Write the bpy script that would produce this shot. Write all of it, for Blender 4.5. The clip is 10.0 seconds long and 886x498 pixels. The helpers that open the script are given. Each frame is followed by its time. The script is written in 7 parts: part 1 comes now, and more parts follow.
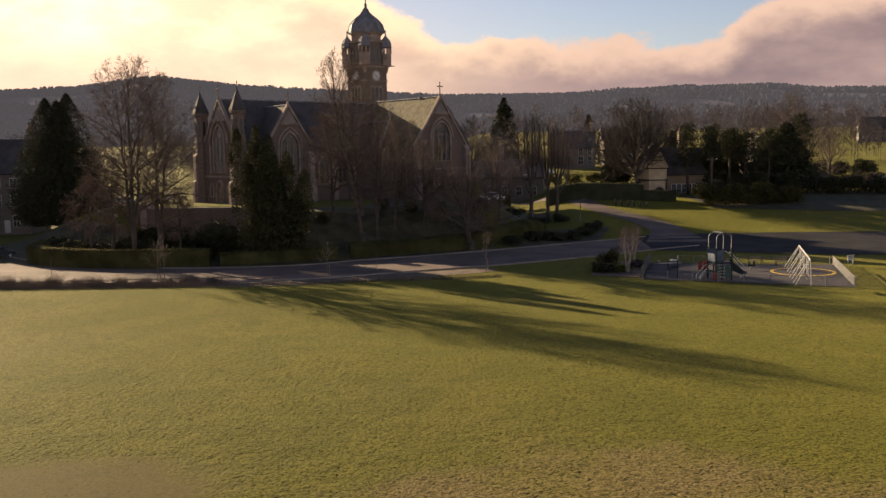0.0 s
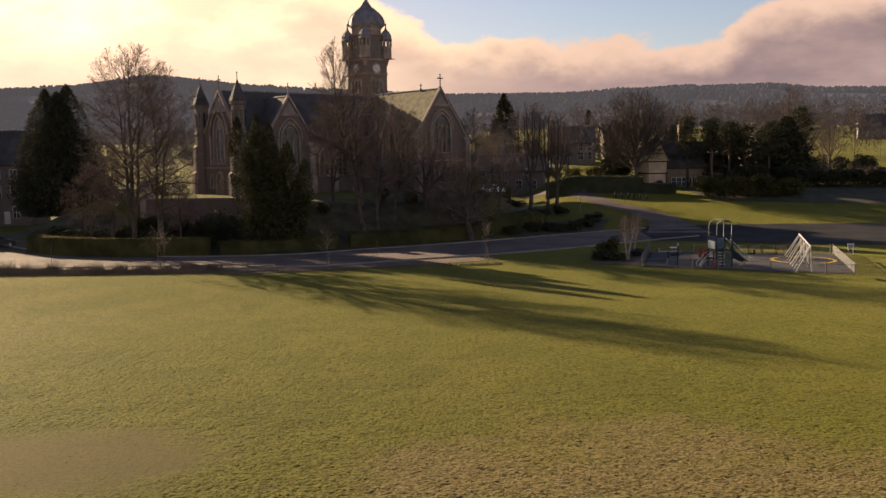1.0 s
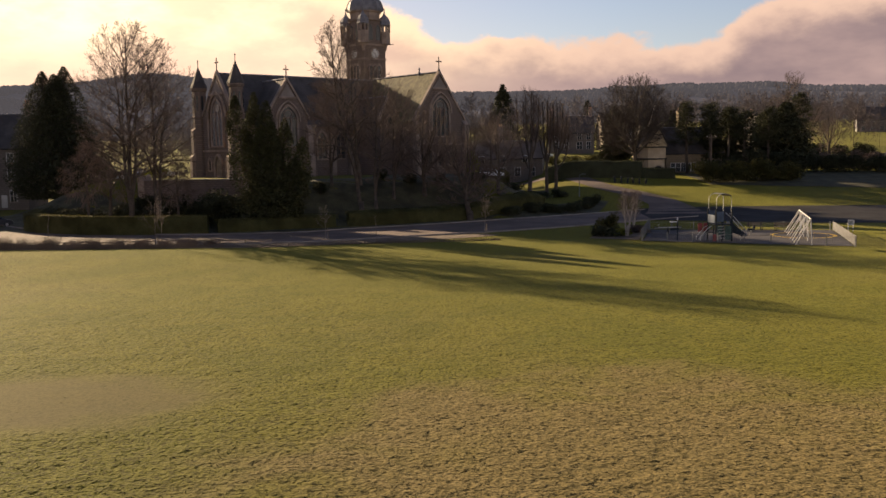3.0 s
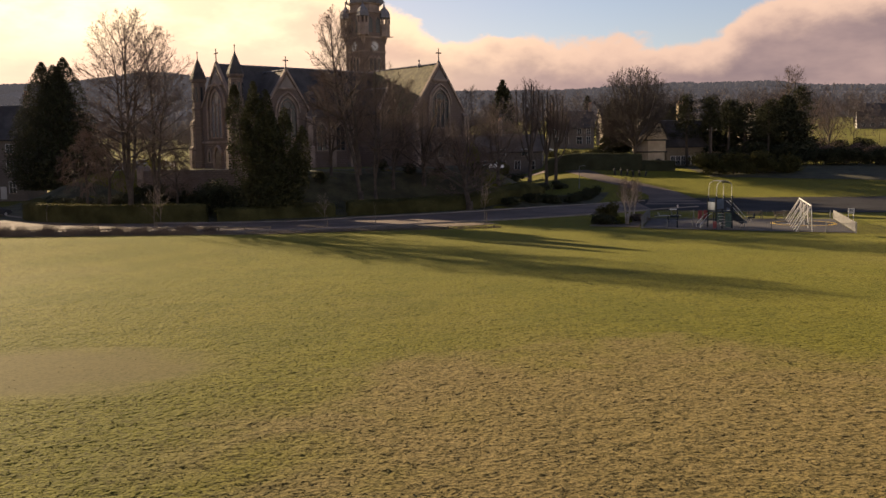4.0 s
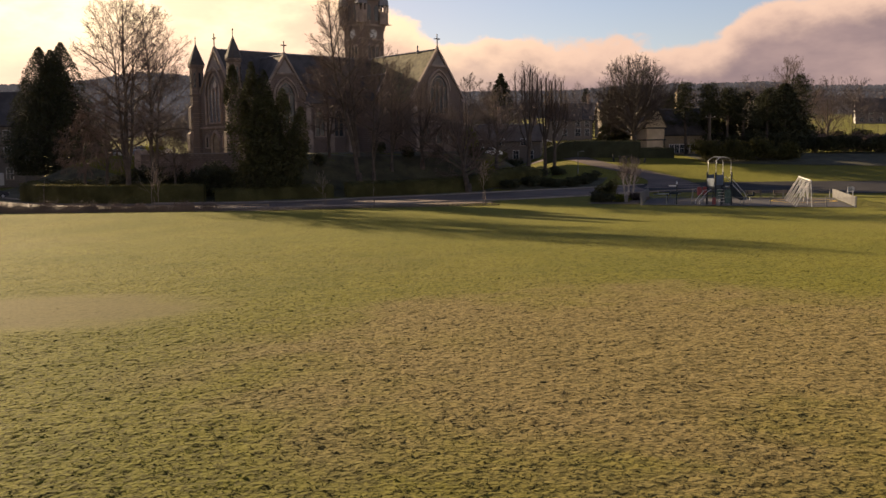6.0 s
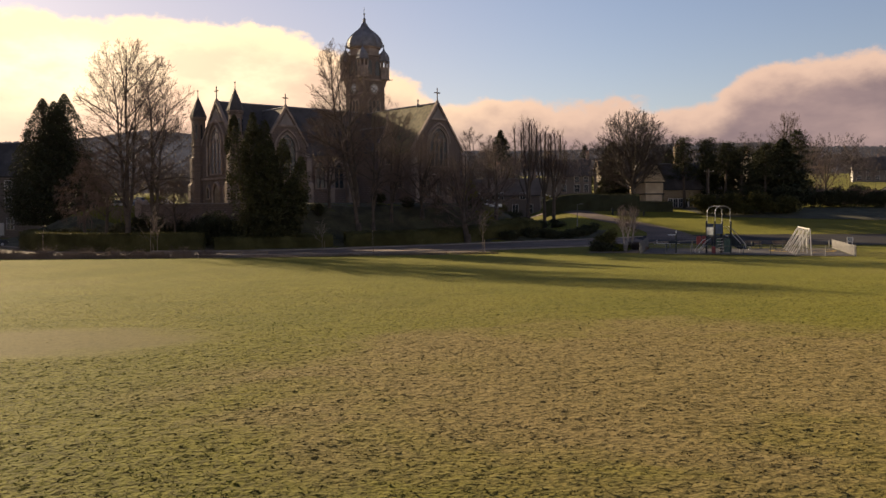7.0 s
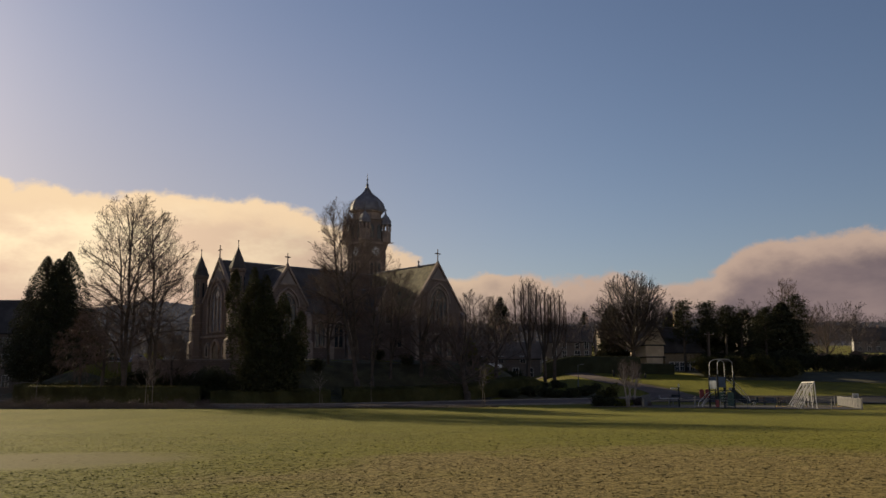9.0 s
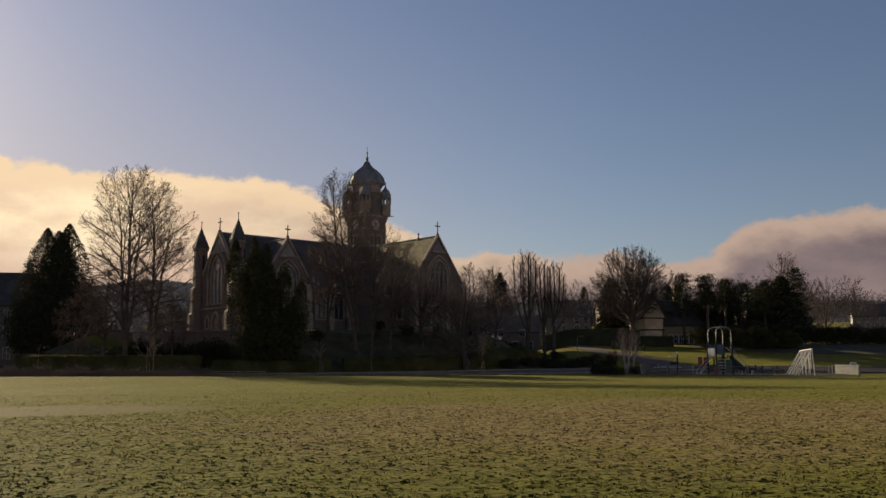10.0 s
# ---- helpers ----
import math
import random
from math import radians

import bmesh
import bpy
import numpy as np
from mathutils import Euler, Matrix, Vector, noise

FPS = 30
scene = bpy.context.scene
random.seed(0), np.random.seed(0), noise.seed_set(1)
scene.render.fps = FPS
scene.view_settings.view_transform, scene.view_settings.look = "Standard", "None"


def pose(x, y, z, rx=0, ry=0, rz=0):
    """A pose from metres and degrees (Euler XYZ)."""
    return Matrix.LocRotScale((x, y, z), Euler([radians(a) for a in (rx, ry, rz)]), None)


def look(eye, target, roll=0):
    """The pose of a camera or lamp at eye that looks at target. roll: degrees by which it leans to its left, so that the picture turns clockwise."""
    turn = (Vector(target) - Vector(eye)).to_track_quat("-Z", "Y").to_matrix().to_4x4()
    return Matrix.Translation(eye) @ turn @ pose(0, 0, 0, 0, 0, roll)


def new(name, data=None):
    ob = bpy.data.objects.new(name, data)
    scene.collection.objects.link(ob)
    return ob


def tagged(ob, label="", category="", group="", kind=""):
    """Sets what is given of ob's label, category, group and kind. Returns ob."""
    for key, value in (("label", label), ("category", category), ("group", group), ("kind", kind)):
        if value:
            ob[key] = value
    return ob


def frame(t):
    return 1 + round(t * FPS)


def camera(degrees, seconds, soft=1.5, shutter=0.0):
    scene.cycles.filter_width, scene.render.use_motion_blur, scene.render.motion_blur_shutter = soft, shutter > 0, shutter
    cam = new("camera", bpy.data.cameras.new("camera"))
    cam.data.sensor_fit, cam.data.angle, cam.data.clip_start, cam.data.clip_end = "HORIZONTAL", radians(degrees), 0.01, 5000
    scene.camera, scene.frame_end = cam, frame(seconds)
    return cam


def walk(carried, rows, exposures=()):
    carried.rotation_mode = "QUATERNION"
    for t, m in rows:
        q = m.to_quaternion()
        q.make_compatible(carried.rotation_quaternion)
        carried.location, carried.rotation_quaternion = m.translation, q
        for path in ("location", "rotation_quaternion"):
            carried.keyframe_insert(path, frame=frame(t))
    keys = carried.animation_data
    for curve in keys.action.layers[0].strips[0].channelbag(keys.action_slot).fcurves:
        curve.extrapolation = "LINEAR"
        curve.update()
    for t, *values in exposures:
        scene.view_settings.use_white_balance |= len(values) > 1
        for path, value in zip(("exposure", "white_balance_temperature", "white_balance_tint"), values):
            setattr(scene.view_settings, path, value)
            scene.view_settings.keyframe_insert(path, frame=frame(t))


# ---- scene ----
cam = camera(50.8, 10.0)
PATH = [
    (0, (0.372, -0.208, 13.501), (0.361, 1.781, 13.297), -1.0),
    (0.5, (0.323, -0.318, 12.817), (0.312, 1.672, 12.613), -1.0),
    (1, (0.283, -0.318, 12.199), (0.273, 1.671, 11.995), -0.9),
    (1.5, (0.252, -0.327, 11.55), (0.244, 1.663, 11.346), -0.9),
    (2, (0.237, -0.299, 10.921), (0.229, 1.691, 10.717), -0.9),
    (2.5, (0.215, -0.232, 10.295), (0.208, 1.757, 10.09), -0.9),
    (4, (0.205, -0.116, 8.433), (0.199, 1.874, 8.226), -0.8),
    (4.5, (0.18, -0.145, 7.78), (0.176, 1.844, 7.572), -0.8),
    (5, (0.158, -0.155, 7.136), (0.155, 1.834, 6.928), -0.8),
    (6.5, (0.145, 0.018, 5.345), (0.144, 2.008, 5.153), -0.7),
    (7, (0.174, 0.098, 4.819), (0.174, 2.097, 4.741), -0.5),
    (7.5, (0.172, 0.159, 4.278), (0.173, 2.158, 4.336), -0.3),
    (8, (0.17, 0.267, 3.727), (0.172, 2.258, 3.914), -0.2),
    (8.5, (0.16, 0.373, 3.126), (0.162, 2.353, 3.402), -0.1),
    (9, (0.174, 0.325, 2.596), (0.176, 2.303, 2.888), -0.1),
    (9.5, (0.22, 0.236, 2.043), (0.222, 2.219, 2.306), -0.1),
    (10, (0.199, 0.296, 1.542), (0.201, 2.281, 1.789), -0.1),
]
EXPOSURES = [(0.0, 1.46, 6900, 17), (6.5, 1.5, 6900, 17), (7.5, 1.05, 6600, 14), (8.5, 0.7, 6350, 11), (10.0, 0.66, 6350, 11)]
walk(cam, [(t, look(eye, target, roll)) for t, eye, target, roll in PATH], EXPOSURES)

# ---- sky and sun ----
SUN_EL, SUN_AZ = radians(16.6), radians(-43.8)      # azimuth clockwise from +y
SUN_DIR = Vector((math.sin(SUN_AZ) * math.cos(SUN_EL), math.cos(SUN_AZ) * math.cos(SUN_EL), math.sin(SUN_EL)))


class Nodes:
    """Short hand for building node trees."""

    def __init__(self, tree):
        self.t = tree
        self.n = tree.nodes
        self.n.clear()

    def add(self, kind, **values):
        node = self.n.new(kind)
        for key, value in values.items():
            if key in ("operation", "blend_type", "data_type", "interpolation", "sky_type", "feature", "noise_dimensions"):
                if key == "operation":
                    node.operation = value
                elif key == "blend_type":
                    node.blend_type = value
                elif key == "data_type":
                    node.data_type = value
                elif key == "sky_type":
                    node.sky_type = value
                elif key == "feature":
                    node.feature = value
                elif key == "noise_dimensions":
                    node.noise_dimensions = value
        return node

    def plug(self, value, socket):
        if isinstance(value, bpy.types.NodeSocket):
            self.t.links.new(value, socket)
        elif isinstance(value, (tuple, list)) and len(value) == 3 and socket.type == "RGBA":
            socket.default_value = (*value, 1)
        else:
            socket.default_value = value

    def math(self, op, a, b=0.0, c=0.0, clamp=False):
        node = self.add("ShaderNodeMath", operation=op)
        node.use_clamp = clamp
        for v, s in zip((a, b, c), node.inputs):
            self.plug(v, s)
        return node.outputs[0]

    def smooth(self, x, lo, hi, out0=0.0, out1=1.0):
        node = self.add("ShaderNodeMapRange")
        node.interpolation_type = "SMOOTHSTEP"
        for v, s in zip((x, lo, hi, out0, out1), node.inputs):
            self.plug(v, s)
        return node.outputs[0]

    def noise(self, vector, scale, detail=4.0, rough=0.55, distort=0.0):
        node = self.add("ShaderNodeTexNoise")
        self.plug(vector, node.inputs["Vector"])
        node.inputs["Scale"].default_value, node.inputs["Detail"].default_value = scale, detail
        node.inputs["Roughness"].default_value, node.inputs["Distortion"].default_value = rough, distort
        return node.outputs[0]

    def mix(self, fac, a, b, blend="MIX"):
        node = self.add("ShaderNodeMix", data_type="RGBA", blend_type=blend)
        self.plug(fac, node.inputs[0])
        self.plug(a, node.inputs[6])
        self.plug(b, node.inputs[7])
        return node.outputs[2]

    def ramp(self, fac, stops):
        node = self.add("ShaderNodeValToRGB")
        els = node.color_ramp.elements
        while len(els) < len(stops):
            els.new(0.5)
        for e, (p, c) in zip(els, stops):
            e.position, e.color = p, (*c, 1) if len(c) == 3 else c
        self.plug(fac, node.inputs[0])
        return node.outputs[0]

    def mapped(self, vector, scale):
        node = self.add("ShaderNodeVectorMath", operation="MULTIPLY")
        self.plug(vector, node.inputs[0])
        node.inputs[1].default_value = scale
        return node.outputs[0]


world = bpy.data.worlds.new("world")
scene.world = world
world.use_nodes = True
w = Nodes(world.node_tree)
sky = w.add("ShaderNodeTexSky", sky_type="NISHITA")
sky.sun_disc = False
sky.sun_elevation, sky.sun_rotation = SUN_EL, SUN_AZ
sky.air_density, sky.dust_density, sky.ozone_density = 1.0, 0.6, 1.0
toward = w.add("ShaderNodeTexCoord").outputs["Generated"]
parts_xyz = w.add("ShaderNodeSeparateXYZ")
w.plug(toward, parts_xyz.inputs[0])
sx, sy, sz = parts_xyz.outputs
flat_len = w.math("SQRT", w.math("ADD", w.math("MULTIPLY", sx, sx), w.math("MULTIPLY", sy, sy)))
side = w.math("DIVIDE", sx, w.math("MAXIMUM", flat_len, 0.01))
dotn = w.add("ShaderNodeVectorMath", operation="DOT_PRODUCT")
w.plug(toward, dotn.inputs[0])
dotn.inputs[1].default_value = SUN_DIR
sunward = w.math("MAXIMUM", dotn.outputs["Value"], 0.0)
glow = w.smooth(sunward, 0.62, 0.955)
# height of the cloud bank's upper edge, as the sine of its elevation, along the horizon
bank = w.ramp(w.math("MULTIPLY_ADD", side, 0.5, 0.5), [
    (0.0, (0.19,) * 3), (0.28, (0.198,) * 3), (0.385, (0.198,) * 3), (0.43, (0.188,) * 3), (0.458, (0.158,) * 3),
    (0.50, (0.116,) * 3), (0.565, (0.113,) * 3), (0.638, (0.113,) * 3), (0.66, (0.143,) * 3), (0.70, (0.154,) * 3), (0.76, (0.150,) * 3), (1.0, (0.19,) * 3)])
puff = w.noise(w.mapped(toward, (1.0, 1.0, 1.6)), 14.0, 6.0, 0.55)
wisp = w.noise(w.mapped(toward, (1.0, 1.0, 2.6)), 5.0, 5.0, 0.6)
edge_gap = w.math("SUBTRACT", w.math("ADD", bank, w.math("ADD", w.math("MULTIPLY_ADD", puff, 0.06, -0.03), w.math("MULTIPLY_ADD", w.noise(w.mapped(toward, (1.0, 1.0, 1.4)), 45.0, 4.0, 0.6), 0.014, -0.007))), sz)
cover = w.smooth(edge_gap, -0.003, 0.007)
depth_in = w.smooth(edge_gap, 0.006, 0.042)
lumps = w.smooth(w.noise(w.mapped(toward, (1.0, 1.0, 2.2)), 9.0, 5.0, 0.6), 0.35, 0.68)
near_sun = w.smooth(sunward, 0.58, 0.9)
lit_edge = w.mix(near_sun, (0.32, 0.23, 0.175), (0.60, 0.44, 0.27))
unseen_fill = w.smooth(w.math("MULTIPLY", dotn.outputs["Value"], -1.0), -0.35, 0.6)
body = w.mix(glow, w.mix(w.smooth(wisp, 0.3, 0.7), (0.105, 0.08, 0.084), (0.19, 0.138, 0.126)), w.mix(lumps, (0.56, 0.40, 0.265), (0.74, 0.59, 0.37)))
# away from the sun, out of view, clouds are brightened to fill the shadows; near the horizon on its side they are
# thicker and pinker
body = w.mix(unseen_fill, body, (0.62, 0.54, 0.47))
body = w.mix(w.math("MULTIPLY", glow, w.smooth(sz, 0.135, 0.085, 0.0, 0.75)), body, (0.40, 0.27, 0.205))
cloud = w.mix(depth_in, lit_edge, body)
scaled = w.add("ShaderNodeVectorMath", operation="SCALE")
w.plug(sky.outputs[0], scaled.inputs[0])
scaled.inputs["Scale"].default_value = 0.0425
cooler = w.mix(1.0, scaled.outputs[0], (1.0, 0.965, 1.075), "MULTIPLY")
hazy = w.mix(w.math("MULTIPLY", w.math("MAXIMUM", glow, w.math("MULTIPLY", near_sun, 0.6)), w.smooth(sz, 0.42, 0.12, 0.02, 0.42)), cooler, (0.27, 0.2, 0.175))
final = w.mix(cover, hazy, cloud)
back = w.add("ShaderNodeBackground")
w.plug(final, back.inputs[0])
back.inputs[1].default_value = 1.0
w.t.links.new(back.outputs[0], w.add("ShaderNodeOutputWorld").inputs[0])

sun = new("sun", bpy.data.lights.new("sun", "SUN"))
sun.data.energy, sun.data.angle, sun.data.color = 4.5, radians(0.6), (1.0, 0.80, 0.50)
sun.matrix_world = look((0, 0, 0), -SUN_DIR)
sun.location = (-60, 60, 60)


# ---- materials ----
def material(name, base, rough=0.85, spread=0.35, scale=1.0, fine=12.0, bump=0.3, bump_scale=None, tint=None, metal=0.0, spec=0.3, per_piece=0.0, trans=0.0):
    """A surface with variation at two scales: a slow stain of size 1/scale metres and a fine grain."""
    m = bpy.data.materials.new(name)
    m.use_nodes = True
    t = Nodes(m.node_tree)
    at = t.add("ShaderNodeTexCoord").outputs["Object"]
    stain, grain = t.noise(at, scale, 4.0), t.noise(at, fine, 5.0, 0.65)
    dark = tuple(c * (1 - spread) for c in base)
    light = tuple(min(1, c * (1 + spread)) for c in (tint or base))
    col = t.mix(t.smooth(stain, 0.3, 0.7), dark, light)
    col = t.mix(t.math("MULTIPLY", t.smooth(grain, 0.35, 0.75), 0.6), col, tuple(c * (1 - 0.7 * spread) for c in base))
    if per_piece:
        info = t.add("ShaderNodeNewGeometry").outputs["Random Per Island"]
        col = t.mix(t.math("MULTIPLY", info, per_piece), col, tuple(c * 0.45 for c in base))
    shader = t.add("ShaderNodeBsdfPrincipled")
    t.plug(col, shader.inputs["Base Color"])
    t.plug(t.smooth(grain, 0.2, 0.8, max(0, rough - 0.12), min(1, rough + 0.1)), shader.inputs["Roughness"])
    shader.inputs["Metallic"].default_value, shader.inputs["Specular IOR Level"].default_value = metal, spec
    if bump:
        b = t.add("ShaderNodeBump")
        b.inputs["Strength"].default_value, b.inputs["Distance"].default_value = bump, 0.05
        t.plug(t.noise(at, bump_scale or fine, 5.0, 0.7), b.inputs["Height"])
        t.t.links.new(b.outputs[0], shader.inputs["Normal"])
    out = shader.outputs[0]
    if trans:
        tr = t.add("ShaderNodeBsdfTranslucent")
        t.plug(col, tr.inputs[0])
        mx = t.add("ShaderNodeMixShader")
        mx.inputs[0].default_value = trans
        t.t.links.new(out, mx.inputs[1])
        t.t.links.new(tr.outputs[0], mx.inputs[2])
        out = mx.outputs[0]
    t.t.links.new(out, t.add("ShaderNodeOutputMaterial").inputs[0])
    return m


def coursed(name, base, spread=0.3, height=0.3, length=0.7):
    """Stone laid in courses, with joints."""
    m = bpy.data.materials.new(name)
    m.use_nodes = True
    t = Nodes(m.node_tree)
    at = t.add("ShaderNodeTexCoord").outputs["Object"]
    s = t.add("ShaderNodeSeparateXYZ")
    t.plug(at, s.inputs[0])
    c = t.add("ShaderNodeCombineXYZ")
    t.plug(t.math("ADD", s.outputs[0], s.outputs[1]), c.inputs[0])
    t.plug(s.outputs[2], c.inputs[1])
    br = t.add("ShaderNodeTexBrick")
    t.plug(c.outputs[0], br.inputs["Vector"])
    br.inputs["Color1"].default_value = (*[v * (1 - spread) for v in base], 1)
    br.inputs["Color2"].default_value = (*[min(1, v * (1 + spread)) for v in base], 1)
    br.inputs["Mortar"].default_value = (*[v * 0.6 for v in base], 1)
    br.inputs["Scale"].default_value, br.inputs["Mortar Size"].default_value = 0.95, 0.1212
    br.inputs["Brick Width"].default_value, br.inputs["Row Height"].default_value = length, height
    stain = t.noise(at, 0.35, 5.0)
    soot = t.noise(t.mapped(at, (1.2, 1.2, 0.15)), 1.0, 4.0)
    col = t.mix(t.smooth(stain, 0.35, 0.75), br.outputs[0], tuple(v * 0.62 for v in base))
    col = t.mix(t.math("MULTIPLY", t.smooth(soot, 0.5, 0.75), 0.5), col, tuple(v * 0.4 for v in base))
    shader = t.add("ShaderNodeBsdfPrincipled")
    t.plug(col, shader.inputs["Base Color"])
    shader.inputs["Roughness"].default_value, shader.inputs["Specular IOR Level"].default_value = 0.9, 0.2
    b = t.add("ShaderNodeBump")
    b.inputs["Strength"].default_value, b.inputs["Distance"].default_value = 0.6, 0.03
    t.plug(t.math("ADD", br.outputs[1], t.math("MULTIPLY", t.noise(at, 9.0), -0.8)), b.inputs["Height"])
    b.invert = True
    t.t.links.new(b.outputs[0], shader.inputs["Normal"])
    t.t.links.new(shader.outputs[0], t.add("ShaderNodeOutputMaterial").inputs[0])
    return m


def glass(name, base=(0.02, 0.025, 0.03)):
    m = bpy.data.materials.new(name)
    m.use_nodes = True
    t = Nodes(m.node_tree)
    shader = t.add("ShaderNodeBsdfPrincipled")
    t.plug(base, shader.inputs["Base Color"])
    at = t.add("ShaderNodeTexCoord").outputs["Object"]
    t.plug(t.smooth(t.noise(at, 3.0), 0.3, 0.7, 0.12, 0.35), shader.inputs["Roughness"])
    shader.inputs["Specular IOR Level"].default_value = 0.3
    t.t.links.new(shader.outputs[0], t.add("ShaderNodeOutputMaterial").inputs[0])
    return m


def field_material():
    """Winter turf: greens, dead straw, mossy patches, a worn goalmouth and dark specks, soil and painted shade, between
    tussocks.
    """
    m = bpy.data.materials.new("winter_turf")
    m.use_nodes = True
    t = Nodes(m.node_tree)
    at = t.add("ShaderNodeTexCoord").outputs["Object"]
    s = t.add("ShaderNodeSeparateXYZ")
    t.plug(at, s.inputs[0])
    X, Y = s.outputs[0], s.outputs[1]
    big, mid = t.noise(at, 0.035, 4.0, 0.6), t.noise(at, 0.16, 5.0, 0.65, 0.6)
    small, fine = t.noise(at, 1.7, 5.0, 0.7), t.noise(at, 9.0, 5.0, 0.75)
    green = t.mix(t.smooth(mid, 0.35, 0.65), (0.066, 0.067, 0.010), (0.098, 0.089, 0.014))
    straw = t.mix(t.smooth(small, 0.3, 0.7), (0.135, 0.094, 0.044), (0.198, 0.143, 0.074))
    # the dry middle of the pitch, long in x, nearer the viewer
    dx = t.math("DIVIDE", t.math("SUBTRACT", X, 7.0), 15.0)
    dy = t.math("DIVIDE", t.math("SUBTRACT", Y, 27.0), 14.0)
    r2 = t.math("ADD", t.math("MULTIPLY", dx, dx), t.math("MULTIPLY", dy, dy))
    dry = t.smooth(t.math("ADD", r2, t.math("MULTIPLY_ADD", mid, 2.4, -1.2)), 1.25, 0.15)
    dry = t.math("ADD", t.math("MULTIPLY", dry, 0.68), t.math("MULTIPLY", t.smooth(big, 0.5, 0.7), 0.2), clamp=True)
    col = t.mix(dry, green, straw)
    # worn goalmouth
    gx = t.math("DIVIDE", t.math("SUBTRACT", X, -16.5), 8.0)
    gy = t.math("DIVIDE", t.math("SUBTRACT", Y, 37.0), 5.0)
    g2 = t.math("ADD", t.math("MULTIPLY", gx, gx), t.math("MULTIPLY", gy, gy))
    worn = t.smooth(t.math("ADD", g2, t.math("MULTIPLY_ADD", t.noise(at, 0.5, 5.0, 0.6), 1.3, -0.65)), 1.35, 0.2)
    col = t.mix(t.math("MULTIPLY", worn, 0.6), col, t.mix(small, (0.085, 0.062, 0.040), (0.112, 0.083, 0.053)))
    col = t.mix(t.math("MULTIPLY", t.smooth(fine, 0.45, 0.75), 0.5), col, (0.020, 0.018, 0.007))
    # dark specks: bare soil, and the shaded sides of tussocks put in as colour
    shade_pits = t.smooth(t.noise(at, 8.5, 3.0, 0.6, 0.2), 0.54, 0.6)
    shade_hollows = t.smooth(t.noise(at, 4.6, 2.0, 0.55, 0.2), 0.53, 0.575)
    col = t.mix(t.math("MULTIPLY", shade_pits, t.math("MULTIPLY_ADD", worn, -0.5, 0.75)), col, (0.014, 0.011, 0.004))
    col = t.mix(t.math("MULTIPLY", shade_hollows, t.math("MULTIPLY_ADD", worn, -0.5, 0.7)), col, (0.020, 0.017, 0.006))
    clods = t.smooth(t.noise(at, 1.9, 4.0, 0.75, 0.5), 0.54, 0.68)
    col = t.mix(t.math("MULTIPLY", clods, t.math("MULTIPLY_ADD", worn, -0.2, 0.22)), col, (0.019, 0.016, 0.005))
    # rough gardens and woodland floor beyond the church
    far_land = t.mix(t.smooth(mid, 0.35, 0.65), (0.040, 0.036, 0.018), (0.075, 0.066, 0.028))
    col = t.mix(t.math("MULTIPLY", t.math("MAXIMUM", t.smooth(Y, 215, 250), t.math("MULTIPLY", t.smooth(Y, 132, 150), t.smooth(X, 20, 4))), t.smooth(t.noise(at, 0.02, 3.0), 0.62, 0.5, 0.7, 0.97)), col, far_land)
    shader = t.add("ShaderNodeBsdfPrincipled")
    t.plug(col, shader.inputs["Base Color"])
    shader.inputs["Roughness"].default_value, shader.inputs["Specular IOR Level"].default_value = 0.95, 0.06
    shader.inputs["Sheen Weight"].default_value, shader.inputs["Sheen Roughness"].default_value = 0.15, 0.45
    t.plug(t.math("MULTIPLY_ADD", worn, -0.1, 0.15), shader.inputs["Sheen Weight"])
    t.plug(t.mix(dry, (0.55, 0.55, 0.12), (0.75, 0.58, 0.3)), shader.inputs["Sheen Tint"])
    b = t.add("ShaderNodeBump")
    b.inputs["Strength"].default_value, b.inputs["Distance"].default_value = 1.0, 0.07
    calm = t.math("SUBTRACT", 1.0, t.math("MULTIPLY", worn, 0.8))
    t.plug(t.math("MULTIPLY", t.math("ADD", t.math("MULTIPLY", t.noise(at, 6.8, 1.5, 0.5), 1.0), t.math("MULTIPLY", fine, 0.22)), calm), b.inputs["Height"])
    t.t.links.new(b.outputs[0], shader.inputs["Normal"])
    t.t.links.new(shader.outputs[0], t.add("ShaderNodeOutputMaterial").inputs[0])
    return m


TURF = field_material()
STONE = coursed("church_sandstone", (0.225, 0.168, 0.14))
STONE_TRIM = material("dressed_sandstone", (0.25, 0.19, 0.155), 0.9, 0.3, 0.6, 9.0, 0.3)
HOUSE_STONE = coursed("pale_house_stone", (0.33, 0.26, 0.18))
GREY_STONE = coursed("grey_house_stone", (0.24, 0.205, 0.18))
SLATE = material("roof_slate", (0.062, 0.054, 0.052), 0.85, 0.35, 0.5, 5.0, 0.4)
HARL = material("pale_harled_wall", (0.46, 0.37, 0.27), 0.95, 0.2, 0.5, 9.0, 0.3)
MOSS_SLATE = material("mossy_slate", (0.11, 0.094, 0.048), 0.85, 0.6, 1.6, 6.0, 0.5)
LEAD = material("dome_lead", (0.16, 0.155, 0.17), 0.72, 0.3, 0.8, 6.0, 0.15, metal=0.1, spec=0.25)
GLASS = glass("dark_window_glass")
# paler base stands in for sky showing through the west window
SKYLIT_GLASS = glass("skylit_leaded_glass", (0.13, 0.13, 0.14))
BARK = material("grey_brown_bark", (0.07, 0.054, 0.043), 0.95, 0.35, 1.5, 9.0, 0.6)
DARK_TWIG = material("dark_beech_twigs", (0.06, 0.046, 0.038), 0.95, 0.3, 0.8, 9.0, 0.0)
TWIG = material("reddish_twigs", (0.12, 0.085, 0.068), 0.95, 0.3, 0.8, 9.0, 0.0)
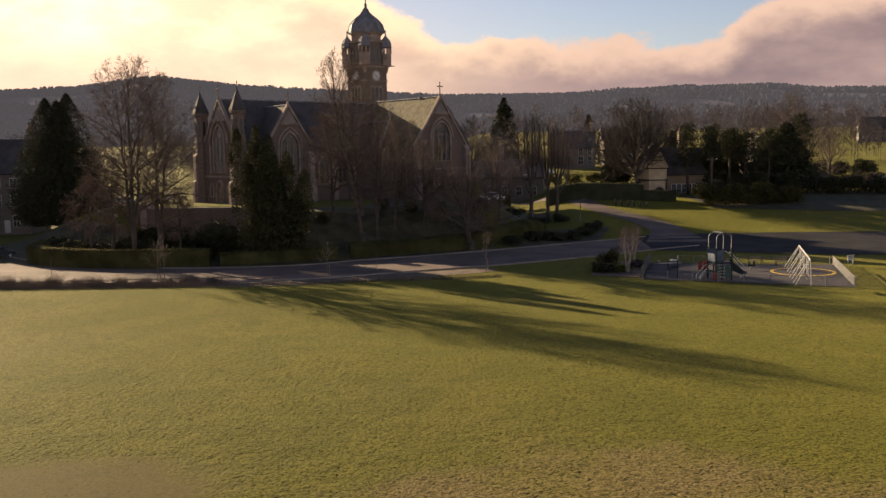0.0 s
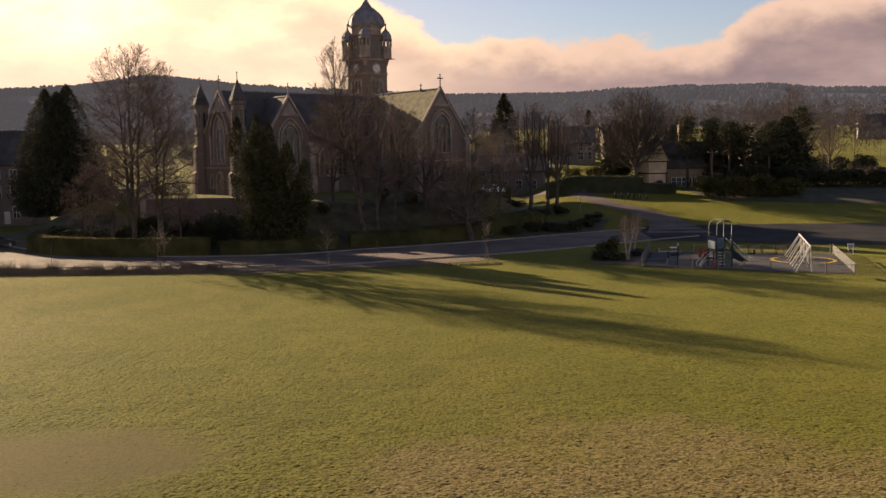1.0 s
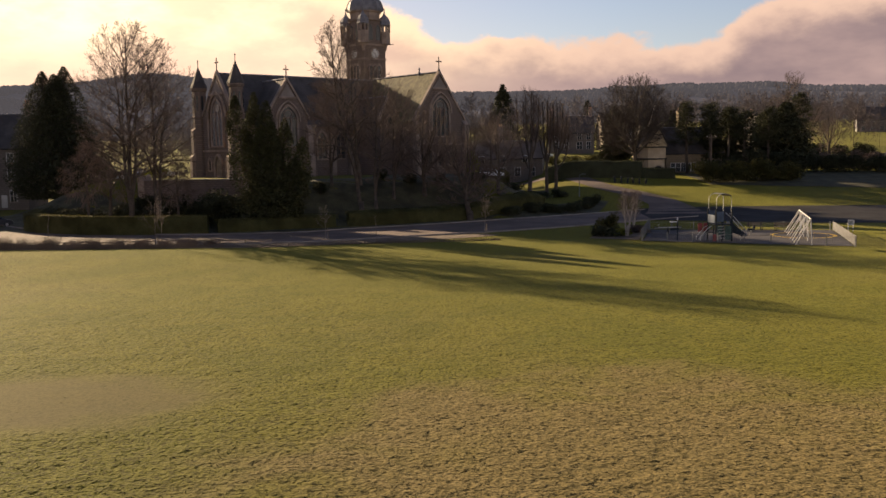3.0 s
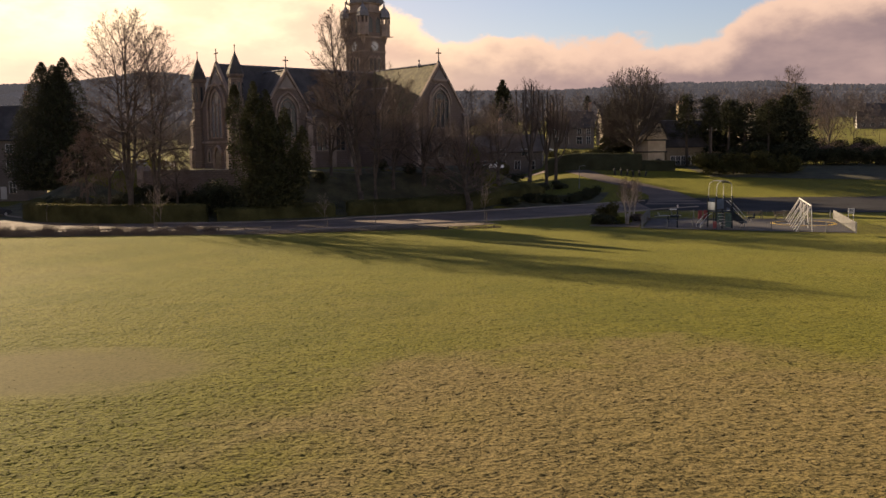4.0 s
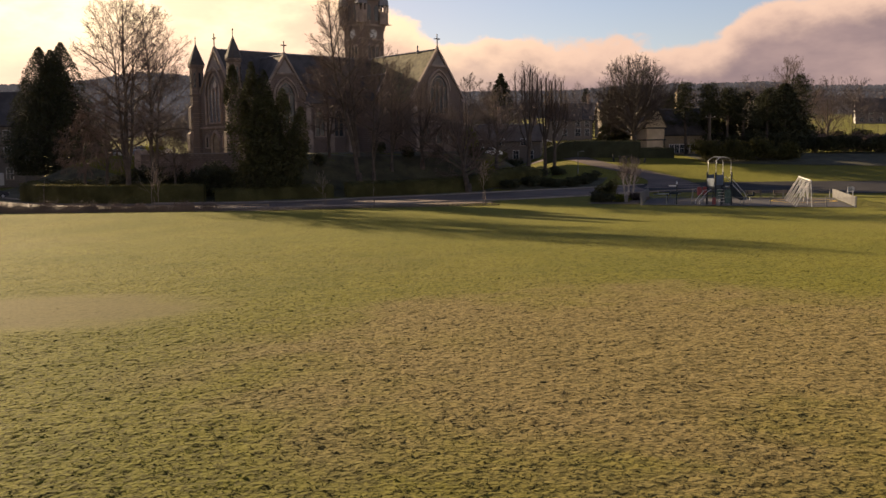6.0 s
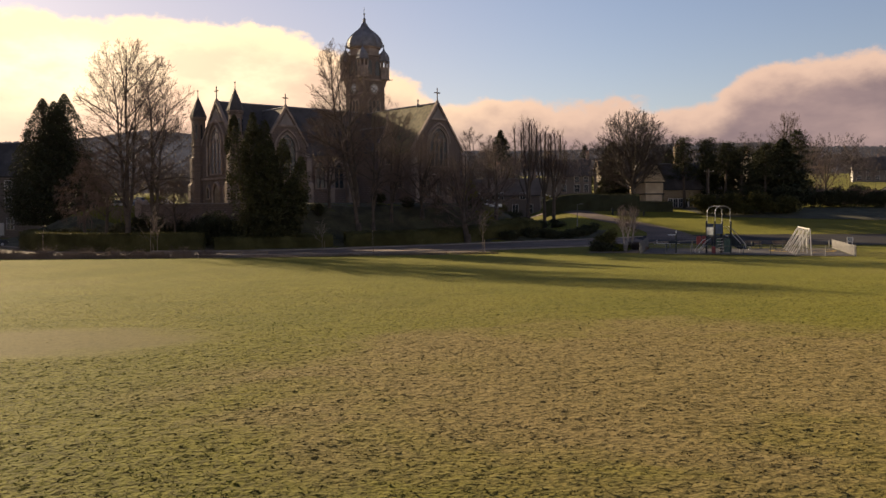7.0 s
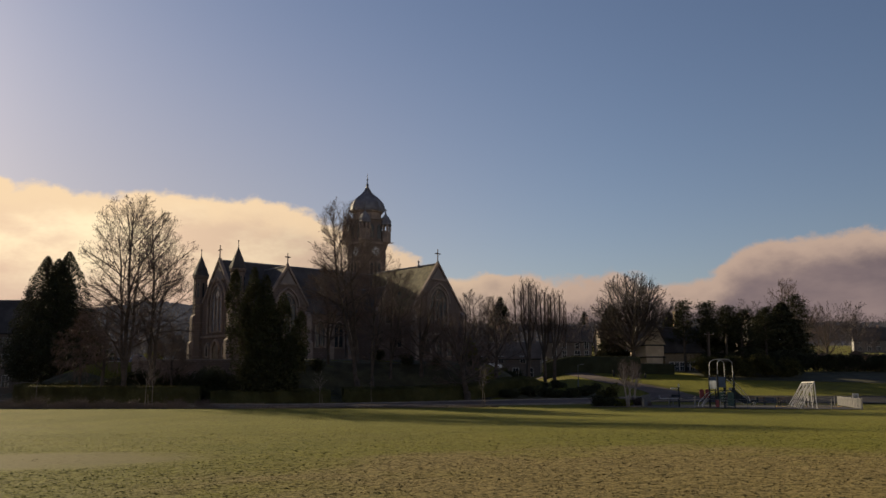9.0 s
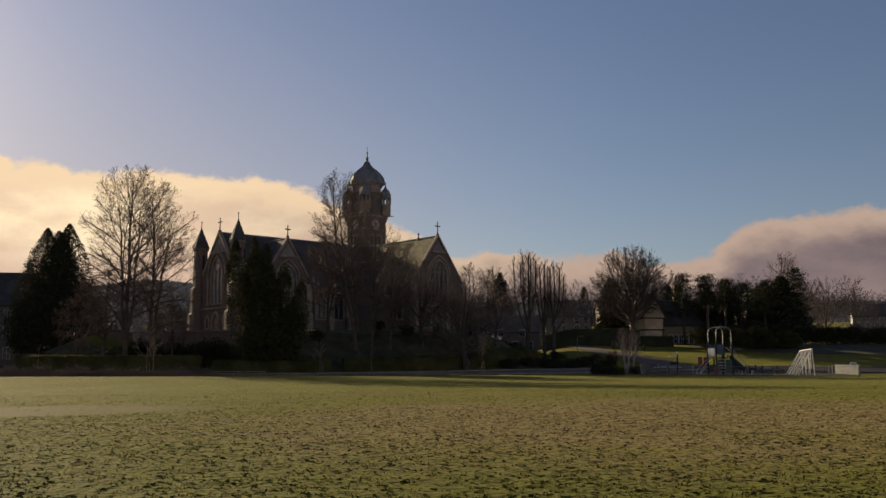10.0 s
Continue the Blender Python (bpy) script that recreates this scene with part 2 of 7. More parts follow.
BIRCH_BARK = material("white_birch_bark", (0.3, 0.25, 0.21), 0.9, 0.3, 2.0, 14.0, 0.3)
PALE_BARK = material("pale_sapling_bark", (0.19, 0.15, 0.12), 0.9, 0.3, 2.0, 14.0, 0.3)
NEEDLE = material("conifer_foliage", (0.058, 0.06, 0.034), 0.95, 0.3, 0.5, 4.0, 0.0, per_piece=0.45, trans=0.06, spec=0.05)
YEW = material("yew_foliage", (0.07, 0.07, 0.034), 0.95, 0.3, 0.5, 4.0, 0.0, per_piece=0.45, trans=0.1, spec=0.05)
HEDGE = material("hedge_foliage", (0.105, 0.098, 0.038), 0.9, 0.4, 0.5, 4.0, 0.0, per_piece=0.6, trans=0.35, spec=0.05)
GOLD = material("golden_shrub_foliage", (0.17, 0.17, 0.03), 0.9, 0.35, 0.5, 4.0, 0.0, per_piece=0.6, trans=0.35, spec=0.05)
TARMAC = material("road_tarmac", (0.115, 0.082, 0.070), 0.9, 0.3, 0.25, 14.0, 0.35, 30.0)
# asphalt with the shade over this stretch of road put into its colour
SHADED_ASPHALT = material("shaded_asphalt", (0.034, 0.032, 0.034), 0.95, 0.3, 0.25, 14.0, 0.35, 30.0, spec=0.08)
RED_TARMAC = material("red_brown_paving", (0.30, 0.185, 0.135), 0.9, 0.25, 0.4, 14.0, 0.3)
GRAVEL = material("pale_path", (0.13, 0.098, 0.077), 0.95, 0.3, 0.3, 12.0, 0.4)
KERB = material("concrete_kerb", (0.21, 0.175, 0.155), 0.9, 0.25, 0.5, 9.0, 0.3)
RUBBER = material("playground_surface", (0.045, 0.041, 0.047), 0.95, 0.25, 0.4, 18.0, 0.3)
YELLOW = material("yellow_ground_paint", (0.50, 0.33, 0.06), 0.9, 0.25, 0.8, 12.0, 0.2)
GALV = material("galvanised_steel", (0.42, 0.41, 0.40), 0.45, 0.2, 2.0, 20.0, 0.05, metal=0.4, spec=0.5)
DARK_PAINT = material("dark_blue_green_paint", (0.022, 0.028, 0.034), 0.8, 0.3, 2.0, 14.0, 0.1, spec=0.12)
BLUE_PAINT = material("faded_blue_paint", (0.06, 0.085, 0.13), 0.6, 0.3, 2.0, 14.0, 0.1, spec=0.2)
GREEN_PAINT = material("dull_green_paint", (0.05, 0.085, 0.07), 0.6, 0.3, 2.0, 14.0, 0.1, spec=0.2)
RED_PAINT = material("faded_red_plastic", (0.22, 0.045, 0.045), 0.5, 0.25, 2.0, 14.0, 0.1)
WHITE_PAINT = material("weathered_white_paint", (0.52, 0.50, 0.48), 0.6, 0.15, 1.0, 9.0, 0.1)
WOOD = material("weathered_timber", (0.20, 0.15, 0.105), 0.9, 0.3, 1.5, 12.0, 0.3)
SOIL = material("leaf_litter_soil", (0.115, 0.082, 0.058), 0.95, 0.4, 0.7, 8.0, 0.6)
TYRE = material("tyre_rubber", (0.025, 0.025, 0.027), 0.85, 0.3, 3.0, 20.0, 0.1)
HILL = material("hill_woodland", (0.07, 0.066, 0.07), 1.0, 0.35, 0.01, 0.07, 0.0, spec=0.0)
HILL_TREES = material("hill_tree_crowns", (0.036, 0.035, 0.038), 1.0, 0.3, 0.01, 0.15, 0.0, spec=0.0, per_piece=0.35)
WIRE = material("dull_grey_wire", (0.13, 0.13, 0.13), 0.6, 0.2, 2.0, 14.0, 0.0)
PALE_RAIL = material("pale_fence_paint", (0.2, 0.195, 0.19), 0.7, 0.2, 2.0, 14.0, 0.0, spec=0.2)
# dark ground for the banks; on some of them it stands for shade
DARK_BANK = material("dark_bank_ground", (0.05, 0.045, 0.022), 0.95, 0.45, 0.5, 5.0, 0.6)
FAR_TWIG = material("far_wood_branches", (0.10, 0.08, 0.075), 1.0, 0.3, 0.05, 1.0, 0.0)


# faint emission on the ridge and its trees stands in for distant haze
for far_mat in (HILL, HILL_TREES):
    haze_glow = next(n for n in far_mat.node_tree.nodes if n.type == "BSDF_PRINCIPLED")
    haze_glow.inputs["Emission Color"].default_value = (1.0, 0.95, 1.0, 1)
    haze_glow.inputs["Emission Strength"].default_value = 0.027


def paint(name, base):
    return material(name, base, 0.35, 0.1, 1.0, 9.0, 0.0, spec=0.6)


# ---- mesh building ----
class Shape:
    """Collects vertices and faces of one part."""

    def __init__(self):
        self.v, self.f = [], []

    def poly(self, points, faces):
        k = len(self.v)
        self.v.extend(tuple(p) for p in points)
        self.f.extend(tuple(i + k for i in face) for face in faces)
        return self

    def box(self, x0, x1, y0, y1, z0, z1):
        return self.poly([(x0, y0, z0), (x1, y0, z0), (x1, y1, z0), (x0, y1, z0), (x0, y0, z1), (x1, y0, z1), (x1, y1, z1), (x0, y1, z1)],
                         [(3, 2, 1, 0), (4, 5, 6, 7), (0, 1, 5, 4), (1, 2, 6, 5), (2, 3, 7, 6), (3, 0, 4, 7)])

    def chamfer(self, x0, x1, y0, y1, z0, z1, c=0.02):
        """A box with bevelled upper edges and corners."""
        def ring(d, z):
            return [(x0 + d, y0 + d, z), (x1 - d, y0 + d, z), (x1 - d, y1 - d, z), (x0 + d, y1 - d, z)]
        return self.poly(ring(0, z0) + ring(0, z1 - c) + ring(c, z1),
                         [(3, 2, 1, 0), (8, 9, 10, 11)] + [(i + j * 4, (i + 1) % 4 + j * 4, (i + 1) % 4 + j * 4 + 4, i + j * 4 + 4) for j in (0, 1) for i in range(4)])

    def prism(self, outline, axis, a, b):
        """An outline of 2D points pushed from a to b along an axis ('x', 'y' or 'z')."""
        n = len(outline)
        def place(p, d):
            return {"x": (d, p[0], p[1]), "y": (p[0], d, p[1]), "z": (p[0], p[1], d)}[axis]
        return self.poly([place(p, a) for p in outline] + [place(p, b) for p in outline],
                         [tuple(range(n))[::-1], tuple(range(n, 2 * n))] + [(i, (i + 1) % n, (i + 1) % n + n, i + n) for i in range(n)])

    def lathe(self, rings, n=8, cx=0.0, cy=0.0, turn=0.0):
        """Rings of (radius, z) about an upright axis."""
        k = len(self.v)
        for r, z in rings:
            for i in range(n):
                a = turn + 2 * math.pi * i / n
                self.v.append((cx + r * math.cos(a), cy + r * math.sin(a), z))
        for j in range(len(rings) - 1):
            for i in range(n):
                self.f.append((k + j * n + i, k + j * n + (i + 1) % n, k + (j + 1) * n + (i + 1) % n, k + (j + 1) * n + i))
        self.f.append(tuple(k + i for i in range(n))[::-1])
        self.f.append(tuple(k + (len(rings) - 1) * n + i for i in range(n)))
        return self

    def tube(self, points, radii, n=5):
        """A tapered tube along a line of points."""
        pts = [Vector(p) for p in points]
        k = len(self.v)
        for i, p in enumerate(pts):
            d = (pts[min(i + 1, len(pts) - 1)] - pts[max(i - 1, 0)])
            if d.length < 1e-6:
                d = Vector((0, 0, 1))
            d.normalize()
            s = d.cross(Vector((0.31, 0.95, 0.07)))
            if s.length < 0.2:
                s = d.cross(Vector((1, 0, 0)))
            s.normalize()
            u = d.cross(s)
            for j in range(n):
                a = 2 * math.pi * j / n
                self.v.append(tuple(p + (s * math.cos(a) + u * math.sin(a)) * radii[i]))
        for i in range(len(pts) - 1):
            for j in range(n):
                self.f.append((k + i * n + j, k + i * n + (j + 1) % n, k + (i + 1) * n + (j + 1) % n, k + (i + 1) * n + j))
        self.f.append(tuple(k + j for j in range(n))[::-1])
        self.f.append(tuple(k + (len(pts) - 1) * n + j for j in range(n)))
        return self

    def mesh(self, name, mat, smooth=False):
        me = bpy.data.meshes.new(name)
        me.from_pydata(self.v, [], self.f)
        me.materials.append(mat)
        if smooth:
            me.polygons.foreach_set("use_smooth", [True] * len(me.polygons))
        me.update()
        return me


def part(name, shape, mat, parent=None, label="", smooth=False):
    ob = new(name, shape.mesh(name, mat, smooth))
    if parent:
        ob.parent = parent
    if label:
        ob["label"] = label
    return ob


def thing(name, m, label, category, group="", kind=""):
    ob = new(name)
    ob.empty_display_size = 0.3
    ob.matrix_world = m
    return tagged(ob, label, category, group, kind)


def sm(a, b, x):
    t = min(1.0, max(0.0, (x - a) / (b - a)))
    return t * t * (3 - 2 * t)


def numpy_mesh(name, verts, faces, mat, parent, label=""):
    me = bpy.data.meshes.new(name)
    me.from_pydata(verts.tolist(), [], faces.tolist())
    me.materials.append(mat)
    me.update()
    ob = new(name, me)
    if parent:
        ob.parent = parent
    if label:
        ob["label"] = label
    return ob


# ---- ground ----
def ground_z(x, y):
    """Height of the land: a nearly level field, a road along its far side, the church on its mound, land that climbs behind."""
    z = 0.012 * max(-45.0, min(45.0, x)) * (1 - sm(70, 92, y)) + 0.5 * sm(66, 95, y) + (0.45 - 0.004 * max(-30, min(40, x))) * sm(110, 128, y)
    late = 1 - sm(-31, -21, x)
    start = 127.0 * late + (112.0 + 0.40 * max(0.0, x + 20)) * (1 - late)
    mound = sm(start, start + 11.5, y) * sm(-66, -49, x) * (1 - sm(5, 17, x))
    z += 5.2 * mound
    right = sm(8, 24, x)
    z += right * (4.4 * sm(126, 172, y) + 0.06 * max(0.0, y - 188))
    left = 1 - sm(-62, -45, x)
    z += (1 - right) * 0.035 * max(0.0, y - 190) + left * 0.02 * max(0.0, min(y, 190) - 140)
    if y > 420:
        z = min(z, 30.0) if y < 700 else z
    return min(z, 24.0)


def field_relief(x, y):
    """Tussocks and dents of the trampled turf."""
    if y > 80 or y < 2 or abs(x) > 45:
        return 0.0
    worn = 1 - sm(0.5, 1.1, ((x + 16.5) / 8) ** 2 + ((y - 37) / 5) ** 2)
    dent = max(0.0, noise.noise((x * 4.9, y * 6.2, 0.3)) - 0.1)
    lump = noise.noise((x * 6.1, y * 6.1, 2.2))
    h = noise.noise((x * 2.6, y * 2.6, 7.3)) * 0.022 + noise.noise((x * 0.6, y * 0.6, 4.0)) * 0.03 - dent * 0.065 + lump * 0.02
    return h * (1 - 0.85 * worn) * (1 - sm(60, 80, y))


def spread_axis(lo, a, b, hi, step, grow):
    out, x, s = [], a, step
    while x <= b:
        out.append(x)
        x += step
    while x < hi:
        s = min(s * grow, 260)
        x += s
        out.append(min(x, hi))
    x, s = a, step
    while x > lo:
        s = min(s * grow, 260)
        x -= s
        out.insert(0, max(x, lo))
    return out


def build_ground():
    xs = spread_axis(-2600, -20, 20, 2600, 0.085, 1.03)
    ys = [y for y in spread_axis(-400, 9, 34, 90, 0.085, 1.03) if y <= 34]
    step = 0.085
    while ys[-1] < 2500:
        step *= 1.008 if ys[-1] < 66 else 1.035
        ys.append(min(2500, ys[-1] + min(step, 260)))
    s = Shape()
    for y in ys:
        for x in xs:
            s.v.append((x, y, ground_z(x, y) + field_relief(x, y)))
    n = len(xs)
    s.f = [(j * n + i, j * n + i + 1, (j + 1) * n + i + 1, (j + 1) * n + i) for j in range(len(ys) - 1) for i in range(n - 1)]
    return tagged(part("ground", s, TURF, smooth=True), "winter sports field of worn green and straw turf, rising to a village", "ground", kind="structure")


build_ground()


def strip(name, line, widths, mat, lift, label, category, kerb=None):
    """A paved strip along a line of (x, y), laid on the land."""
    pts = []
    for i in range(len(line) - 1):
        p0, p1, p2, p3 = (Vector(line[max(0, min(len(line) - 1, i + d))]) for d in (-1, 0, 1, 2))
        for k in range(10):
            t = k / 10
            q = 0.5 * ((2 * p1) + (p2 - p0) * t + (2 * p0 - 5 * p1 + 4 * p2 - p3) * t * t + (3 * p1 - p0 - 3 * p2 + p3) * t ** 3)
            pts.append((q, widths[i] * (1 - t) + widths[i + 1] * t))
    pts.append((Vector(line[-1]), widths[-1]))
    s, sides = Shape(), ([], [])
    M = 7
    for i, (q, wd) in enumerate(pts):
        d = (pts[min(i + 1, len(pts) - 1)][0] - pts[max(i - 1, 0)][0]).normalized()
        nrm = Vector((-d.y, d.x))
        for k in range(M):
            p = q + nrm * wd * (k / (M - 1) - 0.5)
            s.v.append((p.x, p.y, ground_z(p.x, p.y) + lift))
        for sgn, keep in zip((-0.5, 0.5), sides):
            keep.append((q + nrm * wd * sgn, nrm * math.copysign(1, sgn)))
    s.f = [(i * M + k, (i + 1) * M + k, (i + 1) * M + k + 1, i * M + k + 1)[::-1] for i in range(len(pts) - 1) for k in range(M - 1)]
    tagged(part(name, s, mat, smooth=True), label, category, kind="structure")
    for which in kerb or ():
        ks = Shape()
        rows = sides[which]
        for p, out in rows:
            for off, up in ((0.0, -0.05), (0.0, lift + 0.11), (0.03, lift + 0.13), (0.16, lift + 0.13), (0.18, -0.05)):
                e = p + out * off
                ks.v.append((e.x, e.y, ground_z(e.x, e.y) + up))
        ks.f = [(i * 5 + k, i * 5 + k + 1, i * 5 + k + 6, i * 5 + k + 5) for i in range(len(rows) - 1) for k in range(4)]
        tagged(part("kerb", ks, KERB), "pale concrete kerb edging the tarmac road", "kerb", kind="structure")


strip("road", [(-150, 186), (-95, 148), (-62, 114), (-36, 102.8), (-17.6, 103.0), (-7.5, 107.5), (2.0, 111.6), (13.2, 117.6), (24.0, 124.0), (31.0, 127.5)],
      [20, 22, 17, 13, 12.5, 13, 12.5, 11.5, 11.5, 11], TARMAC, 0.05, "red-brown paved village road along the field", "road", kerb=(0, 1))
strip("road", [(27.0, 126.0), (36.0, 125.5), (48.0, 123.5), (72, 121), (150, 115)], [15, 19, 23, 25, 25], SHADED_ASPHALT, 0.062, "asphalt road behind the playground, darkened for shade", "road")
strip("verge", [(-48, 95.2), (-36, 94.7), (-28, 95.0), (-19, 94.0), (-12, 96.2), (-5, 98.8), (2, 101.5), (5.5, 103.4)], [3.4, 3.4, 3.4, 3.0, 4.0, 4.2, 4.0, 2.5], SOIL, 0.04, "bare leaf-strewn verge between field and road", "verge")
strip("side_road", [(32, 127), (33, 138), (30.6, 146), (25.2, 156), (19.5, 180), (11, 190)], [9, 5.5, 4.5, 4, 4, 4], TARMAC, 0.07, "pale gravelly side road climbing past trees", "road")
strip("pavement", [(-64, 104.2), (-46.5, 99.4), (-33, 98.0), (-25, 98.0), (-19, 98.2)], [5, 4, 3, 2.0, 0.8], TARMAC, 0.1, "worn pale footway between road and field", "pavement")


def slab(name, corners, mat, lift, label, category):
    s = Shape()
    n = 8
    a, b, c, d = (Vector(p) for p in corners)
    for j in range(n + 1):
        for i in range(n + 1):
            p = (a.lerp(b, i / n)).lerp(d.lerp(c, i / n), j / n)
            s.v.append((p.x, p.y, ground_z(p.x, p.y) + lift))
    s.f = [(j * (n + 1) + i, j * (n + 1) + i + 1, (j + 1) * (n + 1) + i + 1, (j + 1) * (n + 1) + i) for j in range(n) for i in range(n)]
    return tagged(part(name, s, mat), label, category, kind="structure")


slab("church_bank", [(-50, 113.5), (-29, 108.6), (-29, 130.5), (-45, 132)], DARK_BANK, 0.06, "dark garden below the church wall", "bank")
slab("church_bank", [(-68, 121), (-50, 113.5), (-45, 132), (-66, 141)], DARK_BANK, 0.06, "dark garden behind the hedge", "bank")
slab("church_bank", [(-29, 108.6), (-12, 113.4), (-12, 131), (-29, 130.5)], DARK_BANK, 0.06, "dark bank below the church", "bank")
slab("church_bank", [(-12, 113.4), (8, 121.5), (14, 141), (-12, 131)], DARK_BANK, 0.06, "dark bank below the church", "bank")

# these three dark sheets put shade on ground that lies in the sun
slab("garden_bank", [(44, 154), (96, 144), (96, 172), (42, 170)], DARK_BANK, 0.06, "leaf-strewn garden bank under the shrubs, darkened for shade", "bank")
slab("church_bank", [(-12, 131), (14, 141), (17, 158), (-8, 162)], DARK_BANK, 0.06, "lawn beside the church, a dark sheet laid for shade", "bank")
slab("church_bank", [(8, 121.5), (21, 128.5), (25, 141), (14, 141)], DARK_BANK, 0.06, "bank beside the side road, a dark sheet laid for shade", "bank")


# ---- far hills ----
RIDGE = [(-1.0, 150), (-0.55, 172), (-0.43, 186), (-0.37, 196), (-0.33, 212), (-0.285, 224), (-0.25, 214), (-0.21, 203), (-0.135, 190), (0.0, 172), (0.12, 168), (0.16, 174),
         (0.21, 177), (0.29, 178), (0.325, 178), (0.355, 166), (0.42, 158), (0.55, 150), (1.0, 140)]


def hill_z(side, t, x, y):
    """Height of the ridge: t runs from its foot (0) to the skyline (1)."""
    top = float(np.interp(side, [q[0] for q in RIDGE], [q[1] for q in RIDGE])) - 26
    h = top * (0.35 * t + 0.65 * sm(0.0, 1.0, t)) + noise.noise((x / 260, y / 260, 3.0)) * 9 * sm(0, 0.3, t) * (1 - sm(0.85, 1.0, t))
    return 18 + h


def build_hills():
    """A wooded ridge closing the view, and the crowns of its trees."""
    s = Shape()
    n, rows = 420, 26
    for j in range(rows):
        t = j / (rows - 1)
        for i in range(n):
            a = radians(-70 + 140 * i / (n - 1))
            r = 1500 + 1100 * t
            x, y = r * math.sin(a), r * math.cos(a)
            s.v.append((x, y, hill_z(math.sin(a), t, x, y)))
    s.f = [(j * n + i, j * n + i + 1, (j + 1) * n + i + 1, (j + 1) * n + i) for j in range(rows - 1) for i in range(n - 1)]
    tagged(part("backdrop", s, HILL, smooth=True), "wooded ridge of hills on the skyline, haze added as glow", "hills", kind="structure")
    rng = random.Random(311)
    spots = []
    while len(spots) < 17000:
        t = 1 - rng.random() ** 1.35
        a = radians(rng.uniform(-34, 34))
        r = 1500 + 1100 * t
        x, y = r * math.sin(a), r * math.cos(a)
        if noise.noise((x / 170, y / 170, 8.0)) < -0.28 and t < 0.97:
            continue
        tall = 1.0 + 0.5 * max(0, noise.noise((x / 120, y / 120, 2.0)))
        spots.append((x, y, hill_z(math.sin(a), t, x, y) - 2, rng.uniform(3.6, 7.0), rng.uniform(10, 16) * tall, rng.random() < 0.2))
    q = np.array(spots)
    rs = np.random.RandomState(312)
    m, sides = len(q), 6
    rings = []
    for up, wide in ((0.1, 0.75), (0.55, 1.0), (0.85, 0.62)):
        for k in range(sides):
            a = 2 * math.pi * k / sides + rs.uniform(0, 1, m)
            rad = q[:, 3] * wide * rs.uniform(0.7, 1.25, m) * np.where(q[:, 5] > 0.5, 0.75 * (1.15 - up), 1.0)
            rings.append(np.stack([q[:, 0] + rad * np.cos(a), q[:, 1] + rad * np.sin(a), q[:, 2] + q[:, 4] * (up + rs.uniform(-0.08, 0.08, m))], 1))
    rings.append(np.stack([q[:, 0], q[:, 1], q[:, 2] + q[:, 4]], 1))
    tri = []
    for k in range(sides):
        e = (k + 1) % sides
        for o in (0, sides):
            tri += [(o + k, o + e, o + e + sides), (o + k, o + e + sides, o + k + sides)]
        tri.append((2 * sides + k, 2 * sides + e, 3 * sides))
    base = np.arange(m)[:, None] * (3 * sides + 1)
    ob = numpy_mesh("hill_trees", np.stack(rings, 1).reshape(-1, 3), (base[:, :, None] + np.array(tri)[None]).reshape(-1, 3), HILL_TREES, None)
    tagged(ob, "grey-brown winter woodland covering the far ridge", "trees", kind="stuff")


build_hills()


# ---- church ----
def arch_outline(w2, z0, spring, rise, n=7):
    """A pointed arch: half width, sill, spring height and rise above it."""
    pts = [(-w2, z0), (w2, z0)]
    r = (w2 * w2 + rise * rise) / (2 * w2)
    top = math.asin(min(1, rise / r))
    for i in range(n + 1):
        a = top * i / n
        pts.append((w2 - r + r * math.cos(a), spring + r * math.sin(a)))
    for i in range(n - 1, -1, -1):
        a = top * i / n
        pts.append((-(w2 - r + r * math.cos(a)), spring + r * math.sin(a)))
    return pts


def on_wall(shape_fn, m):
    """Transforms what shape_fn draws (x along the wall, y out of it, z up) by m."""
    s = Shape()
    shape_fn(s)
    s.v = [tuple(m @ Vector(p)) for p in s.v]
    return s


